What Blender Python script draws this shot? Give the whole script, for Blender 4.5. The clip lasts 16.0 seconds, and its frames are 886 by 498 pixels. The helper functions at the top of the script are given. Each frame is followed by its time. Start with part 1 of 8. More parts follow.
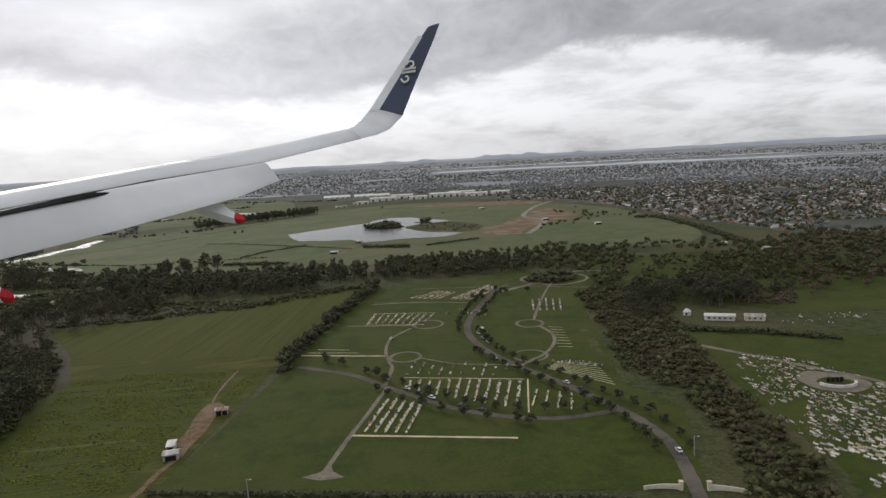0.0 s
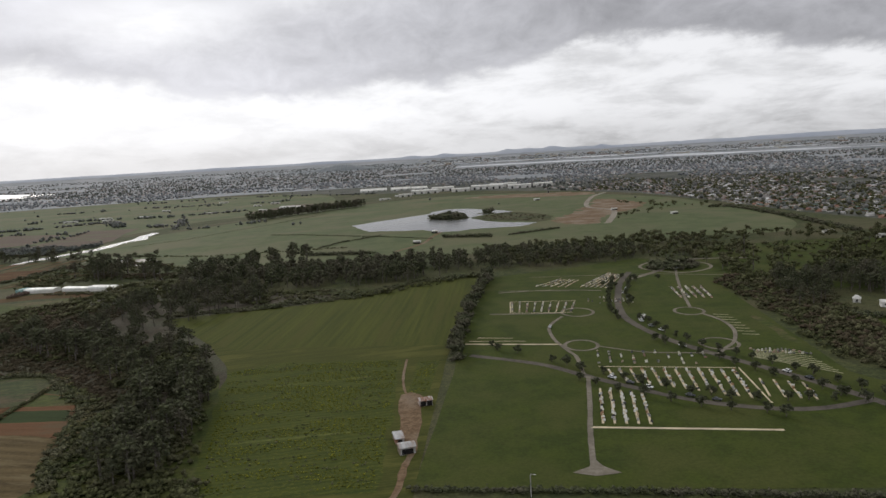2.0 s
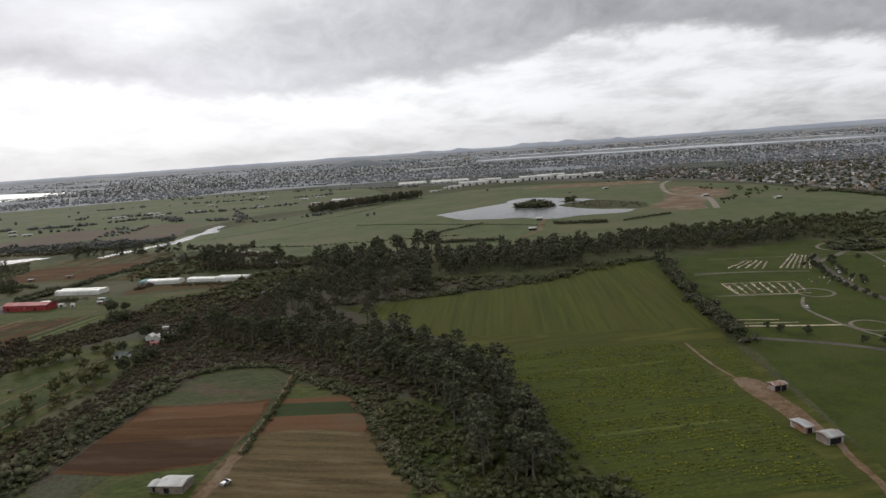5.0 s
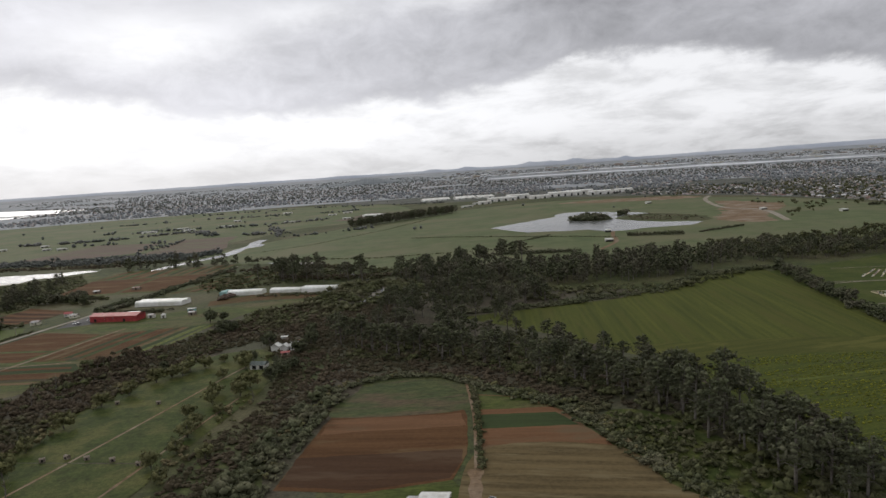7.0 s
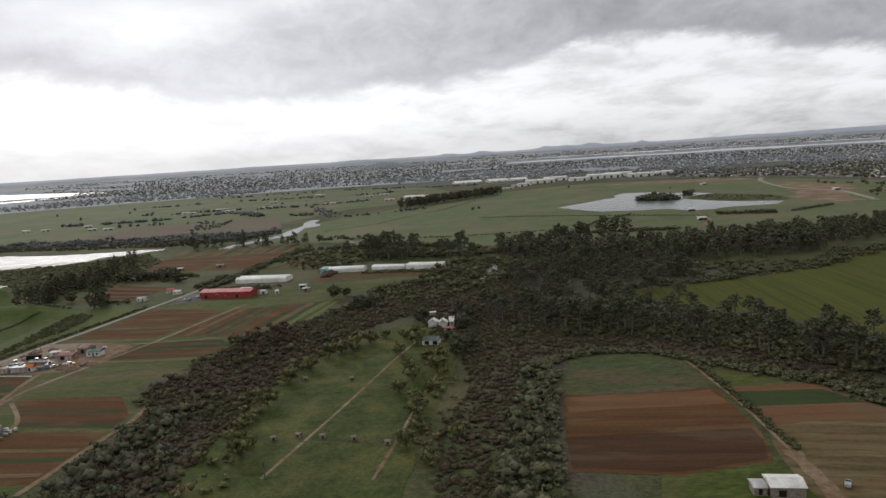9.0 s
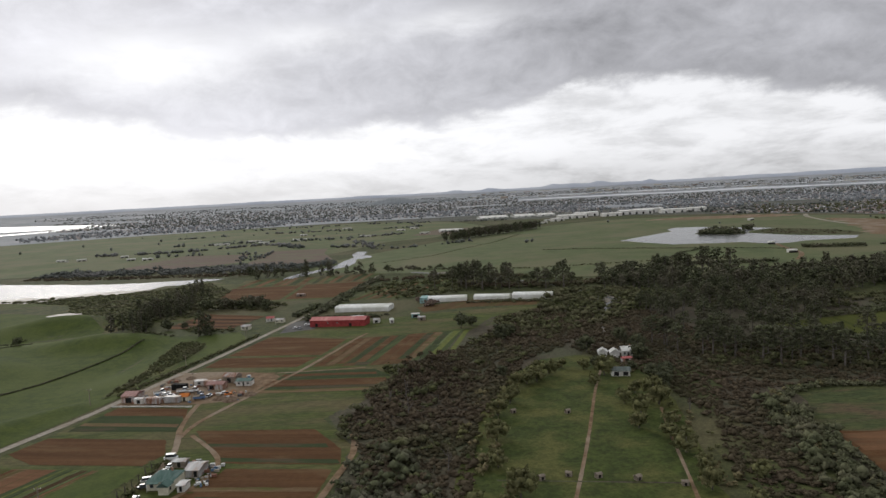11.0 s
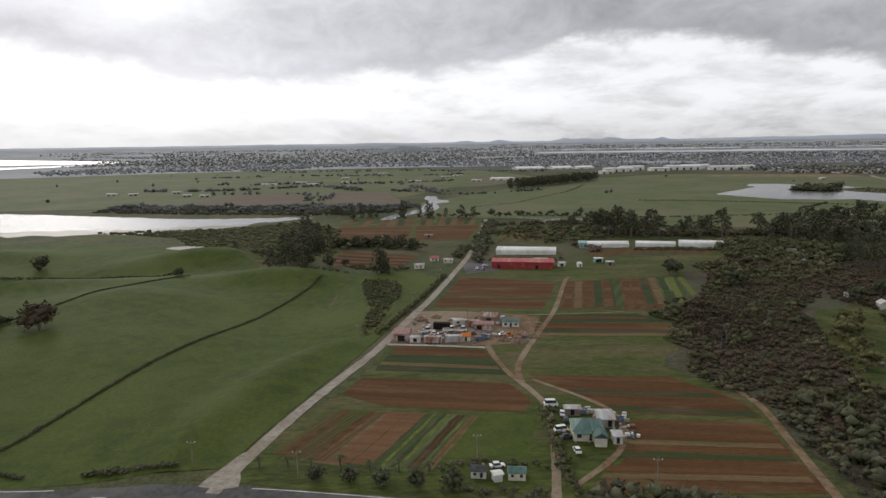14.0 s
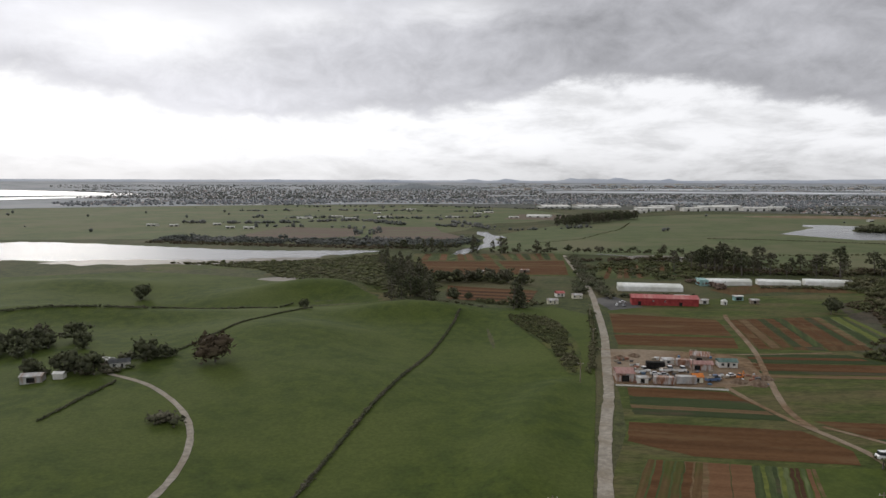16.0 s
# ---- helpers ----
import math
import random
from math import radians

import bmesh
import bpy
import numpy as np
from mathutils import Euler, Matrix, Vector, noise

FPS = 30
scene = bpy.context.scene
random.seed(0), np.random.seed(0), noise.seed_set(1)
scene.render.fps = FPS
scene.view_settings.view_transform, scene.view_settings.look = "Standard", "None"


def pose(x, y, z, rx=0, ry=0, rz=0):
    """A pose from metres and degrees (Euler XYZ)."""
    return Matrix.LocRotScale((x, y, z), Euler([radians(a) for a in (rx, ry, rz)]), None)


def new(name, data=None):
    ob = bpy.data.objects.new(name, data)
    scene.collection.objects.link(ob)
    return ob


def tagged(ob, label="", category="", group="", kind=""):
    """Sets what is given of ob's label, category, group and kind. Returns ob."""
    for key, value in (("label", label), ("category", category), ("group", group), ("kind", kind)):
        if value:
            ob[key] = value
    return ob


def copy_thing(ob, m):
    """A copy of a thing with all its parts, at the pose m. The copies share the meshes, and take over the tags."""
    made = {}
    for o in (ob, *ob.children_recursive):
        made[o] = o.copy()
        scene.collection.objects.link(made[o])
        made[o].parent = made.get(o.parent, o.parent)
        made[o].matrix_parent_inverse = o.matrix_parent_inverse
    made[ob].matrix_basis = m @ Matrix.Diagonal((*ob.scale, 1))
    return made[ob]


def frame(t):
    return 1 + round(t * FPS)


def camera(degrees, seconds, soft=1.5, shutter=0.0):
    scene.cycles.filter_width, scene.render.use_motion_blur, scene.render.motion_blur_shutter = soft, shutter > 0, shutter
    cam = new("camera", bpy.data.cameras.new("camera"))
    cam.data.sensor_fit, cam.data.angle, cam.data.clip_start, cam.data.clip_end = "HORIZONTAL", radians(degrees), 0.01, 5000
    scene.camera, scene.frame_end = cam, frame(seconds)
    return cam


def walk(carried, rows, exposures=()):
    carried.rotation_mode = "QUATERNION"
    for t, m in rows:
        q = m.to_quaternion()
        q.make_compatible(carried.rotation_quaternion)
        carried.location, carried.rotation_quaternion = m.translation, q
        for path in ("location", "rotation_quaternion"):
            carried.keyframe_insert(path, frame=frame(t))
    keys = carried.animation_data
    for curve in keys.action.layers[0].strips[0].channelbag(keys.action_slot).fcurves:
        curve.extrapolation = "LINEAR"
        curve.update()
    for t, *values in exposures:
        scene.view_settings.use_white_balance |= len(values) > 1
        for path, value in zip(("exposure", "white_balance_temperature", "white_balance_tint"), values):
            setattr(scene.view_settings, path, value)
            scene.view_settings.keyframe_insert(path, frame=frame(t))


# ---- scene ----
cam = camera(65.4, 16.0, 1.5)
METRES, EYE, TILT, LEAN, TURN = 600.0, 93.0, -7.6, 3.1, 0.0
ROWS = [
    (0.0, 0.0, 0.0, 0.0, 0.0, 0.0, -0.0),
    (0.5, -0.0309, 0.0077, -0.0025, 0.01, -0.76, 0.62),
    (1.0, -0.0598, 0.0146, -0.005, 0.67, -0.67, 0.21),
    (1.5, -0.0901, 0.0218, -0.0075, 1.04, -0.34, 0.28),
    (2.0, -0.1205, 0.0288, -0.0098, 0.84, -0.36, 0.12),
    (2.5, -0.151, 0.0358, -0.0119, 1.04, -0.77, 0.28),
    (3.0, -0.1811, 0.0427, -0.0138, 0.12, -0.62, -0.04),
    (3.5, -0.2107, 0.0498, -0.0168, 0.16, -0.69, -0.11),
    (4.0, -0.2407, 0.0563, -0.0188, 0.84, -1.64, 0.84),
    (6.5, -0.3927, 0.0905, -0.0319, 0.59, 1.23, 0.53),
    (7.0, -0.4202, 0.0981, -0.0344, 0.46, 1.0, 0.66),
    (7.5, -0.451, 0.1058, -0.0372, -0.92, 0.99, 0.15),
    (8.0, -0.4815, 0.1125, -0.0396, 2.03, -0.07, 1.32),
    (8.5, -0.5127, 0.12, -0.0423, -0.26, -0.7, -0.08),
    (9.0, -0.5434, 0.1274, -0.0444, 0.7, -0.17, 0.45),
    (9.5, -0.5728, 0.1355, -0.0466, 2.0, 1.31, -0.3),
    (12.0, -0.7265, 0.1748, -0.0578, -1.58, 3.11, -0.58),
    (12.5, -0.7553, 0.1827, -0.0599, -2.2, 2.31, -1.03),
    (13.0, -0.7866, 0.1901, -0.0636, -0.1, 1.75, -0.79),
    (13.5, -0.8163, 0.1969, -0.0654, -0.07, 0.67, -1.13),
    (14.0, -0.8474, 0.2042, -0.0682, -0.56, -1.01, -2.19),
    (14.5, -0.8774, 0.2125, -0.0707, 1.17, -0.68, -2.04),
    (15.0, -0.9074, 0.2201, -0.0735, -1.69, -1.29, -1.77),
    (15.5, -0.9369, 0.2275, -0.0755, -2.01, 0.76, -2.91),
    (16.0, -0.9684, 0.2356, -0.0782, -1.01, 2.17, -3.13),
]
walk(cam, [(t, pose(0, 0, EYE, TILT, LEAN, TURN) @ pose(METRES * x, METRES * y, METRES * z, 90 + pitch, roll, yaw)) for t, x, y, z, yaw, pitch, roll in ROWS],
     exposures=[(0.0, 0.04), (16.0, 0.14)])

# ---- sky and sun ----
SUN_AZ, SUN_EL = radians(-30), radians(24)
SUN_DIR = Vector((math.sin(SUN_AZ) * math.cos(SUN_EL), math.cos(SUN_AZ) * math.cos(SUN_EL), math.sin(SUN_EL)))
world = bpy.data.worlds.new("overcast_sky")
scene.world = world
world.use_nodes = True


class Net:
    """A short hand for node trees."""

    def __init__(self, tree):
        self.tree = tree
        tree.nodes.clear()

    def add(self, kind, **values):
        n = self.tree.nodes.new(kind)
        for k, v in values.items():
            setattr(n, k, v)
        return n

    def link(self, a, b):
        self.tree.links.new(a, b)

    def put(self, socket, v):
        if isinstance(v, bpy.types.NodeSocket):
            self.link(v, socket)
        elif isinstance(v, (tuple, list)) and len(v) == 3 and socket.type == "RGBA":
            socket.default_value = (*v, 1)
        else:
            socket.default_value = v

    def math(self, op, a, b=0.0, c=0.0):
        n = self.add("ShaderNodeMath", operation=op)
        for s, v in zip(n.inputs, (a, b, c)):
            self.put(s, v)
        return n.outputs[0]

    def vmath(self, op, a, b=(0, 0, 0), out=0):
        n = self.add("ShaderNodeVectorMath", operation=op)
        self.put(n.inputs[0], a)
        self.put(n.inputs[1], b)
        return n.outputs[out]

    def mix(self, f, a, b, blend="MIX"):
        n = self.add("ShaderNodeMix", data_type="RGBA", blend_type=blend)
        for s, v in ((n.inputs[0], f), (n.inputs[6], a), (n.inputs[7], b)):
            self.put(s, v)
        return n.outputs[2]

    def noise(self, vec, scale, detail=4.0, rough=0.55, distort=0.0, dims="3D"):
        n = self.add("ShaderNodeTexNoise", noise_dimensions=dims)
        self.put(n.inputs["Vector"], vec)
        for k, v in (("Scale", scale), ("Detail", detail), ("Roughness", rough), ("Distortion", distort)):
            self.put(n.inputs[k], v)
        return n.outputs[0]

    def span(self, v, lo, hi, a=0.0, b=1.0):
        n = self.add("ShaderNodeMapRange")
        n.interpolation_type = "SMOOTHSTEP"
        for s, x in zip(n.inputs[:5], (v, lo, hi, a, b)):
            self.put(s, x)
        return n.outputs[0]


w = Net(world.node_tree)
way = w.add("ShaderNodeTexCoord").outputs["Generated"]
split = w.add("ShaderNodeSeparateXYZ")
w.link(way, split.inputs[0])
height = w.math("MAXIMUM", split.outputs[2], 0.0)
flat = w.add("ShaderNodeCombineXYZ")
for i in (0, 1):
    w.put(flat.inputs[i], w.math("DIVIDE", split.outputs[i], w.math("ADD", height, 0.34)))
# bearing and height in degrees
bearing = w.math("MULTIPLY", w.math("ARCTAN2", split.outputs[0], split.outputs[1]), 180 / math.pi)
rise = w.math("MULTIPLY", w.math("ARCSINE", split.outputs[2]), 180 / math.pi)
grid = w.add("ShaderNodeCombineXYZ")
w.put(grid.inputs[0], w.math("MULTIPLY", bearing, 0.055))
w.put(grid.inputs[1], w.math("MULTIPLY", rise, 0.092))
banks = w.noise(grid.outputs[0], 1.5, 10.0, 0.58, 0.3)
billow = w.noise(w.vmath("ADD", grid.outputs[0], (7.3, 2.1, 0)), 4.2, 9.0, 0.62, 0.35)
wisps = w.noise(w.vmath("MULTIPLY", grid.outputs[0], (0.8, 1.7, 1)), 3.0, 8.0, 0.62, 0.25)
tatter = w.math("ADD", w.math("MULTIPLY", w.math("SUBTRACT", banks, 0.5), 6.5), w.math("MULTIPLY", w.math("SUBTRACT", billow, 0.5), 3.2))
# the torn lower edge of the grey cloud deck: lowest in the middle left, lifting towards the right, sinking at the far right
edge = w.math("ADD", w.span(bearing, -30, -12, 6.1, 5.0), w.math("SUBTRACT", w.span(bearing, -4, 11, 0.0, 2.1), w.span(bearing, 17, 33, 0.0, 2.6)))
deck = w.span(w.math("SUBTRACT", w.math("ADD", rise, tatter), edge), -0.3, 1.3)


def spot(b0, r0, bw, rw):
    """A soft round place in the sky: 1 in the middle, 0 outside."""
    p = w.math("POWER", w.math("DIVIDE", w.math("SUBTRACT", bearing, b0), bw), 2.0)
    q = w.math("POWER", w.math("DIVIDE", w.math("SUBTRACT", w.math("ADD", rise, w.math("MULTIPLY", tatter, 0.5)), r0), rw), 2.0)
    return w.math("EXPONENT", w.math("MULTIPLY", w.math("ADD", p, q), -1.0))


deck = w.math("MULTIPLY", deck, w.math("SUBTRACT", 1.0, w.math("MULTIPLY", spot(-22, 11.0, 7.0, 2.0), 0.95)))
deck = w.math("MULTIPLY", deck, w.math("SUBTRACT", 1.0, w.math("MULTIPLY", spot(-11, 12.6, 5.0, 1.2), 0.6)))
deck = w.math("MULTIPLY", deck, w.math("SUBTRACT", 1.0, w.math("MULTIPLY", spot(1.0, 13.6, 5.0, 1.0), 0.6)))
shade = w.math("ADD", w.span(bearing, -24, 20, 0.70, 0.405), w.math("MULTIPLY", w.math("SUBTRACT", billow, 0.5), 0.42))
shade = w.math("ADD", shade, w.math("MULTIPLY", w.math("SUBTRACT", banks, 0.5), 0.45))
dull = w.add("ShaderNodeCombineColor")
for s2, k in zip(dull.inputs, (0.985, 0.99, 1.06)):
    w.put(s2, w.math("MULTIPLY", shade, k))
# bright gap below the deck, thin grey layers in it, a pale band along the horizon
gap = w.math("SUBTRACT", w.span(bearing, -16, 22, 1.03, 0.87), w.math("MULTIPLY", w.span(wisps, 0.40, 0.70), w.span(bearing, -24, 12, 0.12, 0.24)))
gap = w.math("SUBTRACT", gap, w.span(w.math("ADD", rise, w.math("MULTIPLY", tatter, 0.3)), 0.2, 3.4, 0.22, 0.0))
bright = w.add("ShaderNodeCombineColor")
for s2, k in zip(bright.inputs, (0.985, 0.99, 1.02)):
    w.put(s2, w.math("MULTIPLY", gap, k))
view_part = w.mix(deck, bright.outputs[0], dull.outputs[0])
over = w.noise(flat.outputs[0], 1.3, 6.0, 0.55, 0.3)
lumps = w.mix(w.span(over, 0.36, 0.62), (0.86, 0.87, 0.90), (0.42, 0.43, 0.46))
low = w.mix(w.span(rise, 14, 30), view_part, lumps)
air = w.add("ShaderNodeTexSky", sky_type="NISHITA", sun_disc=False, sun_elevation=SUN_EL, sun_rotation=SUN_AZ)
blue = w.mix(1.0, air.outputs[0], (0.09, 0.09, 0.09), "MULTIPLY")
back = w.add("ShaderNodeBackground")
w.put(back.inputs[0], w.mix(0.985, blue, low))
w.put(back.inputs[1], 1.0)
w.link(back.outputs[0], w.add("ShaderNodeOutputWorld").inputs[0])

sun_lamp = bpy.data.lights.new("sun", "SUN")
sun_lamp.energy, sun_lamp.angle, sun_lamp.color = 1.0, radians(16), (1.0, 0.95, 0.88)
sun = new("sun", sun_lamp)
sun.matrix_world = SUN_DIR.to_track_quat("Z", "Y").to_matrix().to_4x4()

# ---- materials ----
def material(name, dark, light, scale=0.4, tint=None, big=0.02, rough=0.9, bump=0.0, metal=0.0, spread=0.0, island=False, spec=0.1, stretch=(1, 1, 1), grain=0.0):
    """Two colours mixed by fine noise, a third laid over in wide stains, with relief; spread: how far single pieces differ; grain: how strong tufts and specks show."""
    m = bpy.data.materials.new(name)
    m.use_nodes = True
    n = Net(m.node_tree)
    at = n.add("ShaderNodeTexCoord").outputs["Object"]
    at = n.vmath("MULTIPLY", at, stretch)
    fine = n.noise(at, scale, 5.0, 0.65)
    col = n.mix(n.span(fine, 0.35, 0.65), dark, light)
    if tint:
        col = n.mix(n.span(n.noise(at, big, 4.0, 0.6), 0.42, 0.66), col, tint)
    if grain:
        fleck = n.span(n.noise(at, 0.9, 6.0, 0.8), 0.36, 0.64, 1 - grain, 1 + grain)
        tone = n.add("ShaderNodeCombineColor")
        for s in tone.inputs:
            n.put(s, fleck)
        col = n.mix(1.0, col, tone.outputs[0], "MULTIPLY")
    if spread:
        r = n.add("ShaderNodeNewGeometry").outputs["Random Per Island"] if island else n.add("ShaderNodeObjectInfo").outputs["Random"]
        k = n.math("ADD", n.math("MULTIPLY", r, 2 * spread), 1 - spread)
        grey = n.add("ShaderNodeCombineColor")
        for s in grey.inputs:
            n.put(s, k)
        col = n.mix(1.0, col, grey.outputs[0], "MULTIPLY")
    sh = n.add("ShaderNodeBsdfPrincipled")
    n.put(sh.inputs["Base Color"], col)
    n.put(sh.inputs["Roughness"], rough)
    n.put(sh.inputs["Metallic"], metal)
    n.put(sh.inputs["Specular IOR Level"], spec)
    if bump:
        b = n.add("ShaderNodeBump")
        n.put(b.inputs["Strength"], 1.0)
        n.put(b.inputs["Distance"], bump)
        n.put(b.inputs["Height"], fine)
        n.link(b.outputs[0], sh.inputs["Normal"])
    n.link(sh.outputs[0], n.add("ShaderNodeOutputMaterial").inputs[0])
    return m


def furrowed(name, dark, light, row, angle, third=None, wide=0.03, bump=0.06, lines=0.05, blot=(0.5, 2.0, 1)):
    """Tilled soil or crop in straight rows: row metres apart, running along angle (degrees from x)."""
    m = bpy.data.materials.new(name)
    m.use_nodes = True
    n = Net(m.node_tree)
    at = n.add("ShaderNodeTexCoord").outputs["Object"]
    turn = n.add("ShaderNodeVectorRotate", rotation_type="Z_AXIS")
    n.put(turn.inputs["Vector"], at)
    n.put(turn.inputs["Angle"], radians(-angle))
    s = n.add("ShaderNodeSeparateXYZ")
    n.link(turn.outputs[0], s.inputs[0])
    wobble = n.math("MULTIPLY", n.noise(at, 0.15, 2.0), row * 0.6)
    wave = n.math("SINE", n.math("MULTIPLY", n.math("ADD", s.outputs[1], wobble), 2 * math.pi / row))
    ridge = n.math("ADD", n.math("MULTIPLY", wave, 0.5), 0.5)
    grain = n.noise(at, 0.9, 5.0, 0.7)
    long_at = n.vmath("MULTIPLY", turn.outputs[0], (0.012, 0.30, 1))
    bands = n.noise(long_at, 1.0, 4.0, 0.65)
    f = n.math("ADD", n.math("ADD", n.math("MULTIPLY", ridge, lines), n.math("MULTIPLY", grain, 0.42)), n.math("MULTIPLY", bands, 0.68))
    col = n.mix(n.span(f, 0.38, 0.8), dark, light)
    if third:
        col = n.mix(n.span(n.noise(n.vmath("MULTIPLY", turn.outputs[0], blot), wide, 5.0, 0.7), 0.5, 0.64), col, third)
    sh = n.add("ShaderNodeBsdfPrincipled")
    n.put(sh.inputs["Base Color"], col)
    n.put(sh.inputs["Roughness"], 0.95)
    n.put(sh.inputs["Specular IOR Level"], 0.06)
    b = n.add("ShaderNodeBump")
    n.put(b.inputs["Distance"], bump)
    n.put(b.inputs["Height"], n.math("ADD", ridge, grain))
    n.link(b.outputs[0], sh.inputs["Normal"])
    n.link(sh.outputs[0], n.add("ShaderNodeOutputMaterial").inputs[0])
    return m


def pick(name, colours, rough=0.8, spec=0.3, metal=0.0):
    """One of some colours for each separate shell of a mesh."""
    m = bpy.data.materials.new(name)
    m.use_nodes = True
    n = Net(m.node_tree)
    ramp = n.add("ShaderNodeValToRGB")
    ramp.color_ramp.interpolation = "CONSTANT"
    for i, c in enumerate(colours):
        e = ramp.color_ramp.elements[i] if i < 2 else ramp.color_ramp.elements.new(i / len(colours))
        e.position, e.color = i / len(colours), (*c, 1)
    n.link(n.add("ShaderNodeNewGeometry").outputs["Random Per Island"], ramp.inputs[0])
    at = n.add("ShaderNodeTexCoord").outputs["Object"]
    stain = n.span(n.noise(at, 0.35, 4.0), 0.3, 0.7, 0.82, 1.08)
    grey = n.add("ShaderNodeCombineColor")
    for s in grey.inputs:
        n.put(s, stain)
    sh = n.add("ShaderNodeBsdfPrincipled")
    n.put(sh.inputs["Base Color"], n.mix(1.0, ramp.outputs[0], grey.outputs[0], "MULTIPLY"))
    n.put(sh.inputs["Roughness"], rough)
    n.put(sh.inputs["Specular IOR Level"], spec)
    n.put(sh.inputs["Metallic"], metal)
    n.link(sh.outputs[0], n.add("ShaderNodeOutputMaterial").inputs[0])
    return m


M_GROUND = material("rough_pasture", (0.037, 0.045, 0.019), (0.067, 0.077, 0.027), 0.25, (0.087, 0.079, 0.040), 0.012, bump=0.15, grain=0.3)
M_LAWN = material("mown_lawn", (0.036, 0.050, 0.009), (0.052, 0.067, 0.011), 0.12, (0.060, 0.068, 0.016), 0.035, bump=0.05, grain=0.16)
M_PASTURE = material("lush_pasture", (0.038, 0.056, 0.011), (0.059, 0.079, 0.014), 0.18, (0.066, 0.084, 0.019), 0.022, bump=0.08, grain=0.16)
# far grass lighter than the near pasture, lifted to stand for haze
M_FAR_GREEN = material("haze_lightened_far_pasture", (0.078, 0.098, 0.043), (0.106, 0.122, 0.055), 0.05, (0.126, 0.123, 0.066), 0.010, grain=0.1)
M_CROP = furrowed("crop_rows", (0.048, 0.054, 0.015), (0.082, 0.086, 0.021), 1.3, 8, (0.096, 0.096, 0.026), 0.05, 0.03, 0.02)
M_CROP_FAR = furrowed("crop_in_long_strips", (0.048, 0.057, 0.015), (0.085, 0.093, 0.021), 3.2, 86, (0.072, 0.074, 0.020), 0.04, 0.03, 0.06, (0.25, 2.4, 1))
M_BRASSICA = furrowed("yellow_flowering_crop", (0.038, 0.052, 0.014), (0.068, 0.080, 0.018), 2.4, 8, (0.100, 0.104, 0.020), 0.9, 0.06, 0.12, (0.8, 1.8, 1))
M_SOIL = furrowed("red_brown_tilled_soil", (0.068, 0.034, 0.015), (0.120, 0.062, 0.028), 0.8, -8, (0.130, 0.084, 0.042), 0.03)
M_SOIL_RED = furrowed("pale_reddish_tilled_soil", (0.110, 0.056, 0.028), (0.168, 0.091, 0.048), 0.8, -8, (0.122, 0.084, 0.048), 0.03)
M_SOIL_DARK = furrowed("damp_dark_soil", (0.047, 0.025, 0.014), (0.075, 0.041, 0.022), 0.8, -8, (0.084, 0.053, 0.032), 0.03)
M_STUBBLE = furrowed("pale_straw_stubble", (0.066, 0.049, 0.024), (0.138, 0.102, 0.050), 4.6, -14, (0.150, 0.118, 0.064), 0.09, 0.06, 0.10, (0.35, 2.2, 1))
M_SEEDBED = material("patchy_green_seedbed", (0.042, 0.056, 0.022), (0.066, 0.076, 0.028), 0.35, (0.092, 0.066, 0.040), 0.09, bump=0.08, stretch=(0.35, 1, 1), grain=0.3)
M_SOIL_LIGHT = furrowed("pale_dry_soil", (0.101, 0.062, 0.033), (0.171, 0.121, 0.066), 0.9, -8, (0.081, 0.081, 0.026), 0.05)
M_SOIL_ROWS = furrowed("soil_rows_along_track", (0.072, 0.040, 0.019), (0.118, 0.076, 0.036), 1.1, 66, (0.060, 0.068, 0.019), 0.02)
M_GREEN_ROWS = furrowed("vegetable_rows", (0.038, 0.047, 0.022), (0.075, 0.099, 0.034), 1.5, 66, (0.113, 0.133, 0.057), 0.03)
M_GREEN_BAND = furrowed("dark_green_crop", (0.031, 0.043, 0.019), (0.049, 0.065, 0.025), 0.9, -8, (0.073, 0.057, 0.035), 0.04)
M_FALLOW = material("weedy_garden_headland", (0.041, 0.055, 0.013), (0.068, 0.084, 0.019), 0.3, (0.094, 0.080, 0.036), 0.05, bump=0.1, stretch=(0.35, 1, 1), grain=0.3)
M_DIRT = material("bare_dirt", (0.125, 0.079, 0.043), (0.190, 0.128, 0.076), 0.35, (0.226, 0.176, 0.127), 0.04, bump=0.06, grain=0.2)
M_GRAVEL = material("gravel_road", (0.225, 0.200, 0.163), (0.320, 0.288, 0.240), 0.5, (0.220, 0.186, 0.140), 0.08, bump=0.03, grain=0.15)
M_ASPHALT = material("asphalt", (0.055, 0.054, 0.053), (0.090, 0.088, 0.085), 0.6, (0.115, 0.110, 0.104), 0.05)
M_PATH = material("pale_concrete_path", (0.165, 0.144, 0.112), (0.240, 0.212, 0.168), 0.6, (0.140, 0.122, 0.094), 0.09)
M_WATER = material("lake_water", (0.085, 0.088, 0.086), (0.112, 0.114, 0.108), 0.05, rough=0.24, bump=0.05, spec=0.32)
M_MUD = material("tidal_mud", (0.120, 0.100, 0.075), (0.185, 0.160, 0.125), 0.05, (0.235, 0.215, 0.180), 0.012, rough=0.5)
M_SCRUB_SOIL = material("mangrove_floor", (0.051, 0.044, 0.030), (0.079, 0.066, 0.045), 0.3, (0.067, 0.071, 0.041), 0.03, grain=0.3)
M_LEAF_DARK = material("pine_foliage", (0.056, 0.060, 0.038), (0.094, 0.103, 0.052), 0.5, (0.104, 0.096, 0.066), 0.06, spread=0.28, island=True)
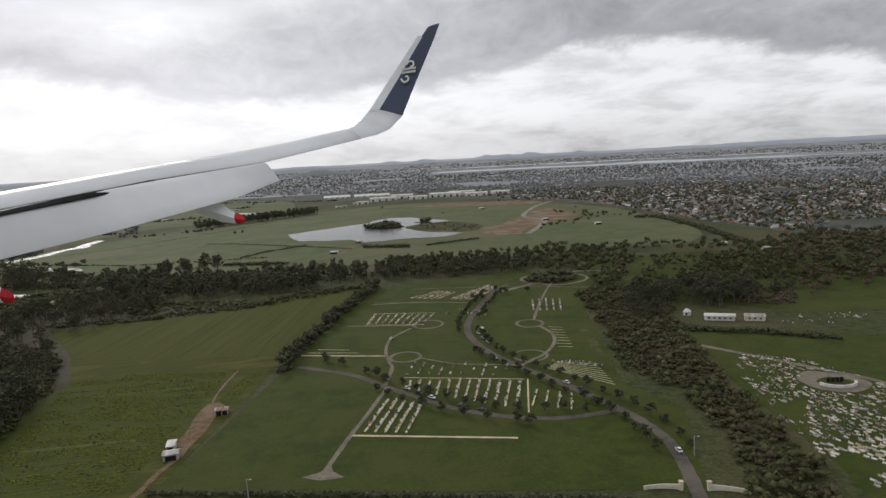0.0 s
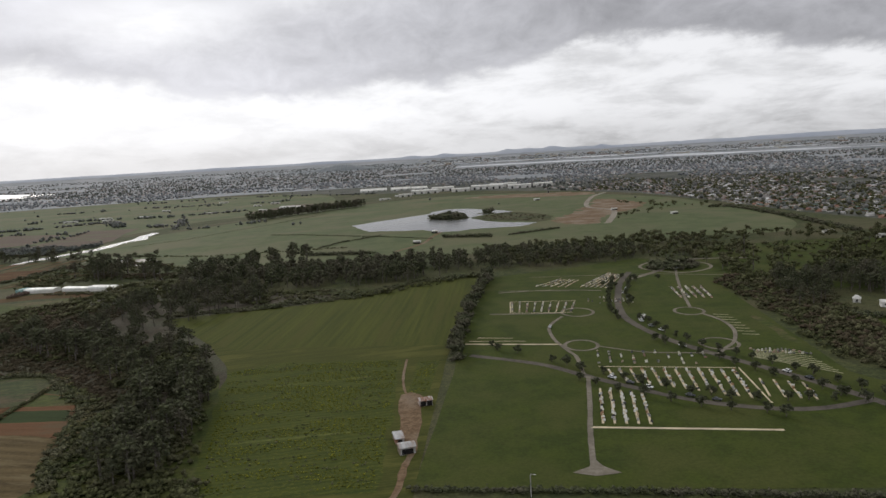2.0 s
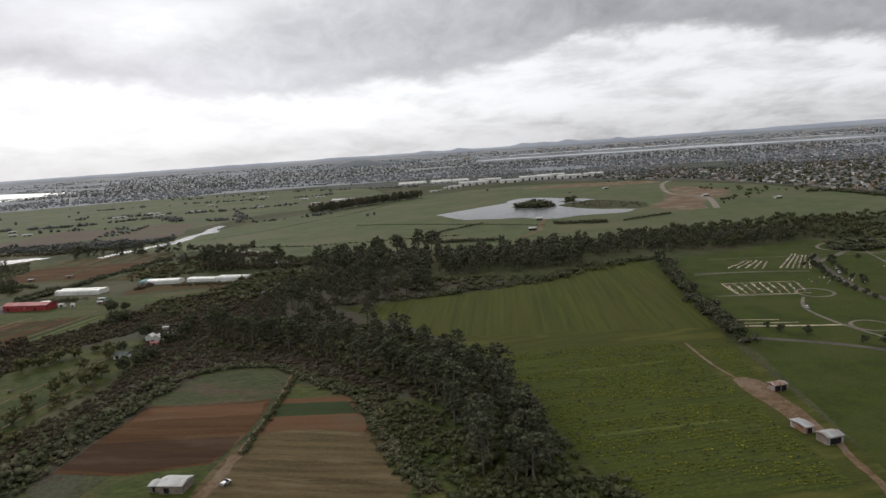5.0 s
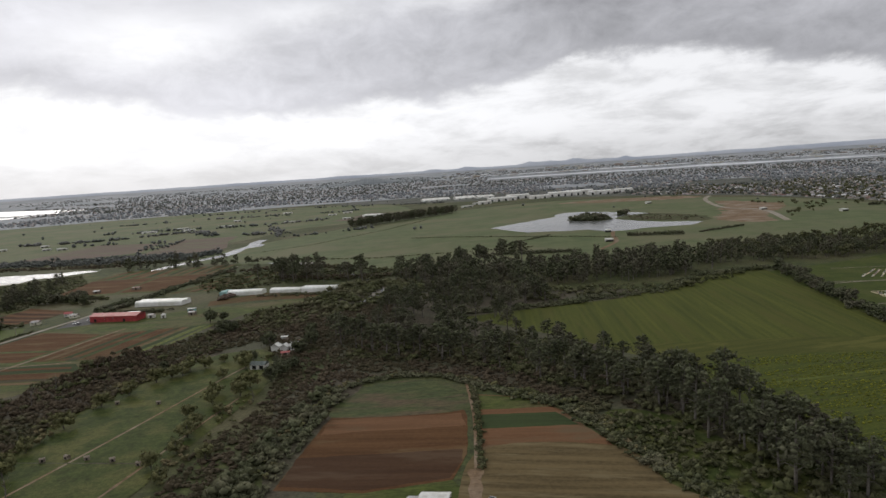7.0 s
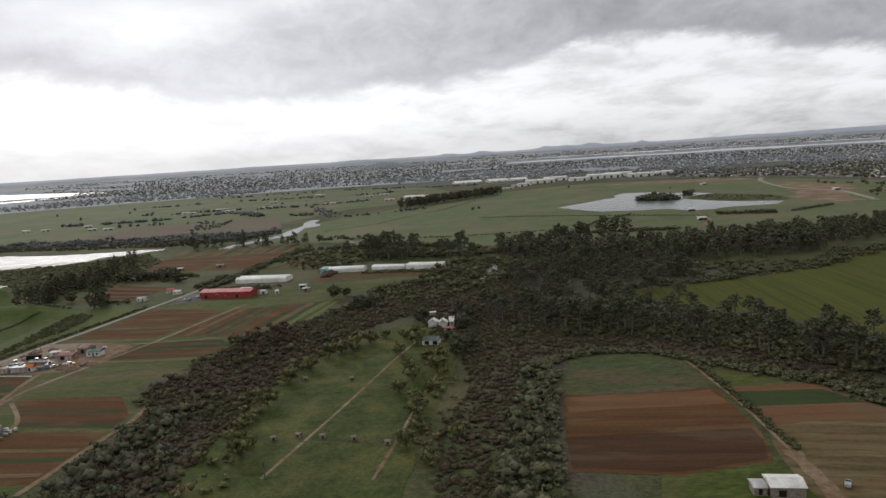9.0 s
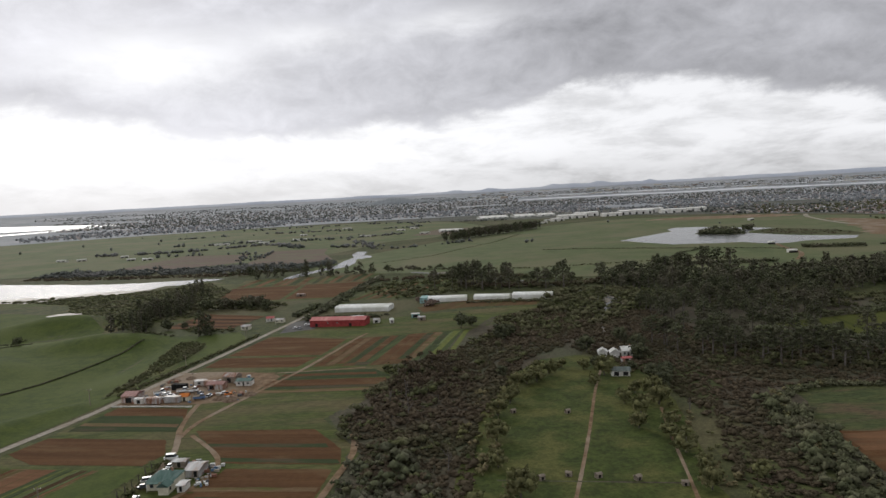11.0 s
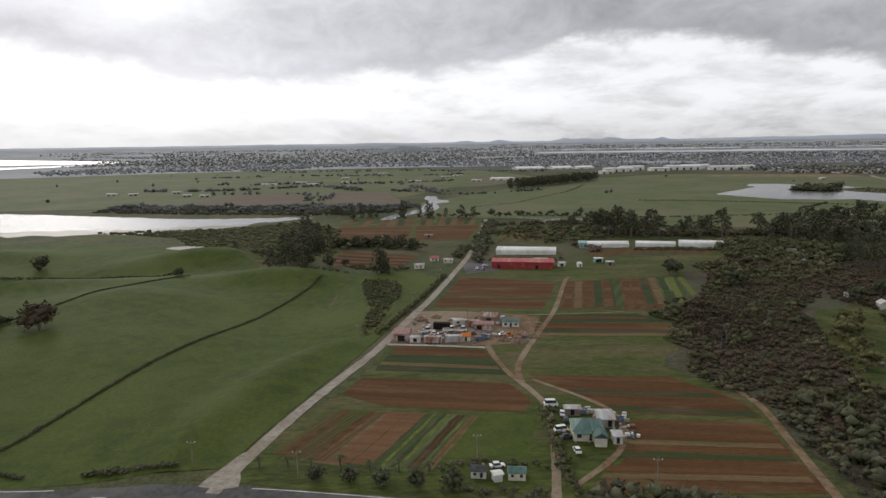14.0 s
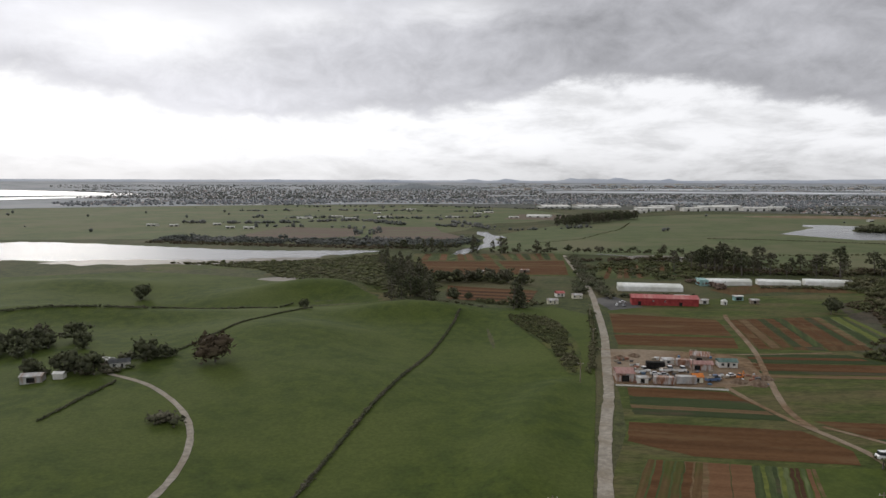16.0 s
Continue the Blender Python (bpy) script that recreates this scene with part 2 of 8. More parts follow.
M_LEAF = material("broadleaf_foliage", (0.057, 0.061, 0.030), (0.096, 0.101, 0.043), 0.5, (0.098, 0.092, 0.052), 0.05, spread=0.35, island=True)
M_LEAF_OLIVE = material("olive_shrub_foliage", (0.062, 0.068, 0.037), (0.108, 0.114, 0.060), 0.5, (0.130, 0.122, 0.076), 0.05, spread=0.4, island=True)
M_BLOOM = material("yellow_green_flower_heads", (0.125, 0.138, 0.020), (0.230, 0.226, 0.030), 0.5, (0.125, 0.132, 0.022), 0.08, spread=0.35, island=True)
M_LEAF_PALE = material("pale_willow_foliage", (0.087, 0.089, 0.040), (0.151, 0.149, 0.064), 0.5, (0.161, 0.129, 0.072), 0.06, spread=0.3, island=True)
M_LEAF_BROWN = material("brown_mangrove_foliage", (0.070, 0.053, 0.036), (0.100, 0.078, 0.050), 0.25, (0.068, 0.062, 0.034), 0.03, spread=0.16, island=True)
M_BARK = material("grey_bark", (0.090, 0.078, 0.066), (0.170, 0.152, 0.130), 1.2, bump=0.05)
M_STONE = material("pale_concrete", (0.500, 0.420, 0.280), (0.680, 0.580, 0.410), 0.8, (0.46, 0.39, 0.28), 0.2)
M_WHITE = material("white_painted_wall", (0.62, 0.61, 0.57), (0.76, 0.75, 0.71), 0.5, (0.52, 0.50, 0.45), 0.15)
M_GRAVES = pick("headstones", [(0.68, 0.64, 0.54), (0.42, 0.40, 0.35), (0.74, 0.71, 0.64), (0.22, 0.21, 0.20), (0.46, 0.36, 0.27), (0.34, 0.22, 0.17), (0.10, 0.10, 0.11), (0.34, 0.32, 0.29)], 0.5)
M_ROOFS = pick("house_roofs", [(0.24, 0.22, 0.21), (0.36, 0.35, 0.34), (0.62, 0.61, 0.60), (0.27, 0.24, 0.22), (0.19, 0.10, 0.08), (0.14, 0.13, 0.13), (0.30, 0.28, 0.27), (0.22, 0.14, 0.11), (0.12, 0.12, 0.12), (0.25, 0.19, 0.17)], 0.6)
M_WALLS = pick("house_walls", [(0.42, 0.40, 0.36), (0.56, 0.55, 0.52), (0.30, 0.23, 0.19), (0.34, 0.33, 0.31), (0.48, 0.44, 0.36)], 0.8)
M_IRON = material("weathered_galvanised_iron", (0.36, 0.36, 0.36), (0.56, 0.56, 0.55), 0.4, (0.30, 0.24, 0.20), 0.2, rough=0.5, metal=0.2, stretch=(4, 0.6, 1))
M_RUST = material("rusty_corrugated_iron", (0.20, 0.080, 0.040), (0.34, 0.22, 0.16), 0.5, (0.45, 0.43, 0.41), 0.25, rough=0.7, stretch=(4, 0.6, 1))
M_RED_ROOF = material("faded_red_roof", (0.330, 0.085, 0.082), (0.450, 0.145, 0.135), 0.4, (0.46, 0.20, 0.18), 0.12, rough=0.55, stretch=(3, 0.4, 1))
M_RED_WALL = material("red_painted_boards", (0.230, 0.036, 0.036), (0.340, 0.060, 0.058), 0.6, rough=0.7)
M_GREEN_ROOF = material("green_painted_iron_roof", (0.061, 0.116, 0.098), (0.096, 0.161, 0.136), 0.5, (0.131, 0.186, 0.166), 0.2, rough=0.5, stretch=(4, 0.6, 1))
M_PLASTIC = material("milky_greenhouse_film", (0.68, 0.68, 0.64), (0.82, 0.82, 0.79), 0.3, (0.58, 0.58, 0.52), 0.12, rough=0.4)
M_TEAL = material("teal_shade_cloth", (0.20, 0.34, 0.32), (0.32, 0.46, 0.44), 0.4, rough=0.8)
M_CREAM = material("cream_weatherboard", (0.52, 0.49, 0.38), (0.64, 0.61, 0.49), 0.6, rough=0.7)
# near-black: paints the unlit inside of openings, also serves plain dark panels
M_DARK = material("dark_panel_and_opening_shade", (0.012, 0.012, 0.012), (0.028, 0.026, 0.024), 0.8)
M_GLASS = material("window_glass", (0.020, 0.024, 0.028), (0.045, 0.050, 0.055), 0.4, rough=0.08, spec=0.7)
M_TYRE = material("black_rubber", (0.012, 0.012, 0.012), (0.03, 0.03, 0.03), 3.0)
M_TIMBER = material("weathered_timber", (0.16, 0.13, 0.10), (0.28, 0.24, 0.19), 1.5, rough=0.85)
# two far foliage colours with distance haze painted in, lighter and greyer than near leaves
M_FAR_TREES = material("haze_greyed_foliage", (0.082, 0.090, 0.080), (0.128, 0.134, 0.118), 0.1, (0.160, 0.156, 0.148), 0.01, spread=0.3, island=True)
M_FAR_TREES_HAZY = material("haze_paled_far_foliage", (0.150, 0.162, 0.168), (0.205, 0.215, 0.218), 0.1, (0.235, 0.242, 0.248), 0.01, spread=0.2, island=True)
# blue-grey of distance haze painted into the hills' base colour
M_HILLS = material("haze_blue_hills", (0.340, 0.370, 0.430), (0.385, 0.412, 0.465), 0.01, (0.420, 0.440, 0.480), 0.003)
# sky reflection painted as a pale base colour on the water
M_HARBOUR = material("harbour_water_sky_sheen", (0.50, 0.52, 0.54), (0.60, 0.62, 0.64), 0.004, rough=0.3, spec=0.5)
# far ground lightened and blued: haze put into its colour
M_FAR_LAND = material("haze_paled_suburb_ground", (0.205, 0.220, 0.228), (0.280, 0.292, 0.300), 0.02, (0.310, 0.314, 0.318), 0.004)
M_TARSEAL = material("worn_brown_tarseal", (0.078, 0.068, 0.056), (0.112, 0.098, 0.080), 0.6, (0.135, 0.118, 0.095), 0.06)
# far woodland greyed and lightened by haze painted in the colour
M_CONE = material("haze_greyed_woodland", (0.160, 0.178, 0.188), (0.205, 0.222, 0.228), 0.03, (0.230, 0.242, 0.245), 0.008)
M_SUBURB = material("suburb_ground", (0.056, 0.064, 0.048), (0.086, 0.090, 0.072), 0.06, (0.112, 0.106, 0.094), 0.015, grain=0.25)
M_RANK = material("rank_grazed_grass", (0.033, 0.045, 0.012), (0.054, 0.070, 0.017), 0.3, (0.084, 0.086, 0.026), 0.07, bump=0.1, grain=0.28)
# tilled soil paled and greyed against the near plots, painting distance haze
M_FAR_SOIL = furrowed("haze_paled_tilled_soil", (0.120, 0.092, 0.074), (0.165, 0.128, 0.102), 2.5, -8, (0.140, 0.140, 0.086), 0.02)
M_LEAF_RUST = material("bare_reddish_twigs", (0.105, 0.074, 0.060), (0.165, 0.118, 0.096), 0.4, (0.120, 0.100, 0.066), 0.05, spread=0.35, island=True)

# ---- ground form ----
def smooth(v):
    return 1 / (1 + np.exp(-np.clip(v, -50, 50)))


MID = (-300.0, 60.0)  # middle of the flight


def lie(x, y):
    """Height of the ground. Beyond 2.3 km the plain lifts so that the distance closes in at the horizon."""
    x, y = np.asarray(x, float), np.asarray(y, float)
    z = -1.8 + 5.3 * smooth((x + 190) / 45)
    z = z + 4.0 * np.exp(-((x + 210) / 190) ** 2 - ((y - 850) / 200) ** 2)
    z = z - 4.5 * smooth((-x - 420) / 50) * smooth((y - 590) / 60) * smooth((1100 - y) / 60)
    z = z - 2.5 * smooth((-x - 545) / 30) * smooth((y - 430) / 40) * smooth((600 - y) / 40)
    # rolling paddocks by the lane
    roll = smooth((-x - 560) / 18) * smooth((560 - y) / 40) * smooth((y - 180) / 40)
    z = z + roll * (3.0 * np.sin((x + 0.5 * y) / 34) * np.sin((y - 0.3 * x) / 52) + 1.1 * np.sin(x / 17 + y / 29))
    for cx, cy, wx, wy, up in ((-655, 530, 40, 17, 8.0), (-600, 468, 32, 15, 6.0), (-735, 452, 60, 17, 7.0), (-640, 415, 40, 24, 3.5), (-690, 494, 60, 12, -3.0), (-562, 425, 12, 40, -3.0), (-800, 560, 50, 25, 5.0), (-580, 320, 12, 40, -1.2)):
        z = z + up * np.exp(-((x - cx) / wx) ** 2 - ((y - cy) / wy) ** 2)
    # grassy shoulder between the gully and the lane
    foot, lane = np.interp(y, [250, 273, 298, 319, 340, 352], [-574, -572, -568, -561, -550, -536]), np.interp(y, [240, 300, 366], [-555.5, -541.4, -525])
    z = z + 2.8 * smooth((x - foot) / 2.2) * smooth((lane - 12 - x) / 2.0) * smooth((350 - y) / 4) * smooth((y - 256) / 5)
    r = np.hypot(x - MID[0], y - MID[1])
    k = np.clip((r - 2300) / 2300, 0, 1)
    return z * (1 - smooth((r - 2000) / 150)) + 72 * (1 - (r / 2300) * (1 - k)) * (r > 2300)


def mesh_from(name, verts, faces, mats, slots=None, shade=False):
    """A mesh object from arrays; faces: one array of triangles or quads."""
    verts, faces = np.asarray(verts, np.float32), np.asarray(faces, np.int32)
    me = bpy.data.meshes.new(name)
    k = faces.shape[1]
    me.vertices.add(len(verts))
    me.vertices.foreach_set("co", verts.ravel())
    me.loops.add(faces.size)
    me.loops.foreach_set("vertex_index", faces.ravel())
    me.polygons.add(len(faces))
    me.polygons.foreach_set("loop_start", np.arange(0, faces.size, k, dtype=np.int32))
    for m in mats:
        me.materials.append(m)
    if slots is not None:
        me.polygons.foreach_set("material_index", np.asarray(slots, np.int32))
    if shade:
        me.polygons.foreach_set("use_smooth", np.ones(len(faces), bool))
    me.update(calc_edges=True)
    return new(name, me)


def rounded(points, step, closed=False):
    """A Catmull-Rom line through the points, with a point about every step metres."""
    p = [np.array(q, float) for q in points]
    n, out = len(p), []
    for i in range(n if closed else n - 1):
        if closed:
            a, b, c, d = (p[(i + j) % n] for j in (-1, 0, 1, 2))
        else:
            a, b, c, d = p[max(i - 1, 0)], p[i], p[i + 1], p[min(i + 2, n - 1)]
        k = max(1, int(np.linalg.norm(c - b) / step))
        for t in np.arange(k) / k:
            out.append(0.5 * (2 * b + (c - a) * t + (2 * a - 5 * b + 4 * c - d) * t * t + (3 * b - a - 3 * c + d) * t ** 3))
    if not closed:
        out.append(p[-1])
    return np.array(out)


def straight(points, step, closed=True):
    p, out = [np.array(q, float) for q in points], []
    for i in range(len(p) if closed else len(p) - 1):
        b, c = p[i], p[(i + 1) % len(p)]
        k = max(1, int(np.linalg.norm(c - b) / step))
        out += [b + (c - b) * t for t in np.arange(k) / k]
    if not closed:
        out.append(p[-1])
    return np.array(out)


def inside(pts, poly):
    x, y = pts[:, 0], pts[:, 1]
    hit = np.zeros(len(pts), bool)
    for (x0, y0), (x1, y1) in zip(poly, np.roll(poly, -1, 0)):
        cross = ((y0 > y) != (y1 > y)) & (x < (x1 - x0) * (y - y0) / (y1 - y0 + 1e-12) + x0)
        hit ^= cross
    return hit


def patch(name, corners, mat, lift=0.12, label="", soft=True, step=7.0, ragged=0.0, kind="structure", category=""):
    """A piece of ground laid on the lie of the land: a field, a yard, a lake."""
    from mathutils import geometry
    fine = min(step, 2.5) if kind == "structure" and len(corners) < 12 else step
    edge = rounded(corners, fine, True) if soft else straight(corners, fine)
    edge = edge + np.array([(noise.noise((x * 0.07, y * 0.07, 3)) * ragged + noise.noise((x * 0.31, y * 0.31, 5)) * 0.4, noise.noise((x * 0.07, y * 0.07, 9)) * ragged + noise.noise((x * 0.31, y * 0.31, 7)) * 0.4) for x, y in edge])
    lo, hi = edge.min(0), edge.max(0)
    gx, gy = np.meshgrid(np.arange(lo[0], hi[0], step), np.arange(lo[1], hi[1], step))
    grid = np.c_[gx.ravel(), gy.ravel()]
    grid = grid[inside(grid, edge)]
    co = [Vector(q) for q in np.r_[edge, grid]]
    n = len(edge)
    v, _, f, *_ = geometry.delaunay_2d_cdt(co, [(i, (i + 1) % n) for i in range(n)], [], 1, 1e-4)
    v = np.array([(a.x, a.y) for a in v])
    tri = [t for t in f if len(t) == 3]
    keep = inside(np.array([v[list(t)].mean(0) for t in tri]), edge)
    tri = np.array([t for t, k in zip(tri, keep) if k])
    a, b, c = (v[tri[:, i]] for i in range(3))
    flip = ((b - a)[:, 0] * (c - a)[:, 1] - (b - a)[:, 1] * (c - a)[:, 0]) < 0
    tri[flip] = tri[flip][:, ::-1]
    ob = mesh_from(name, np.c_[v, lie(v[:, 0], v[:, 1]) + lift * 0.35], tri, [mat], shade=True)
    return tagged(ob, label, category, kind=kind)


def ribbon(name, points, width, mat, lift=0.2, label="", step=1.6, kind="structure", soft=True, closed=False, uneven=0.2):
    """A road, path or strip of even width along a line."""
    p = rounded(points, step, closed) if soft else straight(points, step, closed)
    d = np.gradient(p, axis=0) if not closed else np.roll(p, -1, 0) - np.roll(p, 1, 0)
    d /= np.linalg.norm(d, axis=1)[:, None] + 1e-9
    sway = np.array([1 + uneven * noise.noise((x * 0.23, y * 0.23, 4)) for x, y in p])[:, None]
    side = np.c_[-d[:, 1], d[:, 0]] * width / 2 * sway
    rows = np.stack([p + side, p, p - side], 1)
    n = len(p)
    z = lie(rows[..., 0], rows[..., 1]) + lift * 0.35
    v = np.concatenate([rows, z[..., None]], 2).reshape(-1, 3)
    f = []
    for i in range(n if closed else n - 1):
        j = (i + 1) % n
        for k in (0, 1):
            f.append((3 * i + k, 3 * i + k + 1, 3 * j + k + 1, 3 * j + k))
    return tagged(mesh_from(name, v, f, [mat], shade=True), label, kind=kind)


def along(points, gap, jitter=0.0, soft=True, rng=None):
    """Places every gap metres along a line."""
    p = rounded(points, 1.0) if soft else straight(points, 1.0, False)
    s = np.r_[0, np.cumsum(np.linalg.norm(np.diff(p, axis=0), axis=1))]
    q = np.arange(gap / 2, s[-1], gap)
    out = np.c_[np.interp(q, s, p[:, 0]), np.interp(q, s, p[:, 1])]
    return out + (rng.normal(0, jitter, out.shape) if jitter else 0)


def scatter(corners, per, rng, soft=True):
    """Even random places in an outline, one for each per square metres."""
    edge = rounded(corners, 8.0, True) if soft else np.array(corners, float)
    lo, hi = edge.min(0), edge.max(0)
    pts = rng.uniform(lo, hi, (int((hi - lo).prod() / per), 2))
    return pts[inside(pts, edge)]


# ---- plants ----
ICO_V, ICO_F = [], []
_b = bmesh.new()
bmesh.ops.create_icosphere(_b, subdivisions=1, radius=1.0)
_b.verts.ensure_lookup_table()
ICO_V = np.array([v.co[:] for v in _b.verts])
ICO_F = np.array([[v.index for v in f.verts] for f in _b.faces])
_b.free()


OCT_V = np.array([(1, 0, 0), (-1, 0, 0), (0, 1, 0), (0, -1, 0), (0, 0, 1), (0, 0, -1)], float)
OCT_F = np.array([(0, 2, 4), (2, 1, 4), (1, 3, 4), (3, 0, 4), (2, 0, 5), (1, 2, 5), (3, 1, 5), (0, 3, 5)])


def tufts(rng, centres, radii, leaves, leaf, core=0.72, low=False):
    """Clumps of leaves: a ragged core and loose leaf blades round it."""
    V, F, n = [], [], 0
    for c, r in zip(centres, radii):
        shell, faces = (OCT_V, OCT_F) if low else (ICO_V, ICO_F)
        g = rng.uniform(0, 2 * math.pi)
        spin = np.array([(math.cos(g), math.sin(g), 0), (-math.sin(g), math.cos(g), 0), (0.2, -0.1, 1)])
        v = (shell @ spin) * (core * np.asarray(r)) * rng.uniform(0.66, 1.22, (len(shell), 1)) + c
        V.append(v)
        F.append(faces + n)
        n += len(v)
        d = rng.normal(0, 1, (leaves, 3))
        d /= np.linalg.norm(d, axis=1)[:, None]
        q = c + d * np.asarray(r) * rng.uniform(0.7, 1.12, (leaves, 1))
        t = rng.normal(0, 1, (leaves, 3, 3)) * leaf
        V.append((q[:, None] + t).reshape(-1, 3))
        F.append(np.arange(leaves * 3).reshape(-1, 3) + n)
        n += leaves * 3
    return np.concatenate(V), np.concatenate(F)


def tube(points, radii, sides=5):
    """A limb through the points, tapering."""
    P, V, F = [np.array(p, float) for p in points], [], []
    for i, (p, r) in enumerate(zip(P, radii)):
        d = P[min(i + 1, len(P) - 1)] - P[max(i - 1, 0)]
        d /= np.linalg.norm(d) + 1e-9
        a = np.cross(d, (0.31, 0.95, 0.05))
        a /= np.linalg.norm(a)
        b = np.cross(d, a)
        for k in range(sides):
            g = 2 * math.pi * k / sides
            V.append(p + r * (a * math.cos(g) + b * math.sin(g)))
        if i:
            for k in range(sides):
                j = (k + 1) % sides
                q = (i - 1) * sides
                F += [(q + k, q + j, q + sides + j), (q + k, q + sides + j, q + sides + k)]
    return np.array(V), np.array(F)


def merge(pieces):
    V, F, n = [], [], 0
    for v, f in pieces:
        V.append(v)
        F.append(f + n)
        n += len(v)
    return np.concatenate(V), np.concatenate(F)


def round_tree(rng, high=6.0, wide=4.5, clumps=12, leaves=14, leaf=0.28, stem=0.28, low=False):
    """Trunk and crown arrays of a broad round-headed tree."""
    base = high * stem
    g = rng.normal(0, 1, (clumps, 3))
    g /= np.linalg.norm(g, axis=1)[:, None]
    g *= rng.uniform(0.35, 1.0, (clumps, 1)) ** 0.6
    half = np.array([wide / 2, wide / 2, (high - base) / 2]) * 0.68
    c = g * half + (0, 0, base + (high - base) / 2)
    r = rng.uniform(0.28, 0.44, clumps) * wide / 2
    crown = tufts(rng, c, [np.array((a, a, a * 0.85)) for a in r], leaves, leaf, 0.85 if low else 0.72, low)
    parts = [tube([(0, 0, -0.3), (rng.normal(0, .05), rng.normal(0, .05), base), (0, 0, high * 0.7)], [high * .035, high * .028, high * .01])]
    for i in range(3):
        parts.append(tube([(0, 0, base * 0.9), c[i] * (0.6, 0.6, 0.8), c[i]], [high * .016, high * .010, high * .004], 4))
    return merge(parts), crown


def tall_tree(rng, high=16.0, wide=9.0, clumps=16, leaves=14, leaf=0.55, bare=0.35, flat=0.45, core=0.6):
    """Old pine or macrocarpa: a bare leaning trunk, spreading limbs, layered flat pads of foliage."""
    lean = rng.normal(0, 0.05, 2) * high
    top = np.array((lean[0], lean[1], high * 0.93))
    parts = [tube([(0, 0, -0.5), top * (0.3, 0.3, 0.35), top * (0.7, 0.7, 0.7), top], [high * .026, high * .02, high * .013, high * .004])]
    C, Rr = [], []
    for i in range(clumps):
        f = bare + (1 - bare) * (i + rng.uniform(0, 1)) / clumps
        reach = wide / 2 * (1.05 - 0.62 * max(0, (f - bare) / (1 - bare)) ** 1.6) * rng.uniform(0.35, 1.0)
        a = rng.uniform(0, 2 * math.pi)
        stem = top * (f * 0.86)
        c = stem + np.array((math.cos(a) * reach, math.sin(a) * reach, high * 0.07 * rng.uniform(0.4, 1.3)))
        C.append(c)
        s = wide * rng.uniform(0.7, 1.2) * 0.75 / clumps ** 0.5
        Rr.append(np.array((s, s, s * flat)))
        if i % 5 == 0:
            parts.append(tube([stem, (stem + c) / 2 + (0, 0, -0.2), c], [high * .010, high * .007, high * .003], 4))
    for i in range(3):  # dead lower limbs
        a, f = rng.uniform(0, 2 * math.pi), rng.uniform(0.12, max(bare, 0.1) + 0.1)
        s = top * f
        parts.append(tube([s, s + (math.cos(a) * wide * .2, math.sin(a) * wide * .2, high * .05), s + (math.cos(a) * wide * .33, math.sin(a) * wide * .33, high * .03)], [high * .008, high * .005, high * .002], 4))
    return merge(parts), tufts(rng, C, Rr, leaves, leaf, core, True)


def bush(rng, high=2.2, wide=3.0, clumps=5, leaves=5, leaf=0.28):
    c = np.c_[rng.normal(0, wide * 0.2, (clumps, 2)), rng.uniform(0.25, 0.62, clumps) * high]
    r = [np.array((a, a, a * high / wide * 0.95)) for a in rng.uniform(0.26, 0.42, clumps) * wide]
    return tufts(rng, c, r, leaves, leaf, 0.8, True)


def planted(shapes, pts, sizes, rng, tall=None):
    """Many plants as one pair of arrays: each place takes one of the shapes, turned and sized."""
    V, F, n = [], [], 0
    z = lie(pts[:, 0], pts[:, 1])
    for i, (p, s) in enumerate(zip(pts, sizes)):
        v, f = shapes[rng.integers(len(shapes))]
        a = rng.uniform(0, 2 * math.pi)
        c, d = math.cos(a) * s, math.sin(a) * s
        h = s * (tall[i] if tall is not None else rng.uniform(0.8, 1.2))
        V.append(np.c_[v[:, 0] * c - v[:, 1] * d + p[0], v[:, 0] * d + v[:, 1] * c + p[1], v[:, 2] * h + z[i]])
        F.append(f + n)
        n += len(v)
    return np.concatenate(V), np.concatenate(F)


def thicket(name, shapes, pts, sizes, rng, mat, label, category="bushes", flat=1.0):
    """Woods and scrub that nobody could count: one object."""
    v, f = planted(shapes, pts, sizes, rng, rng.uniform(0.8, 1.2, len(pts)) * flat)
    return tagged(mesh_from(name, v, f, [mat]), label, category, kind="stuff")


def wood(name, trees, pts, sizes, rng, leaf, label, category="trees"):
    """A belt of trees as one object: crowns and trunks."""
    V, F, S, n = [], [], [], 0
    z = lie(pts[:, 0], pts[:, 1])
    for i, (p, s) in enumerate(zip(pts, sizes)):
        t = trees[rng.integers(len(trees))]
        a, h = rng.uniform(0, 2 * math.pi), s * rng.uniform(0.85, 1.15)
        c, d = math.cos(a) * s, math.sin(a) * s
        for slot, (v, f) in enumerate(t):
            V.append(np.c_[v[:, 0] * c - v[:, 1] * d + p[0], v[:, 0] * d + v[:, 1] * c + p[1], v[:, 2] * h + z[i]])
            F.append(f + n)
            S.append(np.full(len(f), slot))
            n += len(v)
    return tagged(mesh_from(name, np.concatenate(V), np.concatenate(F), [M_BARK, leaf], np.concatenate(S)), label, category, kind="stuff")


def tree_thing(arrays, leaf, label, name="tree", category="tree", group=""):
    """One tree, standing by itself: trunk and crown under an empty."""
    base = tagged(new(name), label, category, group)
    for part_name, (v, f), m in (("trunk", arrays[0], M_BARK), ("crown", arrays[1], leaf)):
        ob = mesh_from(part_name, v, f, [m])
        ob.parent = base
    return base


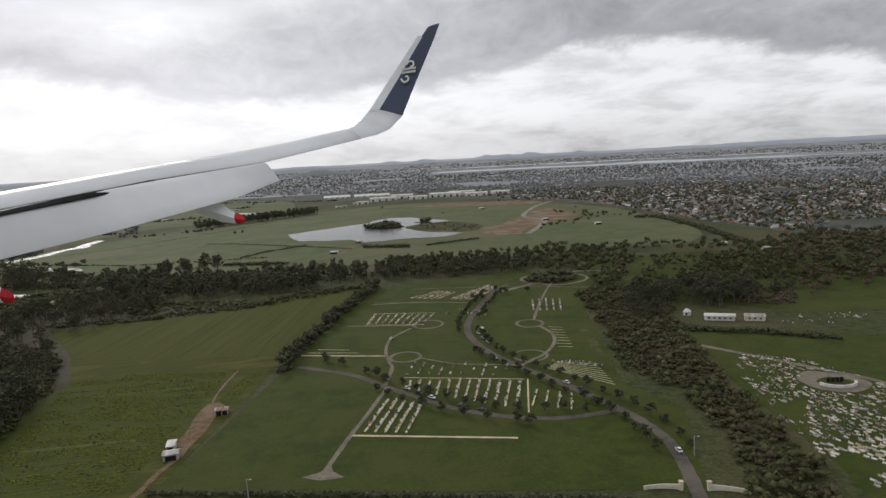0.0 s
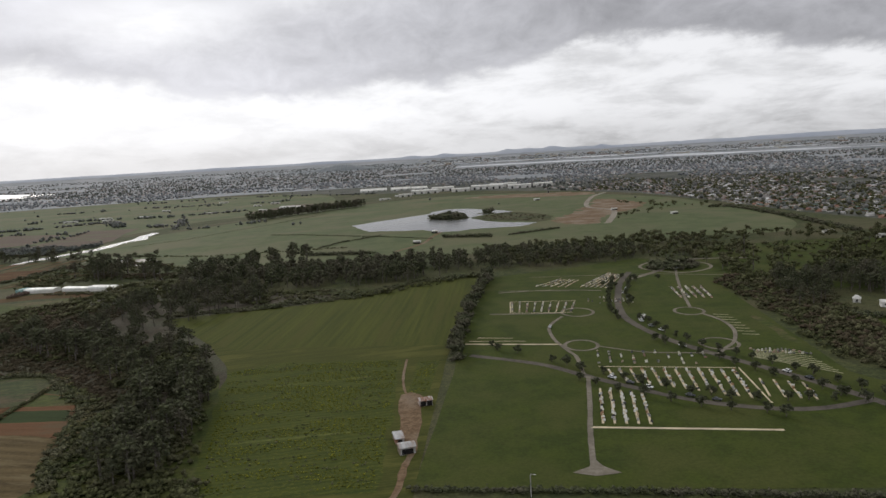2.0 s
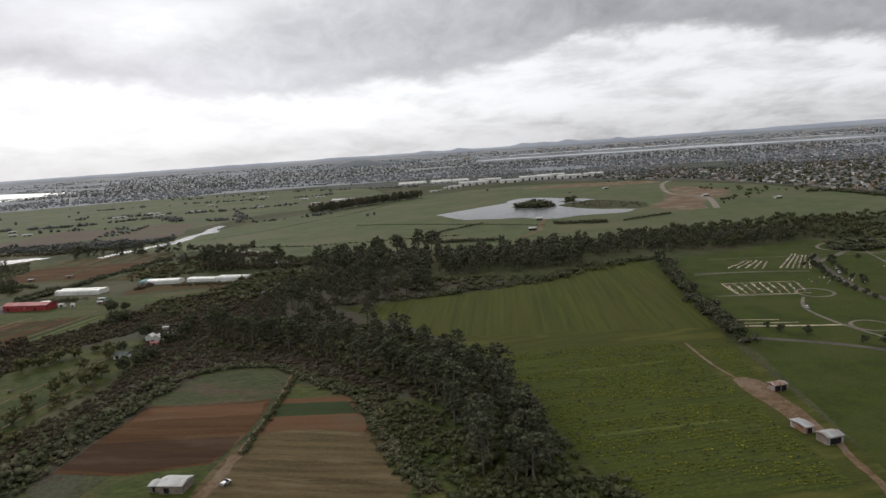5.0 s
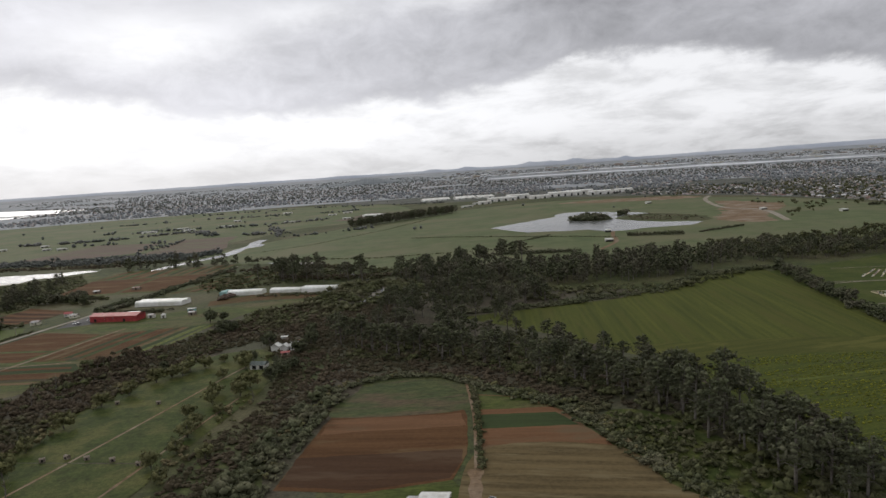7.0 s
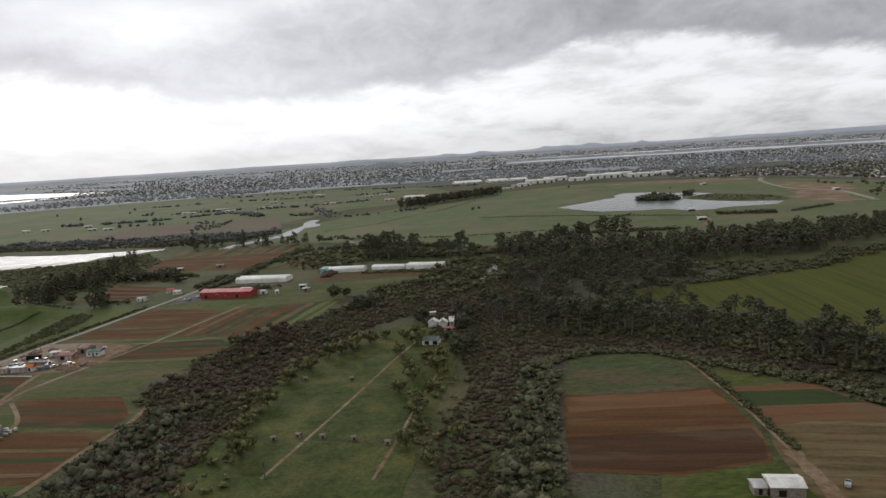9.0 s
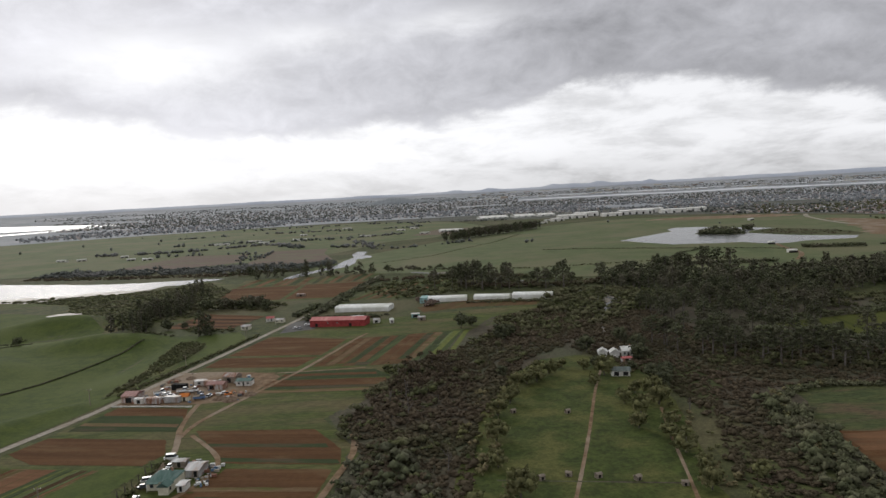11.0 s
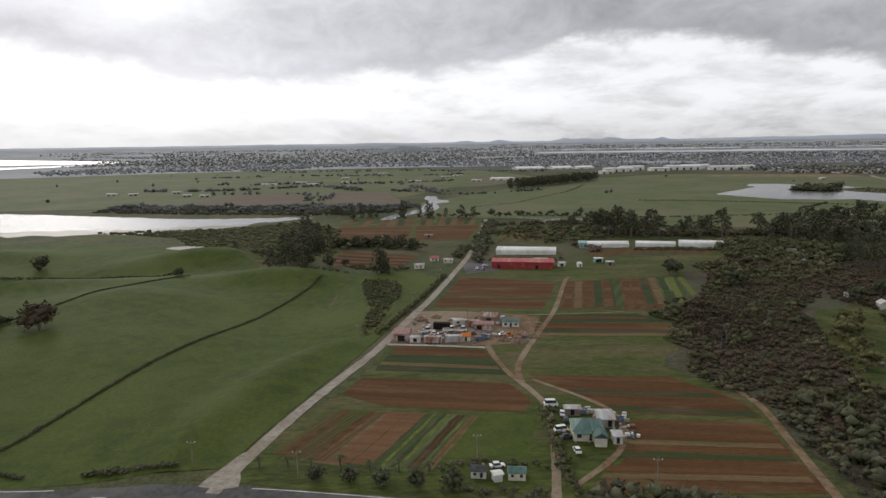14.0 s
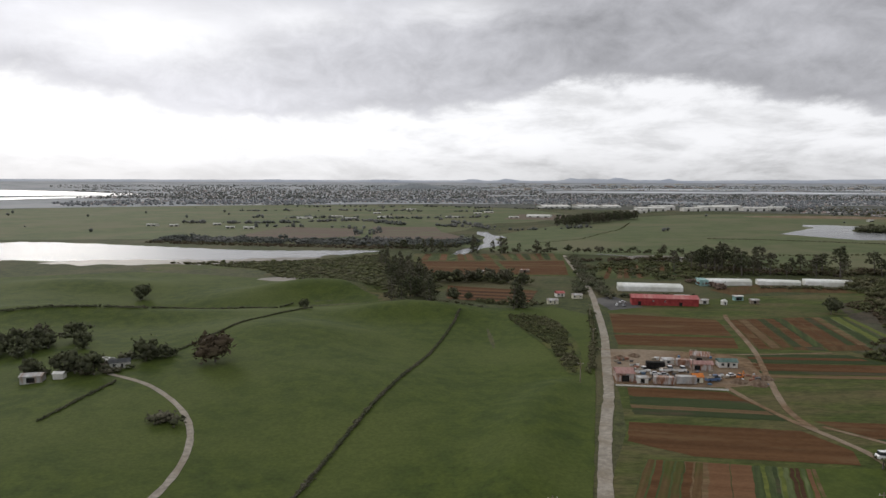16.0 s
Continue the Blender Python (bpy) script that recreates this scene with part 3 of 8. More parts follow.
def plant_row(kinds, pts, sizes, rng):
    """Copies of some trees at some places; the first of each kind stays as the pattern."""
    used = set()
    for p, s in zip(pts, sizes):
        k = int(rng.integers(len(kinds)))
        m = Matrix.Translation((p[0], p[1], float(lie(*p)))) @ Matrix.Rotation(rng.uniform(0, 6.28), 4, "Z")
        ob = kinds[k]
        if k in used:
            ob = copy_thing(ob, m)
        else:
            ob.matrix_basis = m
            used.add(k)
        ob.scale = (s, s, s * rng.uniform(0.88, 1.12))
    for k, ob in enumerate(kinds):
        if k not in used:
            for o in (*ob.children_recursive, ob):
                bpy.data.objects.remove(o)

# ---- ground sheet ----
def spaced(lo, hi, step, far):
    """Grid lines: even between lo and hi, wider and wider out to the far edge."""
    mid, out = np.arange(lo, hi + 1, step), [step]
    while sum(out) < far:
        out.append(out[-1] * 1.13)
    c = np.cumsum(out)
    return np.r_[(lo - c)[::-1], mid, mid[-1] + c]


GX, GY = spaced(-900, 330, 7, 4300), spaced(100, 900, 7, 4300)
gx, gy = np.meshgrid(GX, GY)
sunk = 0.7 * smooth((-gx - 568) / 4) * smooth((480 - gy) / 5) * smooth((gy - 262) / 4) + 0.7 * smooth((-gx - 665) / 4) * smooth((540 - gy) / 5) * smooth((gy - 470) / 4)
sunk = np.maximum(sunk, 1.1 * smooth((np.interp(gy, [240, 300, 366], [-555.5, -541.4, -525]) - 8 - gx) / 1.5) * smooth((gx + 585) / 4) * smooth((356 - gy) / 3) * smooth((gy - 258) / 3))
q = np.arange(gx.size).reshape(gx.shape)
quads = np.stack([q[:-1, :-1], q[:-1, 1:], q[1:, 1:], q[1:, :-1]], -1).reshape(-1, 4)
tagged(mesh_from("ground", np.c_[gx.ravel(), gy.ravel(), (lie(gx, gy) - 0.02 - sunk - 2.5 * smooth((np.hypot(gx - MID[0], gy - MID[1]) - 2150) / 25)).ravel()], quads, [M_GROUND], shade=True),
       "rough green pasture plain that reaches the horizon", "ground", kind="structure")

# ---- far land ----
def arc(a0, a1, r0, r1, mat, name, label, lift=0.5, rough=0.0, seed=0):
    """A piece of ring round the flight's middle, between two bearings and two distances."""
    n, m = 160, 40
    a = np.radians(np.linspace(a0, a1, n))
    rows = []
    taper = np.minimum(1, np.minimum(np.linspace(a0, a1, n) - a0, a1 - np.linspace(a0, a1, n)) / 14) ** 0.7
    for k, f in enumerate(np.linspace(0, 1, m)):
        r = (r0 + r1) / 2 + (r1 - r0) * (f - 0.5) * taper
        r = r + rough * np.array([noise.noise((x * 9, k * 0.03, seed)) for x in a])
        rows.append(np.c_[MID[0] + r * np.sin(a), MID[1] + r * np.cos(a)])
    p = np.array(rows).reshape(-1, 2)
    i = np.arange(m * n).reshape(m, n)
    f = np.stack([i[:-1, :-1], i[:-1, 1:], i[1:, 1:], i[1:, :-1]], -1).reshape(-1, 4)
    return tagged(mesh_from(name, np.c_[p, lie(p[:, 0], p[:, 1]) + lift], f, [mat], shade=True), label, kind="structure")


patch("ground_suburb", [(330, 660), (300, 770), (280, 960), (235, 1180), (160, 1330), (0, 1500), (-300, 1740), (-600, 2020), (-400, 2200), (400, 2150), (1100, 1700), (1500, 1200), (1300, 700), (800, 550), (420, 620)], M_SUBURB, 0.25, "grey-green ground between suburban houses", soft=False, step=30)
arc(-100, 100, 2050, 4650, M_FAR_LAND, "ground_far", "far suburban plain paled by painted haze", 0.4)
arc(4, 42, 3330, 3450, M_HARBOUR, "water_harbour", "harbour water below the far shore, sky sheen painted pale grey", 1.2, 110, 1)
for k, (b0, b1, r0, r1) in enumerate(((6, 13, 3440, 3475), (14, 24, 3405, 3430), (20, 31, 3470, 3500), (27, 40, 3380, 3402), (38, 52, 3440, 3470))):
    arc(b0, b1, r0, r1, M_CONE, "ground_spit", "low spit across the harbour, greyed by painted haze", 2.2, 26, 20 + k)
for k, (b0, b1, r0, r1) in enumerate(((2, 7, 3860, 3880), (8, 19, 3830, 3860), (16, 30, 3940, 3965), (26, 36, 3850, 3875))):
    arc(b0, b1, r0, r1, M_HARBOUR, "water_reach", "thin reach of tidal water with painted pale sky sheen", 1.2, 30, 40 + k)
arc(1, 31, 3670, 3725, M_HARBOUR, "water_inlet", "thin strip of tidal harbour with painted pale sky sheen", 1.2, 50, 2)
arc(-84, -27, 2550, 3800, M_HARBOUR, "water_bay", "wide bay with painted pale grey sky sheen", 1.2, 90, 3)


arc(-60, -23, 2960, 3060, M_CONE, "ground_peninsula", "low wooded peninsula across the bay, greyed by painted haze", 4.0, 40, 6)


def ridge(name, r, a0, a1, peaks, base, label, seed, mat=None):
    """A far line of hills: peaks of (bearing, width, height) over a low even rise."""
    a = np.linspace(a0, a1, 240)
    z = base * (0.75 + 0.5 * np.array([noise.noise((x * 0.55, seed, 0)) + 0.4 * noise.noise((x * 2.1, seed, 5)) for x in a]))
    for b, w2, t in peaks:
        z = z + t * np.exp(-((a - b) / w2) ** 2) * (1 + 0.15 * np.array([noise.noise((x * 4, seed, 8)) + 0.8 * noise.noise((x * 11, seed, 9)) for x in a]))
    a = np.radians(a)
    V = []
    for f, dr in ((0, -160), (0.35, -110), (0.8, -45), (1.0, 0), (0.6, 90), (0, 200)):
        x, y = MID[0] + (r + dr) * np.sin(a), MID[1] + (r + dr) * np.cos(a)
        V.append(np.c_[x, y, lie(x, y) + np.where(f > 0, f * np.maximum(z, 1), -r / 200)])
    n = len(a)
    i = np.arange(6 * n).reshape(6, n)
    fc = np.stack([i[:-1, :-1], i[:-1, 1:], i[1:, 1:], i[1:, :-1]], -1).reshape(-1, 4)
    return tagged(mesh_from(name, np.array(V).reshape(-1, 3), fc, [mat or M_HILLS], shade=True), label, "hills", kind="structure")


ridge("backdrop_hills", 4540, -70, 70, [(7.3, 0.6, 17), (9.1, 1.1, 15), (11.0, 0.7, 19), (15.0, 0.5, 14), (12.9, 1.4, 6), (2.2, 0.6, 12), (-0.6, 0.6, 10), (-8.0, 1.6, 5), (-16, 2.0, 5), (21, 3.5, 5), (29, 5, 8), (40, 9, 10)], 8, "low hills along the horizon, blue-grey with painted haze", 2)
ridge("backdrop_cone", 3800, -10, -1, [(-5.9, 1.25, 26), (-4.4, 0.8, 9), (-7.3, 0.7, 8)], 2, "wooded volcanic cone among the suburbs, greyed by painted haze", 4, M_CONE)

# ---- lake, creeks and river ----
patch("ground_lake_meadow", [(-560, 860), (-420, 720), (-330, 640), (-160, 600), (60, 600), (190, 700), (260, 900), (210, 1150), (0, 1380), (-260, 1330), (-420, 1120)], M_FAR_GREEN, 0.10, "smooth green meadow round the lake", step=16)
patch("water_lake", [(-206, 885), (-166, 926), (-129, 968), (-110, 990), (-109, 1024), (-87, 1062), (-54, 1052), (-29, 1011), (-8, 987), (5, 958), (-15, 932), (-33, 931), (-52, 905), (-53, 879), (-36, 842), (-19, 821), (20, 801), (-2, 772), (-26, 768), (-54, 763), (-76, 752), (-97, 754), (-110, 780), (-136, 782), (-174, 798), (-190, 838)], M_WATER, 0.22, "grey rippled lake with low grassy banks", ragged=3, soft=False)
patch("ground_lake_island", [(-110, 905), (-100, 930), (-80, 945), (-62, 925), (-56, 896), (-72, 876), (-90, 880)], M_GROUND, 0.40, "low scrubby island in the lake", step=5)
patch("ground_lake_islet", [(-46, 950), (-36, 962), (-20, 958), (-26, 944)], M_GROUND, 0.40, "small islet in the lake", step=5)
patch("ground_far_farmland", [(-1500, 1000), (-900, 930), (-600, 1000), (-500, 1180), (-420, 1240), (-330, 1500), (-560, 1950), (-1400, 1900)], M_FAR_GREEN, 0.08, "green farmland beyond the river, paled by painted haze", step=30)
patch("water_river", [(-1050, 715), (-1050, 880), (-921, 858), (-787, 808), (-730, 797), (-650, 801), (-640, 788), (-671, 760), (-700, 735), (-778, 704), (-860, 702), (-950, 712)], M_WATER, 0.24, "grey tidal river reach", ragged=10)
patch("ground_mudbank", [(-900, 680), (-860, 712), (-778, 716), (-700, 738), (-690, 718), (-770, 680)], M_MUD, 0.34, "pale tidal mud bank beside the river", ragged=12)
patch("water_creek", [(-530, 1040), (-516, 1034), (-514, 985), (-502, 966), (-500, 945), (-516, 930), (-512, 880), (-516, 846), (-536, 820), (-548, 790), (-560, 755), (-570, 758), (-562, 800), (-544, 836), (-532, 870), (-530, 920), (-524, 960), (-532, 1000)], M_WATER, 0.3, "winding pale creek through the meadow", soft=False)
ribbon("water_creek_bend", [(-440, 745), (-405, 705), (-385, 690), (-372, 660), (-330, 600), (-303, 523), (-309, 500), (-315, 478)], 2.8, M_WATER, 0.3, "pale creek between the trees")
ribbon("water_creek_run", [(-315, 478), (-317, 472), (-325, 446), (-329, 420)], 1.3, M_MUD, 0.3, "narrow muddy creek among the mangroves")
patch("ground_creek_mud", [(-425, 712), (-398, 724), (-372, 690), (-385, 672), (-410, 690)], M_MUD, 0.24, "tidal mud in a creek bend", ragged=5)
patch("ground_creek_mud", [(-318, 545), (-298, 528), (-292, 500), (-304, 492), (-310, 515)], M_MUD, 0.24, "tidal mud where the creek narrows", ragged=3)

# ---- valley of mangroves and scrub ----
patch("ground_valley", [(-305, 215), (-322, 300), (-300, 345), (-335, 395), (-350, 440), (-330, 520), (-280, 560), (-190, 470), (-120, 440), (-190, 350), (-175, 300), (-125, 230), (-110, 180), (-170, 190), (-215, 260), (-250, 315), (-290, 322), (-296, 260), (-290, 205)], M_SCRUB_SOIL, 0.10, "dark brown mangrove and scrub floor", soft=False)
patch("ground_valley_west", [(-380, 480), (-345, 495), (-330, 440), (-348, 380), (-380, 330), (-392, 285), (-385, 225), (-432, 225), (-434, 285), (-445, 315), (-425, 350), (-430, 395), (-395, 440)], M_SCRUB_SOIL, 0.10, "dark brown scrub floor along the stream", soft=False)
patch("ground_salt_marsh", [(-800, 690), (-690, 715), (-640, 770), (-590, 690), (-580, 560), (-605, 500), (-640, 540), (-690, 600), (-720, 650), (-790, 640)], M_FALLOW, 0.12, "dark olive-brown salt marsh", ragged=14)

# ---- fields ----
patch("field_crop", [(-60, 482), (-66, 420), (-74, 345), (-80, 300), (-88, 176), (-140, 180), (-146, 196), (-154, 220), (-163, 262), (-176, 306), (-200, 350), (-226, 386), (-252, 418), (-205, 426), (-165, 430), (-127, 450), (-95, 480)], M_CROP, 0.14, "broad green crop field in faint rows", step=12, soft=False)
patch("field_crop_strips", [(-62, 476), (-67, 420), (-75, 345), (-80, 318), (-120, 326), (-182, 336), (-203, 356), (-228, 388), (-250, 416), (-205, 423), (-165, 427), (-127, 446), (-95, 474)], M_CROP_FAR, 0.2, "green crop in long faint strips", step=12, soft=False)
patch("field_flowering", [(-100, 300), (-150, 308), (-174, 300), (-164, 255), (-155, 216), (-146, 186), (-97, 184), (-98, 250)], M_BRASSICA, 0.22, "crop field with yellow flowering rows", soft=False, ragged=2)
patch("field_flowering", [(-83, 296), (-92, 297), (-94, 256), (-86, 258)], M_BRASSICA, 0.22, "small flowering plot beside the shed", soft=False)
patch("field_clearing", [(-208, 264), (-192, 256), (-182, 226), (-188, 196), (-200, 192), (-206, 215), (-213, 240)], M_RANK, 0.2, "rough grass clearing below the wood", soft=True)
for k, (a, b) in enumerate((((-150, 276), (-110, 280)), ((-148, 222), (-110, 225)))):
    ribbon("field_strip", [a, b], 1.6, material("yellow_strip", (0.070, 0.088, 0.020), (0.120, 0.132, 0.030), 0.5), 0.3, "bright yellow-green flowering row")
patch("lawn_cemetery", [(-77, 278), (-73, 345), (-62, 475), (2, 496), (58, 522), (105, 485), (102, 440), (80, 426), (70, 319), (64, 256), (78, 228), (64, 170), (-88, 184)], M_LAWN, 0.14, "wide mown cemetery lawn", soft=False)
patch("lawn_old_cemetery", [(104, 185), (104, 245), (108, 280), (107, 332), (150, 322), (190, 300), (230, 280), (210, 200), (150, 160), (104, 150)], M_LAWN, 0.12, "mown lawn between old graves")
patch("field_front", [(-90, 178), (62, 164), (60, 120), (-100, 120)], M_LAWN, 0.12, "green paddock beyond the hedge", soft=False)
patch("lawn_gardens", [(96, 430), (100, 520), (130, 560), (250, 560), (300, 480), (280, 380), (200, 345), (150, 380), (120, 400)], M_LAWN, 0.14, "lawns and gardens behind the hall", ragged=6)
patch("ground_worn", [(64, 340), (68, 334), (67, 312), (66, 292), (62, 297), (63.5, 318)], M_FALLOW, 0.26, "worn bare grass beside the graves", ragged=1.5, step=4)
patch("field_barren", [(36, 800), (70, 760), (110, 840), (170, 930), (190, 1010), (150, 1100), (120, 1000), (70, 880)], M_DIRT, 0.24, "bare brown earthworks beside the lake", ragged=14)
patch("field_barren", [(20, 1240), (150, 1210), (160, 1290), (40, 1330), (-60, 1310)], M_DIRT, 0.24, "reddish bare construction ground", ragged=14)
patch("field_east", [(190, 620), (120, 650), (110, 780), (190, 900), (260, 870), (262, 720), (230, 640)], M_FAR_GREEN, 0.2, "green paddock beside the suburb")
# market garden plots among the scrub
patch("field_soil", [(-304, 226), (-299, 268), (-296, 286), (-254, 282), (-252, 270), (-253, 240), (-257, 225), (-280, 221)], M_SOIL, 0.20, "red-brown tilled garden plot", step=6, soft=False)
patch("field_soil_dark", [(-303, 228), (-302, 246), (-254, 244), (-254, 236), (-258, 226), (-280, 223)], M_SOIL_DARK, 0.26, "dark freshly tilled soil at the foot of the plot", step=6, soft=False, ragged=0.6)
patch("field_soil_pale", [(-299, 263), (-297, 276), (-254, 273), (-253, 262)], M_SOIL_RED, 0.26, "dry pale reddish soil across the plot", step=6, soft=False, ragged=1.6)
patch("field_green_top", [(-297, 279), (-291, 305), (-278, 312), (-264, 310), (-254, 294), (-253, 276)], M_SEEDBED, 0.30, "patchy green seedbeds at the head of the plot", step=6, ragged=1.2)
patch("field_soil", [(-248, 290), (-232, 284), (-222, 268), (-212, 238), (-220, 234), (-249, 240)], M_SOIL_RED, 0.20, "reddish tilled garden plot", step=6, soft=False, ragged=0.8)
patch("field_green_top", [(-248, 270), (-224, 267), (-219, 255), (-248, 258)], M_GREEN_BAND, 0.28, "dark green crop band", step=6, soft=False)
patch("field_weeds", [(-248, 289), (-233, 284), (-225, 272), (-248, 275)], M_FALLOW, 0.28, "weedy brown strip at the head of the plot", step=6, soft=False, ragged=1.0)
patch("field_stubble", [(-250, 241), (-213, 238), (-205, 214), (-198, 200), (-210, 186), (-252, 186)], M_STUBBLE, 0.24, "pale dry stubble plot", step=6, soft=True)
ribbon("path_garden", [(-252, 312), (-250, 270), (-251, 228), (-252, 211), (-254, 195)], 1.0, M_DIRT, 0.34, "narrow dirt track between garden plots")
ribbon("path_garden", [(-251, 230), (-251.5, 218), (-252, 211), (-254, 200), (-258, 188)], 3.6, M_DIRT, 0.36, "bare dirt yard track past the hut", uneven=0.6)
patch("field_rough", [(-284, 222), (-258, 226), (-254, 218), (-258, 196), (-290, 200)], M_FALLOW, 0.16, "rough weedy grass round the hut", soft=False)
# grazing strip
patch("field_grazing", [(-404, 205), (-403, 256), (-398, 288), (-392, 322), (-380, 352), (-366, 376), (-350, 380), (-336, 366), (-328, 336), (-333, 296), (-341, 250), (-344, 205)], M_RANK, 0.30, "green grazing strip among willows", soft=False, ragged=2)
patch("field_wood_edge", [(-182, 186), (-190, 205), (-172, 262), (-178, 300), (-164, 262), (-154, 220), (-146, 196), (-138, 178), (-180, 176)], M_RANK, 0.17, "rough grass along the foot of the wood", soft=False, ragged=1)
ribbon("path_grazing", [(-345, 356), (-353, 329), (-363, 290), (-370, 264), (-379, 232)], 1.0, M_DIRT, 0.32, "worn grey track through the grass")
ribbon("path_grazing", [(-337, 306), (-342, 280), (-347, 250), (-351, 228)], 0.9, M_DIRT, 0.32, "worn stock track along the willows", uneven=0.6)
# flat dark strip stands in for the fence line; no fence is built
ribbon("ground_ditch", [(-393, 256.5), (-370, 253), (-348, 249.5)], 0.7, M_SCRUB_SOIL, 0.36, "dark strip standing for a fence line across the grazing strip", uneven=0.5)
# market gardens by the lane
patch("field_garden_base", [(-552, 258), (-536, 300), (-527, 345), (-512, 400), (-500, 465), (-430, 500), (-330, 520), (-350, 480), (-398, 445), (-434, 392), (-425, 345), (-446, 312), (-430, 280), (-438, 232), (-490, 226), (-552, 244)], M_FALLOW, 0.10, "green headlands of a market garden", soft=False)
patch("field_soil", [(-501, 457), (-457, 440), (-464, 406), (-510, 414)], M_SOIL, 0.20, "dark brown tilled field", soft=False)
patch("field_soil", [(-511, 410), (-465, 403), (-471, 385), (-514, 392)], M_SOIL, 0.20, "brown tilled field with green margin", soft=False)
patch("field_soil_rows", [(-453, 440), (-433, 443), (-446, 382), (-464, 384)], M_SOIL_ROWS, 0.20, "brown soil in long rows", soft=False)
patch("field_vegetables", [(-432, 443), (-427, 444), (-440, 381), (-446, 382)], M_GREEN_BAND, 0.21, "dark green vegetable bed", soft=False)
patch("field_soil_rows", [(-426, 444), (-410, 446), (-422, 382), (-439, 381)], M_SOIL_ROWS, 0.20, "brown soil in long rows", soft=False)
patch("field_vegetables", [(-409, 446), (-397, 447), (-406, 400), (-421, 384)], M_GREEN_ROWS, 0.20, "rows of green vegetables", soft=False)
ribbon("field_strip", [(-395, 446), (-403, 402)], 2.6, bpy.data.materials["yellow_strip"], 0.34, "bright yellow-green flowering row", soft=False)
patch("field_vegetables", [(-472, 377), (-436, 375), (-428, 362), (-476, 364)], M_GREEN_BAND, 0.20, "dark green crop band", soft=False)
patch("field_soil", [(-476, 362), (-430, 360), (-426, 350), (-478, 351)], M_SOIL, 0.20, "brown tilled band", soft=False)
patch("field_soil", [(-486, 306), (-447, 302), (-436, 284), (-434, 272), (-468, 277)], M_SOIL, 0.20, "brown tilled field beside the scrub", soft=False)
patch("field_soil", [(-466, 273), (-436, 269), (-439, 236), (-483, 238), (-470, 256)], M_SOIL, 0.22, "brown tilled field beside the house", soft=False)
ribbon("field_strip", [(-468, 255), (-438, 250)], 1.0, M_GREEN_BAND, 0.34, "thin green row in brown soil", soft=False)
patch("field_soil", [(-526, 337), (-498, 331), (-495, 320), (-527, 326)], M_SOIL, 0.20, "brown tilled band", soft=False)
patch("field_vegetables", [(-527, 325), (-495, 319), (-492, 306), (-531, 312)], M_GREEN_BAND, 0.20, "dark green crop bands", soft=False)
patch("field_soil", [(-534, 306), (-493, 299), (-488, 286), (-491, 278), (-526, 283), (-538, 292)], M_SOIL, 0.21, "brown tilled field", soft=False)
patch("field_soil_rows", [(-548, 256), (-537, 281), (-529, 280), (-540, 252)], M_GREEN_ROWS, 0.20, "mixed vegetable rows", soft=False)
patch("field_soil_rows", [(-539, 252), (-529, 280), (-522, 279), (-532, 250)], M_SOIL_LIGHT, 0.20, "bare reddish soil strip", soft=False)
patch("field_vegetables", [(-531, 250), (-521, 279), (-509, 277), (-517, 247)], M_GREEN_ROWS, 0.20, "green and brown vegetable rows", soft=False)
patch("field_clover", [(-508, 277), (-488, 276), (-493, 254), (-513, 253)], M_PASTURE, 0.2, "bright green clover plot", soft=False)
patch("yard_dirt", [(-529, 341), (-525, 366), (-517, 384), (-480, 376), (-474, 360), (-480, 343), (-497, 336)], M_DIRT, 0.24, "bare dirt salvage yard")
patch("yard_asphalt", [(-500, 500), (-486, 510), (-480, 474), (-498, 466)], M_ASPHALT, 0.26, "grey sealed yard beside the shed", soft=False)
patch("field_nursery", [(-425, 530), (-390, 548), (-335, 530), (-340, 512), (-390, 520), (-420, 510)], M_SOIL_ROWS, 0.2, "rows of nursery plants", soft=False)
def beds(c00, c01, c10, c11, mats, lift=0.3, gaps=0.12):
    """Garden beds side by side between two edges (c00-c01 and c10-c11 are the outer beds), with narrow paths between them."""
    n = len(mats)
    for k, m in enumerate(mats):
        if m is None:
            continue
        a, b = (k + gaps) / n, (k + 1 - gaps) / n
        mix2 = lambda p, q, t: (p[0] + (q[0] - p[0]) * t, p[1] + (q[1] - p[1]) * t)
        patch("field_bed", [mix2(c00, c10, a), mix2(c01, c11, a), mix2(c01, c11, b), mix2(c00, c10, b)], m, lift, "narrow garden bed", soft=False, step=8)


M_LIME = bpy.data.materials["yellow_strip"]
beds((-452, 439), (-463, 385), (-398, 446), (-410, 392), [M_SOIL, M_SOIL_LIGHT, M_SOIL, M_GREEN_BAND, M_SOIL, M_GREEN_ROWS, M_SOIL, M_SOIL, M_GREEN_BAND, M_SOIL_LIGHT, M_GREEN_BAND, M_LIME])
beds((-472, 378), (-436, 375), (-480, 346), (-428, 342), [M_GREEN_BAND, M_SOIL, M_GREEN_BAND, M_SOIL, M_SOIL, M_GREEN_BAND, M_SOIL_LIGHT])
beds((-526, 336), (-498, 331), (-531, 313), (-493, 306), [M_SOIL, M_SOIL, M_GREEN_BAND, M_GREEN_BAND, M_SOIL_LIGHT, M_GREEN_BAND])
beds((-486, 306), (-447, 302), (-470, 278), (-434, 272), [None, M_SOIL, None, M_GREEN_BAND, M_SOIL, M_SOIL, M_GREEN_BAND])
beds((-468, 268), (-437, 264), (-482, 240), (-440, 237), [M_SOIL, None, M_SOIL_LIGHT, M_SOIL, M_GREEN_BAND, None, M_SOIL, M_SOIL_LIGHT, M_SOIL])
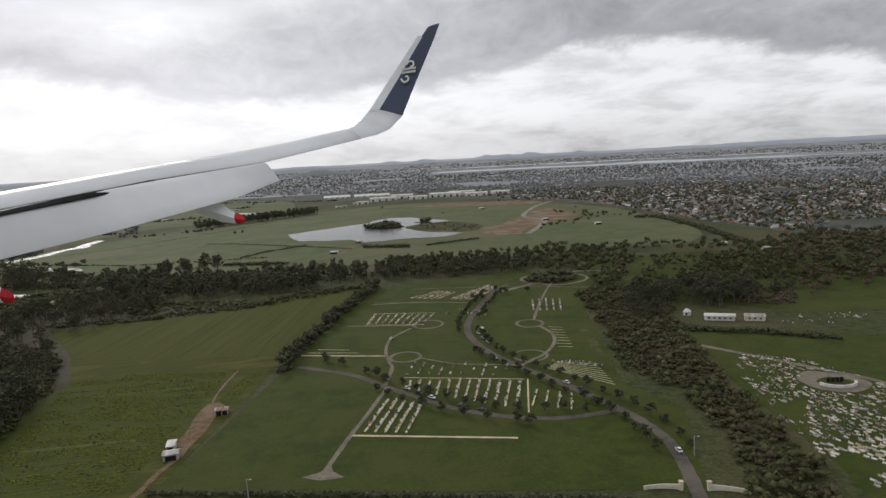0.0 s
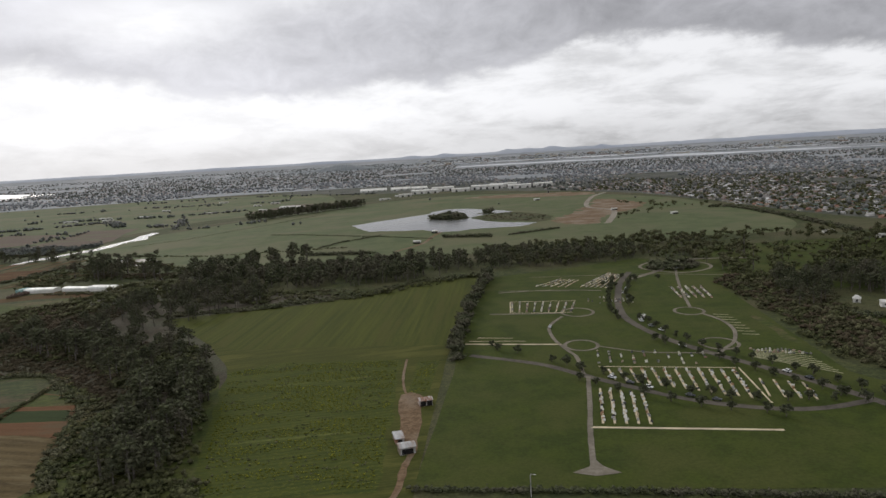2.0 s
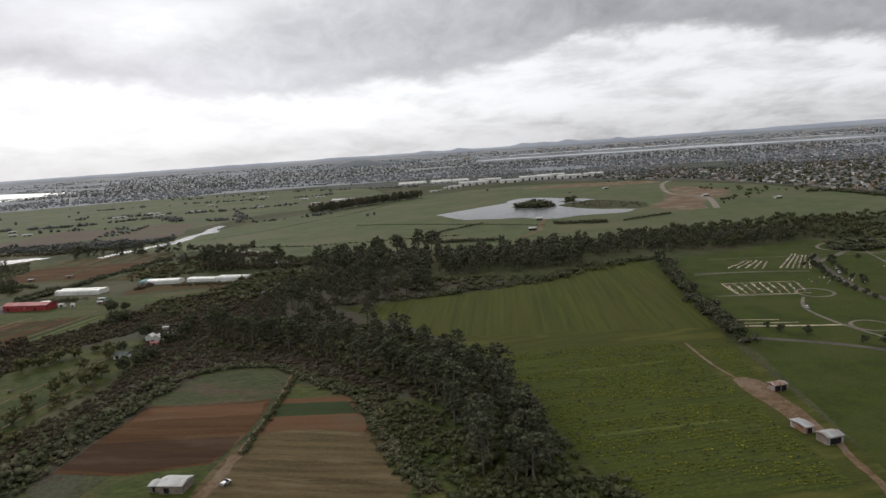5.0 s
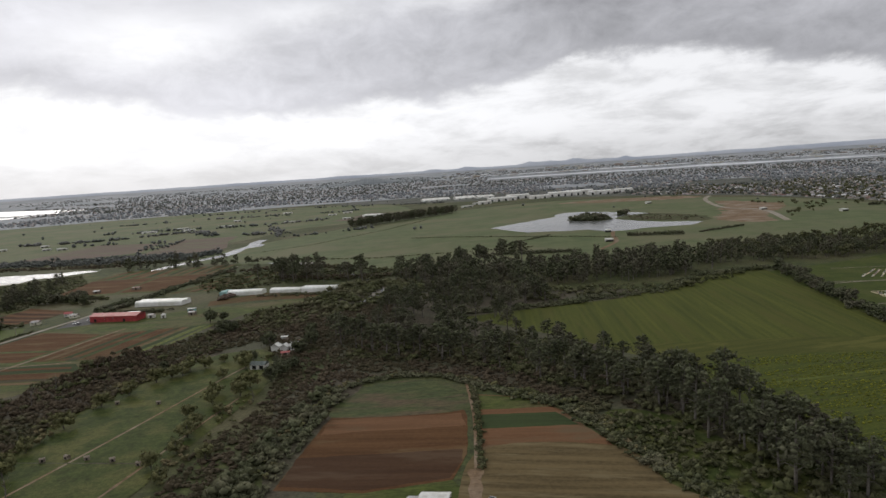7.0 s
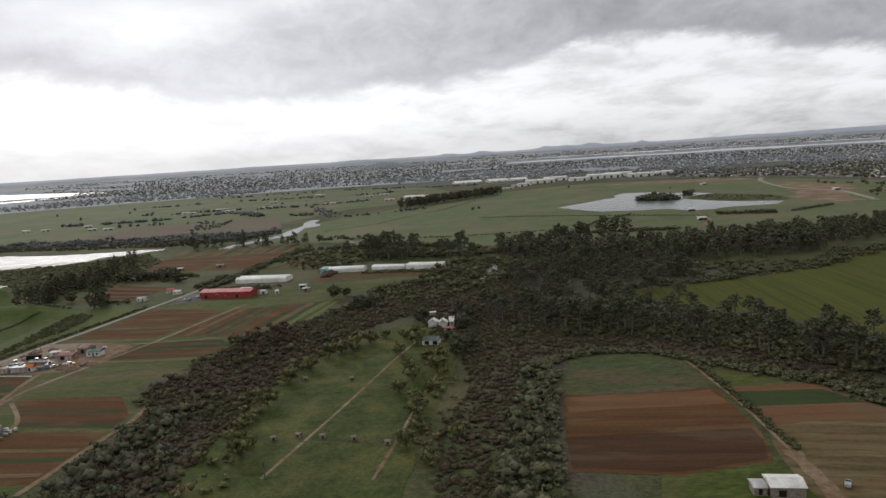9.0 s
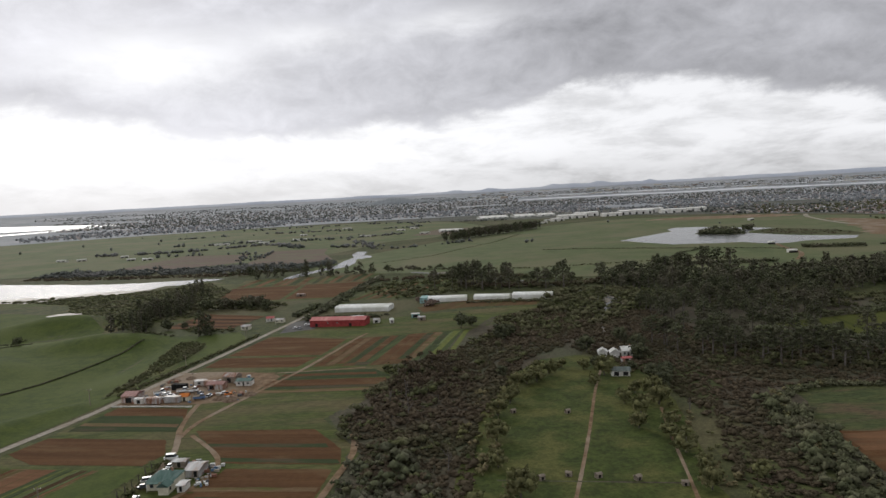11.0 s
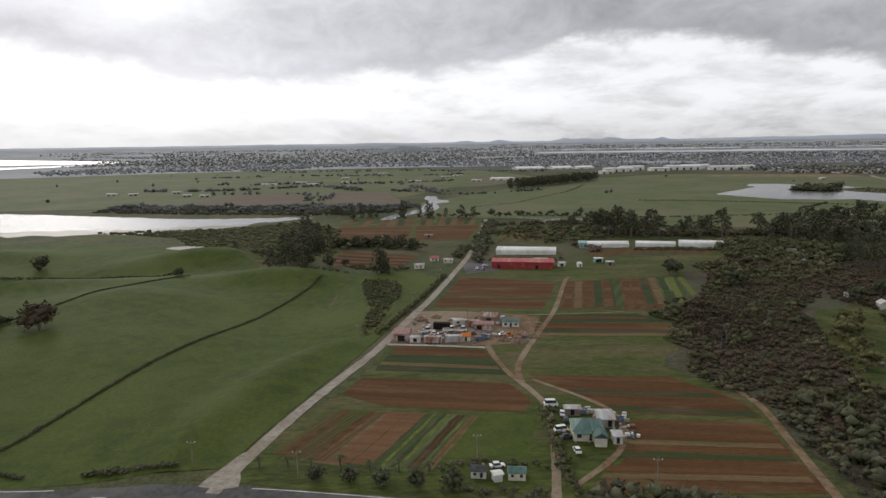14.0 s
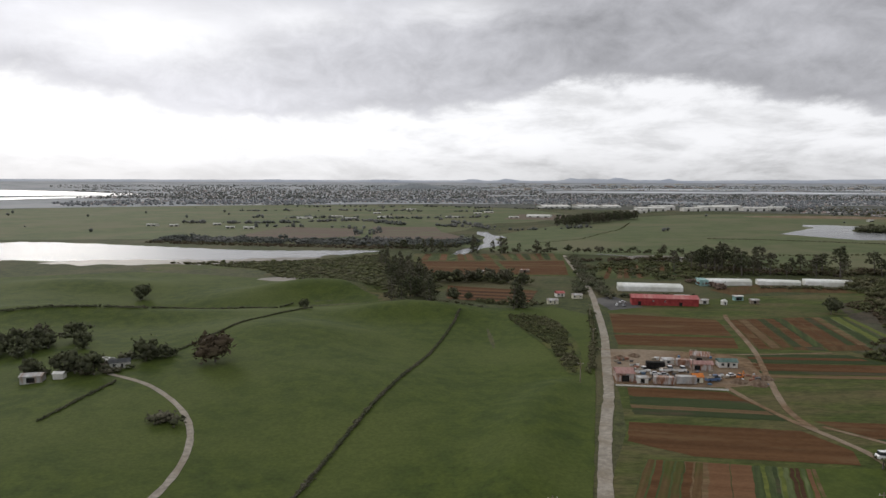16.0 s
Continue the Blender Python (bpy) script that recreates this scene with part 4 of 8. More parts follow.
beds((-548, 256), (-537, 281), (-536, 252), (-525, 279), [M_SOIL_ROWS, M_SOIL, M_SOIL_ROWS, M_SOIL_ROWS, M_SOIL, M_SOIL_ROWS], gaps=0.10)
beds((-535, 252), (-524, 279), (-526, 250), (-515, 278), [M_SOIL_RED, M_SOIL_RED], gaps=0.02)
beds((-525.5, 250), (-514.5, 278), (-513, 248), (-502, 276), [M_GREEN_ROWS, M_LIME, M_GREEN_ROWS, M_GREEN_BAND, M_LIME, M_GREEN_ROWS, M_SOIL_DARK, M_SOIL_DARK, M_GREEN_ROWS, M_SOIL_RED, M_SOIL_LIGHT], gaps=0.12)
# gardens beyond the red shed
patch("field_garden_base", [(-604, 770), (-468, 762), (-470, 690), (-488, 600), (-600, 606)], M_FALLOW, 0.08, "weedy green headlands between far gardens", soft=False)
patch("field_soil", [(-598, 704), (-536, 702), (-534, 614), (-586, 618)], M_SOIL, 0.24, "brown market garden", soft=False)
patch("field_soil", [(-532, 702), (-478, 699), (-492, 606), (-530, 613)], M_SOIL, 0.24, "brown market garden in strips", soft=False)
beds((-594, 764), (-598, 710), (-536, 762), (-534, 708), [M_SOIL, M_GREEN_ROWS, M_SOIL_RED, M_GREEN_ROWS, M_SOIL, M_SOIL_RED, M_GREEN_BAND, M_SOIL], lift=0.36)
beds((-530, 762), (-529, 708), (-470, 758), (-477, 704), [M_GREEN_BAND, M_SOIL_LIGHT, M_GREEN_ROWS, M_SOIL_RED, M_GREEN_BAND, M_SOIL_LIGHT, M_SOIL, M_GREEN_BAND, M_SOIL_LIGHT, M_GREEN_ROWS], lift=0.36)
beds((-576, 570), (-524, 534), (-578, 506), (-534, 494), [M_SOIL, M_SOIL_RED, M_SOIL_DARK, M_SOIL_RED, M_SOIL_DARK, M_SOIL_RED, M_SOIL_DARK, M_SOIL_RED], lift=0.4, gaps=0.05)
patch("field_garden_base", [(-480, 580), (-455, 668), (-388, 672), (-384, 640), (-424, 580)], M_FALLOW, 0.08, "weedy plot behind the greenhouses", soft=False)
beds((-474, 584), (-452, 656), (-446, 584), (-428, 660), [M_SOIL, M_GREEN_ROWS, M_SOIL_LIGHT, M_SOIL, M_GREEN_BAND, M_SOIL_RED], lift=0.36)
beds((-442, 584), (-424, 660), (-424, 584), (-396, 664), [M_GREEN_ROWS, M_GREEN_BAND, M_SOIL, M_GREEN_ROWS, M_GREEN_BAND], lift=0.36)
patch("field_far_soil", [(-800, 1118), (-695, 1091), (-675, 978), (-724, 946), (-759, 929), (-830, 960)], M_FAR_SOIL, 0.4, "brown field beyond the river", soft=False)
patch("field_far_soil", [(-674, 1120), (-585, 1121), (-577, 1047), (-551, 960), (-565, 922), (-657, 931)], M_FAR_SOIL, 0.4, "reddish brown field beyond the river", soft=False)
patch("field_far_pale", [(-470, 1300), (-380, 1270), (-300, 1440), (-420, 1480)], M_FAR_SOIL, 0.4, "field on the far plain, paled by painted haze", soft=False)
# paddocks west of the lane
patch("paddock", [(-556, 250), (-546.5, 290), (-536.5, 332), (-529, 366), (-520.5, 408), (-512, 455), (-524, 478), (-560, 474), (-582, 484), (-602, 492), (-638, 532), (-686, 594), (-730, 612), (-800, 630), (-900, 600), (-900, 300), (-760, 248), (-640, 248)], M_PASTURE, 0.10, "lush rolling green paddock", soft=False, step=3.5)
patch("ground_stockyard_mud", [(-705, 600), (-680, 605), (-668, 590), (-690, 585)], M_MUD, 0.35, "bare muddy patch in the paddock", ragged=4, step=5)
patch("ground_reedbed", [(-548, 446), (-530, 442), (-529, 400), (-534, 362), (-540, 352), (-542, 392)], M_RANK, 0.5, "dark wet reed bed", step=5)

# ---- roads ----
ribbon("road_lane", [(-555.5, 240), (-549.6, 267), (-541.4, 300), (-532.6, 332), (-525, 366), (-515.5, 408), (-504.5, 468), (-494, 530), (-483.5, 615), (-478, 670), (-470, 740)], 3.1, M_GRAVEL, 0.30, "pale gravel country lane")
ribbon("road_sealed", [(-1000, 268), (-760, 254), (-640, 247), (-590, 244), (-535, 236), (-440, 220), (-300, 195), (-200, 170)], 7.0, M_ASPHALT, 0.28, "grey sealed two-lane road")
for off in (-3.0, 3.0):
    ribbon("road_line", [(-1000, 268 + off), (-760, 254 + off), (-640, 247 + off), (-590, 244 + off)], 0.22, M_WHITE, 0.42, "painted white edge line", soft=True, uneven=0.0)
ribbon("road_line", [(-548, 238 + 3), (-535, 236 + 3), (-440, 220 + 3), (-300, 195 + 3)], 0.22, M_WHITE, 0.42, "painted white edge line", uneven=0.0)
for k in range(16):
    a = -760 + k * 12
    yy = lambda q: float(np.interp(q, [-760, -640, -590, -535], [254, 247, 244, 236]))
    ribbon("road_dash", [(a, yy(a)), (a + 3, yy(a + 3))], 0.2, M_WHITE, 0.42, "painted white centre dash", soft=False, uneven=0.0)
patch("road_junction", [(-559, 243), (-556.5, 250), (-554, 257), (-551.5, 256), (-552.5, 249), (-551, 242)], M_GRAVEL, 0.34, "pale worn gravel at the lane mouth", step=3)
ribbon("path_yard", [(-496, 336), (-495, 325), (-492, 308), (-487, 292), (-485, 280), (-487, 256), (-490, 236)], 1.9, M_DIRT, 0.36, "brown dirt driveway")
ribbon("path_garden", [(-448, 452), (-453, 436), (-466, 384), (-478, 348), (-488, 316), (-489, 300)], 1.9, M_DIRT, 0.34, "dirt track between fields")
ribbon("path_garden", [(-523, 385), (-500, 380), (-475, 376), (-440, 378)], 1.3, M_DIRT, 0.33, "dirt track behind the yard")
ribbon("path_garden", [(-434, 296), (-432, 280), (-435, 258), (-439, 230)], 2.0, M_DIRT, 0.34, "dirt headland along the scrub")
ribbon("path_garden", [(-486, 302), (-470, 279), (-472, 258), (-486, 240)], 1.5, M_DIRT, 0.34, "dirt headland beside the house")
ribbon("road_farm_drive", [(-686, 346), (-668, 334), (-650, 312), (-641, 288), (-640, 262), (-648, 248)], 1.7, M_GRAVEL, 0.30, "curved gravel farm drive")
ribbon("path_dirt", [(-97, 300), (-97, 280), (-96, 266), (-94, 255)], 0.9, M_DIRT, 0.34, "faint farm track between crops", uneven=0.6)
ribbon("path_dirt", [(-94, 255), (-94, 240), (-93, 226), (-89, 212), (-91, 198), (-93, 180), (-104, 160)], 2.0, M_DIRT, 0.34, "brown dirt farm track", uneven=0.5)
patch("yard_dirt", [(-96, 256), (-89, 255), (-88, 238), (-88, 216), (-92, 212), (-95, 232)], M_DIRT, 0.30, "bare dirt yard beside sheds", step=5, ragged=1.2)
ribbon("path_dirt", [(-130, 630), (-107, 671), (-98, 720), (-90, 752)], 4.0, M_DIRT, 0.3, "dirt track to the lake")
ribbon("road_far", [(90, 760), (128, 900), (110, 980), (150, 1150), (190, 1240)], 7, M_GRAVEL, 0.4, "pale road past the earthworks")
# cemetery roads
ribbon("road_ring", [(-70, 300), (-43, 283), (-28, 266), (-14, 251), (-2, 239), (12, 230), (27, 224.5), (40, 224), (55, 228)], 3.2, M_TARSEAL, 0.30, "grey-brown cemetery ring road")
ribbon("road_avenue", [(60, 160), (64, 193), (62, 213), (54, 234), (42, 258), (28, 282), (15, 310), (8, 343), (10, 373), (18, 408), (27, 440), (40, 470)], 3.8, M_TARSEAL, 0.32, "grey asphalt cemetery avenue")
ribbon("road_service", [(27, 440), (60, 470), (86, 505), (130, 500)], 4.0, M_PATH, 0.3, "pale cemetery service road")
ribbon("path_cemetery", [(-40, 190), (-36, 215), (-32, 236), (-27, 265)], 1.7, M_PATH, 0.34, "pale straight path")
patch("path_turning_head", [(-46, 189), (-41, 192), (-38.6, 197), (-37, 192), (-33, 187.5), (-40, 186.5)], M_PATH, 0.38, "pale paved turning head", step=4, soft=False)
ribbon("path_cemetery", [(-35, 218), (-8, 213.5), (19, 209)], 1.3, M_STONE, 0.34, "thin pale concrete strip", soft=False)
for cx, cy, r in ((-22, 306, 7), (-13, 366, 8), (34, 298, 7.5), (41, 356, 7)):
    ribbon("path_roundel", [(cx + r * math.cos(a), cy + r * 1.15 * math.sin(a)) for a in np.arange(8) * math.pi / 4], 1.5, M_PATH, 0.32, "round pale path loop", closed=True)
ribbon("path_cemetery", [(-28, 268), (-27, 290), (-29, 300), (-32, 318), (-31, 340), (-22, 359)], 1.6, M_PATH, 0.34, "curved pale path")
ribbon("path_cemetery", [(28, 283), (33, 290), (41, 300), (48, 318), (49, 335), (45, 350)], 1.7, M_PATH, 0.34, "curved pale path")
ribbon("path_cemetery", [(-15, 303), (0, 292), (14, 288), (27, 285)], 1.1, M_PATH, 0.34, "curved pale path")
ribbon("path_cemetery", [(-72, 318), (-50, 313), (-30, 309)], 1.4, M_STONE, 0.34, "thin pale path")
ribbon("path_cemetery", [(-58, 372), (-38, 368), (-21, 366)], 1.6, M_PATH, 0.34, "thin pale path")
ribbon("path_cemetery", [(44, 363), (52, 400), (62, 440), (70, 468)], 1.6, M_PATH, 0.34, "straight pale path")
ribbon("path_cemetery", [(-50, 425), (-20, 425), (10, 416)], 1.5, M_PATH, 0.34, "grey path behind the plots")
ribbon("path_cemetery", [(-26, 470), (12, 465), (51, 459), (74, 450), (97, 441)], 1.0, M_PATH, 0.34, "thin pale path along the top lawn")
ribbon("path_cemetery", [(-49, 430), (-30, 426), (-8, 420)], 1.1, M_PATH, 0.34, "thin pale path above the plots")
ribbon("path_pond", [(51, 480), (60, 500), (80, 504), (96, 488), (92, 468), (70, 458)], 2.2, M_PATH, 0.34, "pale path round the pond", closed=True)
patch("ground_lake_spit", [(-50, 888), (-28, 934), (6, 946), (45, 881), (31, 815), (-10, 828), (-36, 848)], M_GROUND, 0.38, "low reedy spit running into the lake", step=5, ragged=6)
patch("water_pond", [(62, 478), (68, 485), (76, 482), (77, 476), (70, 473)], M_WATER, 0.3, "small dark pond", step=4)
patch("path_memorial", [(128, 250), (136, 258), (148, 250), (150, 240), (140, 233), (130, 238)], M_PATH, 0.3, "round paved memorial place", step=4)
patch("ground_memorial_bed", [(133, 246), (140, 250), (146, 244), (141, 238), (134, 240)], M_LAWN, 0.42, "round lawn bed in the memorial place", step=4)
ribbon("road_old_cemetery", [(112, 150), (128, 190), (150, 215), (155, 240), (140, 262), (110, 300)], 3.0, M_PATH, 0.3, "narrow drive among old graves")

# ---- plants ----
RNG = np.random.default_rng(7)
PINES = [tall_tree(RNG, 13, 7.0, 20, 9, 0.36, 0.22, 0.85, 0.95) for _ in range(5)]
CYPRESS = [tall_tree(RNG, 14, 8.6, 42, 10, 0.32, 0.46, 0.6, 0.85) for _ in range(6)]
BUSHES = [bush(RNG) for _ in range(6)]
LOW_TREES = [round_tree(RNG, 5.5, 5.0, 9, 9, 0.32, 0.28, True) for _ in range(5)]
LEAFY = [tufts(RNG, np.c_[RNG.normal(0, .9, (3, 2)), RNG.uniform(1.2, 2.8, 3)], [np.array((1.5, 1.5, 1.3))] * 3, 3, 0.45, 0.95, True) for _ in range(4)]
SPECKS = [tufts(RNG, [(0, 0, 1.4)], [np.array((2.0, 2.2, 1.6))], 2, 0.55, 1.0, True), tufts(RNG, [(0, 0, 1.6)], [np.array((2.4, 2.4, 1.9))], 2, 0.55, 1.0, True), tufts(RNG, [(0, 0, 2.2), (1.2, 0.4, 1.4)], [np.array((2, 2, 2.2)), np.array((1.7, 1.7, 1.4))], 2, 0.6, 1.0, True)]

TUSSOCKS = [tufts(RNG, [(0, 0, .6), (RNG.normal(0, .6), RNG.normal(0, .6), 1.0)], [np.array((1.5, 1.5, .85)), np.array((.9, .9, .65))], 8, .25, .9, True) for _ in range(8)]

# pine belt across the plain
belt = scatter([(-300, 560), (-250, 590), (-190, 560), (-110, 560), (-70, 545), (-72, 505), (-130, 480), (-190, 492), (-240, 520)], 50, RNG)
wood("pine_wood", PINES, belt, RNG.uniform(0.8, 1.15, len(belt)), RNG, M_LEAF_DARK, "dark dense belt of tall pines")
belt = scatter([(-66, 560), (-20, 585), (30, 570), (70, 560), (60, 530), (0, 510), (-60, 510)], 44, RNG)
wood("pine_wood", PINES, belt, RNG.uniform(0.55, 0.85, len(belt)), RNG, M_LEAF_DARK, "dark belt of pines behind the cemetery")
clump = np.r_[along([(-404, 624), (-384, 606), (-362, 594)], 2.6, 5, rng=RNG), along([(-352, 588), (-330, 583), (-316, 580)], 4.5, 5, rng=RNG), along([(-300, 580), (-272, 582), (-240, 596), (-205, 598)], 3.6, 6, rng=RNG)]
wood("pine_wood", CYPRESS, clump, np.clip(RNG.normal(1.12, 0.25, len(clump)), 0.6, 1.7), RNG, M_LEAF_DARK, "uneven row of tall dark pines by the meadow")
belt = scatter([(-305, 470), (-250, 520), (-200, 470), (-215, 420), (-260, 400), (-312, 405)], 95, RNG)
belt = belt[belt[:, 0] > -296]
wood("pine_wood", CYPRESS, belt, RNG.uniform(0.7, 1.0, len(belt)), RNG, M_LEAF_DARK, "dark old pines above the creek")
FIRS = [tall_tree(RNG, 13, 6.6, 34, 9, 0.34, 0.04, 0.9, 0.95) for _ in range(4)]
belt = np.r_[along([(-610, 640), (-604, 590), (-600, 540), (-598, 500)], 3.6, 6, rng=RNG), along([(-590, 520), (-586, 490)], 4, 4, rng=RNG), along([(-630, 690), (-620, 680)], 5, 5, rng=RNG), [(-543, 476), (-541, 480), (-545, 472), (-540, 474)], along([(-600, 775), (-560, 778), (-520, 770), (-480, 768)], 9, 5, rng=RNG)]
wood("fir_wood", FIRS, belt, RNG.uniform(0.8, 1.25, len(belt)), RNG, M_LEAF_DARK, "dense dark conifers beside the salt marsh")
belt = np.r_[along([(-402, 1112), (-330, 1200), (-246, 1300)], 3.2, 3, rng=RNG), along([(-410, 1125), (-335, 1212), (-252, 1312)], 3.2, 3, rng=RNG)]
wood("pine_wood", PINES, belt, RNG.uniform(1.0, 1.3, len(belt)), RNG, M_LEAF_DARK, "dark shelter belt across the meadow")

# scrub and hedges
CREEK = rounded([(-303, 530), (-304, 518), (-309, 500), (-316, 476)], 3.0)
RUN = rounded([(-317, 472), (-325, 446), (-329, 420)], 2.0)


# the market gardens, kept clear of scrub
GARDENS = np.array([(-500, 480), (-380, 480), (-377, 453), (-393, 420), (-408, 391), (-432, 374), (-430, 359), (-437, 341), (-432, 325), (-442, 302), (-440, 293), (-434, 284), (-430, 279), (-434, 236), (-500, 236)], float)


def off_creek(p, wide=2.8):
    """Those places that keep clear of the creek."""
    p = p[np.linalg.norm(p[:, None] - CREEK[None], axis=2).min(1) > wide]
    return p[np.linalg.norm(p[:, None] - RUN[None], axis=2).min(1) > wide * 0.45]


def scrub(name, corners, per, size, mat, label, shapes=None, soft=False, flat=1.0):
    p = off_creek(scatter(corners, per, RNG, soft))
    p = p[~inside(p, GARDENS)]
    return thicket(name, shapes or BUSHES, p, np.clip(RNG.lognormal(-0.1, 0.38, len(p)), 0.35, 2.0) * size, RNG, mat, label, flat=flat)


scrub("mangrove_scrub", [(-336, 205), (-335, 255), (-326, 290), (-329, 343), (-335, 352), (-350, 395), (-334, 430), (-322, 450), (-312, 500), (-296, 480), (-286, 430), (-296, 352), (-257, 338), (-226, 300), (-204, 276), (-196, 262), (-214, 270), (-232, 290), (-252, 308), (-276, 324), (-302, 318), (-309, 285), (-316, 250), (-321, 205)], 2.3, 0.62, M_LEAF_BROWN, "low brown mangrove scrub filling the valley", TUSSOCKS, flat=0.85)
scrub("mangrove_scrub", [(-385, 470), (-345, 500), (-326, 452), (-338, 425), (-352, 398), (-372, 376), (-389, 318), (-396, 298), (-399, 256), (-400, 215), (-424, 215), (-428, 264), (-434, 297), (-444, 314), (-430, 350), (-412, 410)], 2.7, 0.72, M_LEAF_BROWN, "brown scrub beside the gardens", TUSSOCKS, flat=0.9)
scrub("olive_scrub", [(-370, 440), (-352, 470), (-345, 440), (-362, 400), (-392, 345), (-404, 300), (-408, 220), (-432, 222), (-436, 290), (-446, 314), (-430, 350), (-414, 408)], 34, 0.95, M_LEAF, "dark olive bushes standing in the brown scrub")
scrub("garden_edge_bush", [(-398, 212), (-433, 214), (-434, 258), (-428, 282), (-414, 272), (-404, 240)], 12, 1.2, M_LEAF_DARK, "dense dark green bushes at the foot of the gardens")
scrub("plot_hedge", [(-303, 310), (-311, 285), (-318, 250), (-323, 205), (-308, 205), (-305, 228), (-301, 262), (-295, 300)], 4.6, 0.95, M_LEAF_OLIVE, "thick olive shrubs between mangroves and garden plots")
scrub("green_scrub", [(-225, 376), (-198, 338), (-176, 290), (-165, 240), (-158, 205), (-162, 186), (-182, 186), (-190, 205), (-186, 232), (-192, 252), (-204, 276), (-226, 302), (-250, 336)], 7.5, 0.95, M_LEAF, "dense green bush along the slope")
scrub("slope_scrub", [(-205, 262), (-194, 252), (-187, 230), (-192, 205), (-186, 186), (-142, 182), (-146, 196), (-152, 200), (-172, 196), (-196, 196), (-206, 215), (-213, 238), (-218, 262), (-236, 286), (-230, 290)], 3.6, 0.68, M_LEAF, "low green shrubs and rough grass below the wood")
scrub("green_scrub", [(-335, 520), (-300, 560), (-190, 480), (-120, 458), (-60, 495), (-62, 480), (-127, 440), (-200, 440), (-290, 480)], 16, 1.0, M_LEAF, "green undergrowth below the pines")
scrub("slope_scrub", [(-166, 262), (-158, 222), (-152, 200), (-142, 182), (-160, 182), (-164, 210), (-170, 250)], 9, 0.7, M_LEAF, "low green shrubs between wood and crop")
scrub("wood_undergrowth", [(-304, 350), (-257, 334), (-226, 298), (-204, 276), (-192, 292), (-228, 350), (-262, 384), (-300, 400)], 8, .85, M_LEAF, "brown-green undergrowth among the trunks")
scrub("wood_undergrowth", [(-304, 350), (-257, 334), (-226, 298), (-204, 276), (-192, 292), (-228, 350), (-262, 384), (-300, 400)], 12, .8, M_LEAF_BROWN, "brown shrubs among the trunks")
scrub("belt_hedge", [(-262, 432), (-200, 436), (-140, 446), (-104, 484), (-54, 494), (-52, 486), (-100, 474), (-134, 436), (-200, 424), (-262, 424)], 4.5, 0.75, M_LEAF_OLIVE, "olive shrubs along the foot of the pine belt")
scrub("cemetery_scrub", [(79, 426), (105, 447), (140, 430), (125, 375), (112, 335), (106, 276), (103, 242), (101, 205), (94, 150), (70, 150), (82, 200), (82, 245), (68, 275), (74, 330)], 8, .95, M_LEAF, "tangled olive-brown scrub beside the graves")
scrub("cemetery_scrub", [(100, 448), (180, 440), (240, 420), (300, 430), (280, 520), (180, 560), (90, 560), (70, 530), (104, 490)], 95, 1.5, M_LEAF, "mixed dark trees and shrubs behind the chapel")
scrub("pond_scrub", [(54, 472), (60, 492), (76, 498), (90, 488), (88, 472), (74, 464), (64, 466)], 7, 1.4, M_LEAF_DARK, "dark bushes ringing the pond")
scrub("spit_reeds", [(-44, 888), (-26, 930), (4, 940), (40, 880), (28, 820), (-10, 832), (-32, 850)], 34, .5, M_LEAF_BROWN, "low reeds on the lake spit")
scrub("cemetery_scrub", [(78, 424), (104, 444), (136, 428), (120, 375), (108, 335), (104, 276), (101, 242), (98, 205), (90, 150), (74, 150), (86, 200), (86, 245), (72, 275), (78, 330)], 16, 1.0, M_LEAF_BROWN, "brown leafless shrubs in the scrub")
belt = scatter([(86, 440), (100, 500), (180, 520), (260, 500), (300, 440), (240, 400), (170, 395), (150, 420), (112, 400), (98, 430)], 260, RNG, False)
wood("mixed_wood", LOW_TREES + PINES[:1], belt, RNG.uniform(.8, 1.6, len(belt)), RNG, M_LEAF, "mixed trees round the hall and lawns")
belt = scatter([(92, 345), (98, 400), (112, 425), (150, 428), (172, 402), (150, 376), (128, 372), (116, 362)], 42, RNG, False)
wood("mixed_wood", CYPRESS, belt, RNG.uniform(.55, .85, len(belt)), RNG, M_LEAF_DARK, "tall dark trees beside the hall")
scrub("creek_bank_scrub", [(-402, 452), (-350, 498), (-338, 560), (-292, 562), (-270, 520), (-296, 470), (-326, 440), (-350, 424)], 17, 1.3, M_LEAF, "green bank shrubs and small trees by the creek")
scrub("garden_edge_shrubs", [(-440, 398), (-400, 448), (-385, 470), (-378, 462), (-396, 430), (-424, 385), (-420, 352), (-440, 318), (-428, 290), (-434, 290), (-450, 316), (-430, 352), (-436, 384)], 10, .9, M_LEAF, "green bushes at the edge of the gardens")
scrub("marsh_scrub", [(-800, 690), (-690, 712), (-640, 760), (-595, 690), (-580, 560), (-605, 505), (-640, 545), (-690, 605), (-720, 655)], 5.0, 0.62, M_LEAF, "low olive-brown marsh scrub", SPECKS, flat=0.38)
scrub("mangrove_scrub", [(-356, 444), (-330, 396), (-312, 402), (-316, 440), (-330, 470), (-346, 470)], 7, 1.0, M_LEAF_BROWN, "brown scrub at the creek head", flat=0.7)
scrub("marsh_scrub", [(-549, 456), (-533, 448), (-529, 425), (-532, 400), (-533, 380), (-538, 352), (-541, 360), (-540, 392), (-546, 425)], 1.3, 0.5, M_LEAF, "dark reeds and rushes", TUSSOCKS, soft=True)
scrub("creek_scrub", [(-480, 640), (-400, 700), (-330, 640), (-280, 600), (-320, 575), (-380, 590), (-440, 570)], 30, 1.2, M_LEAF, "mixed shrubs beside the creek")
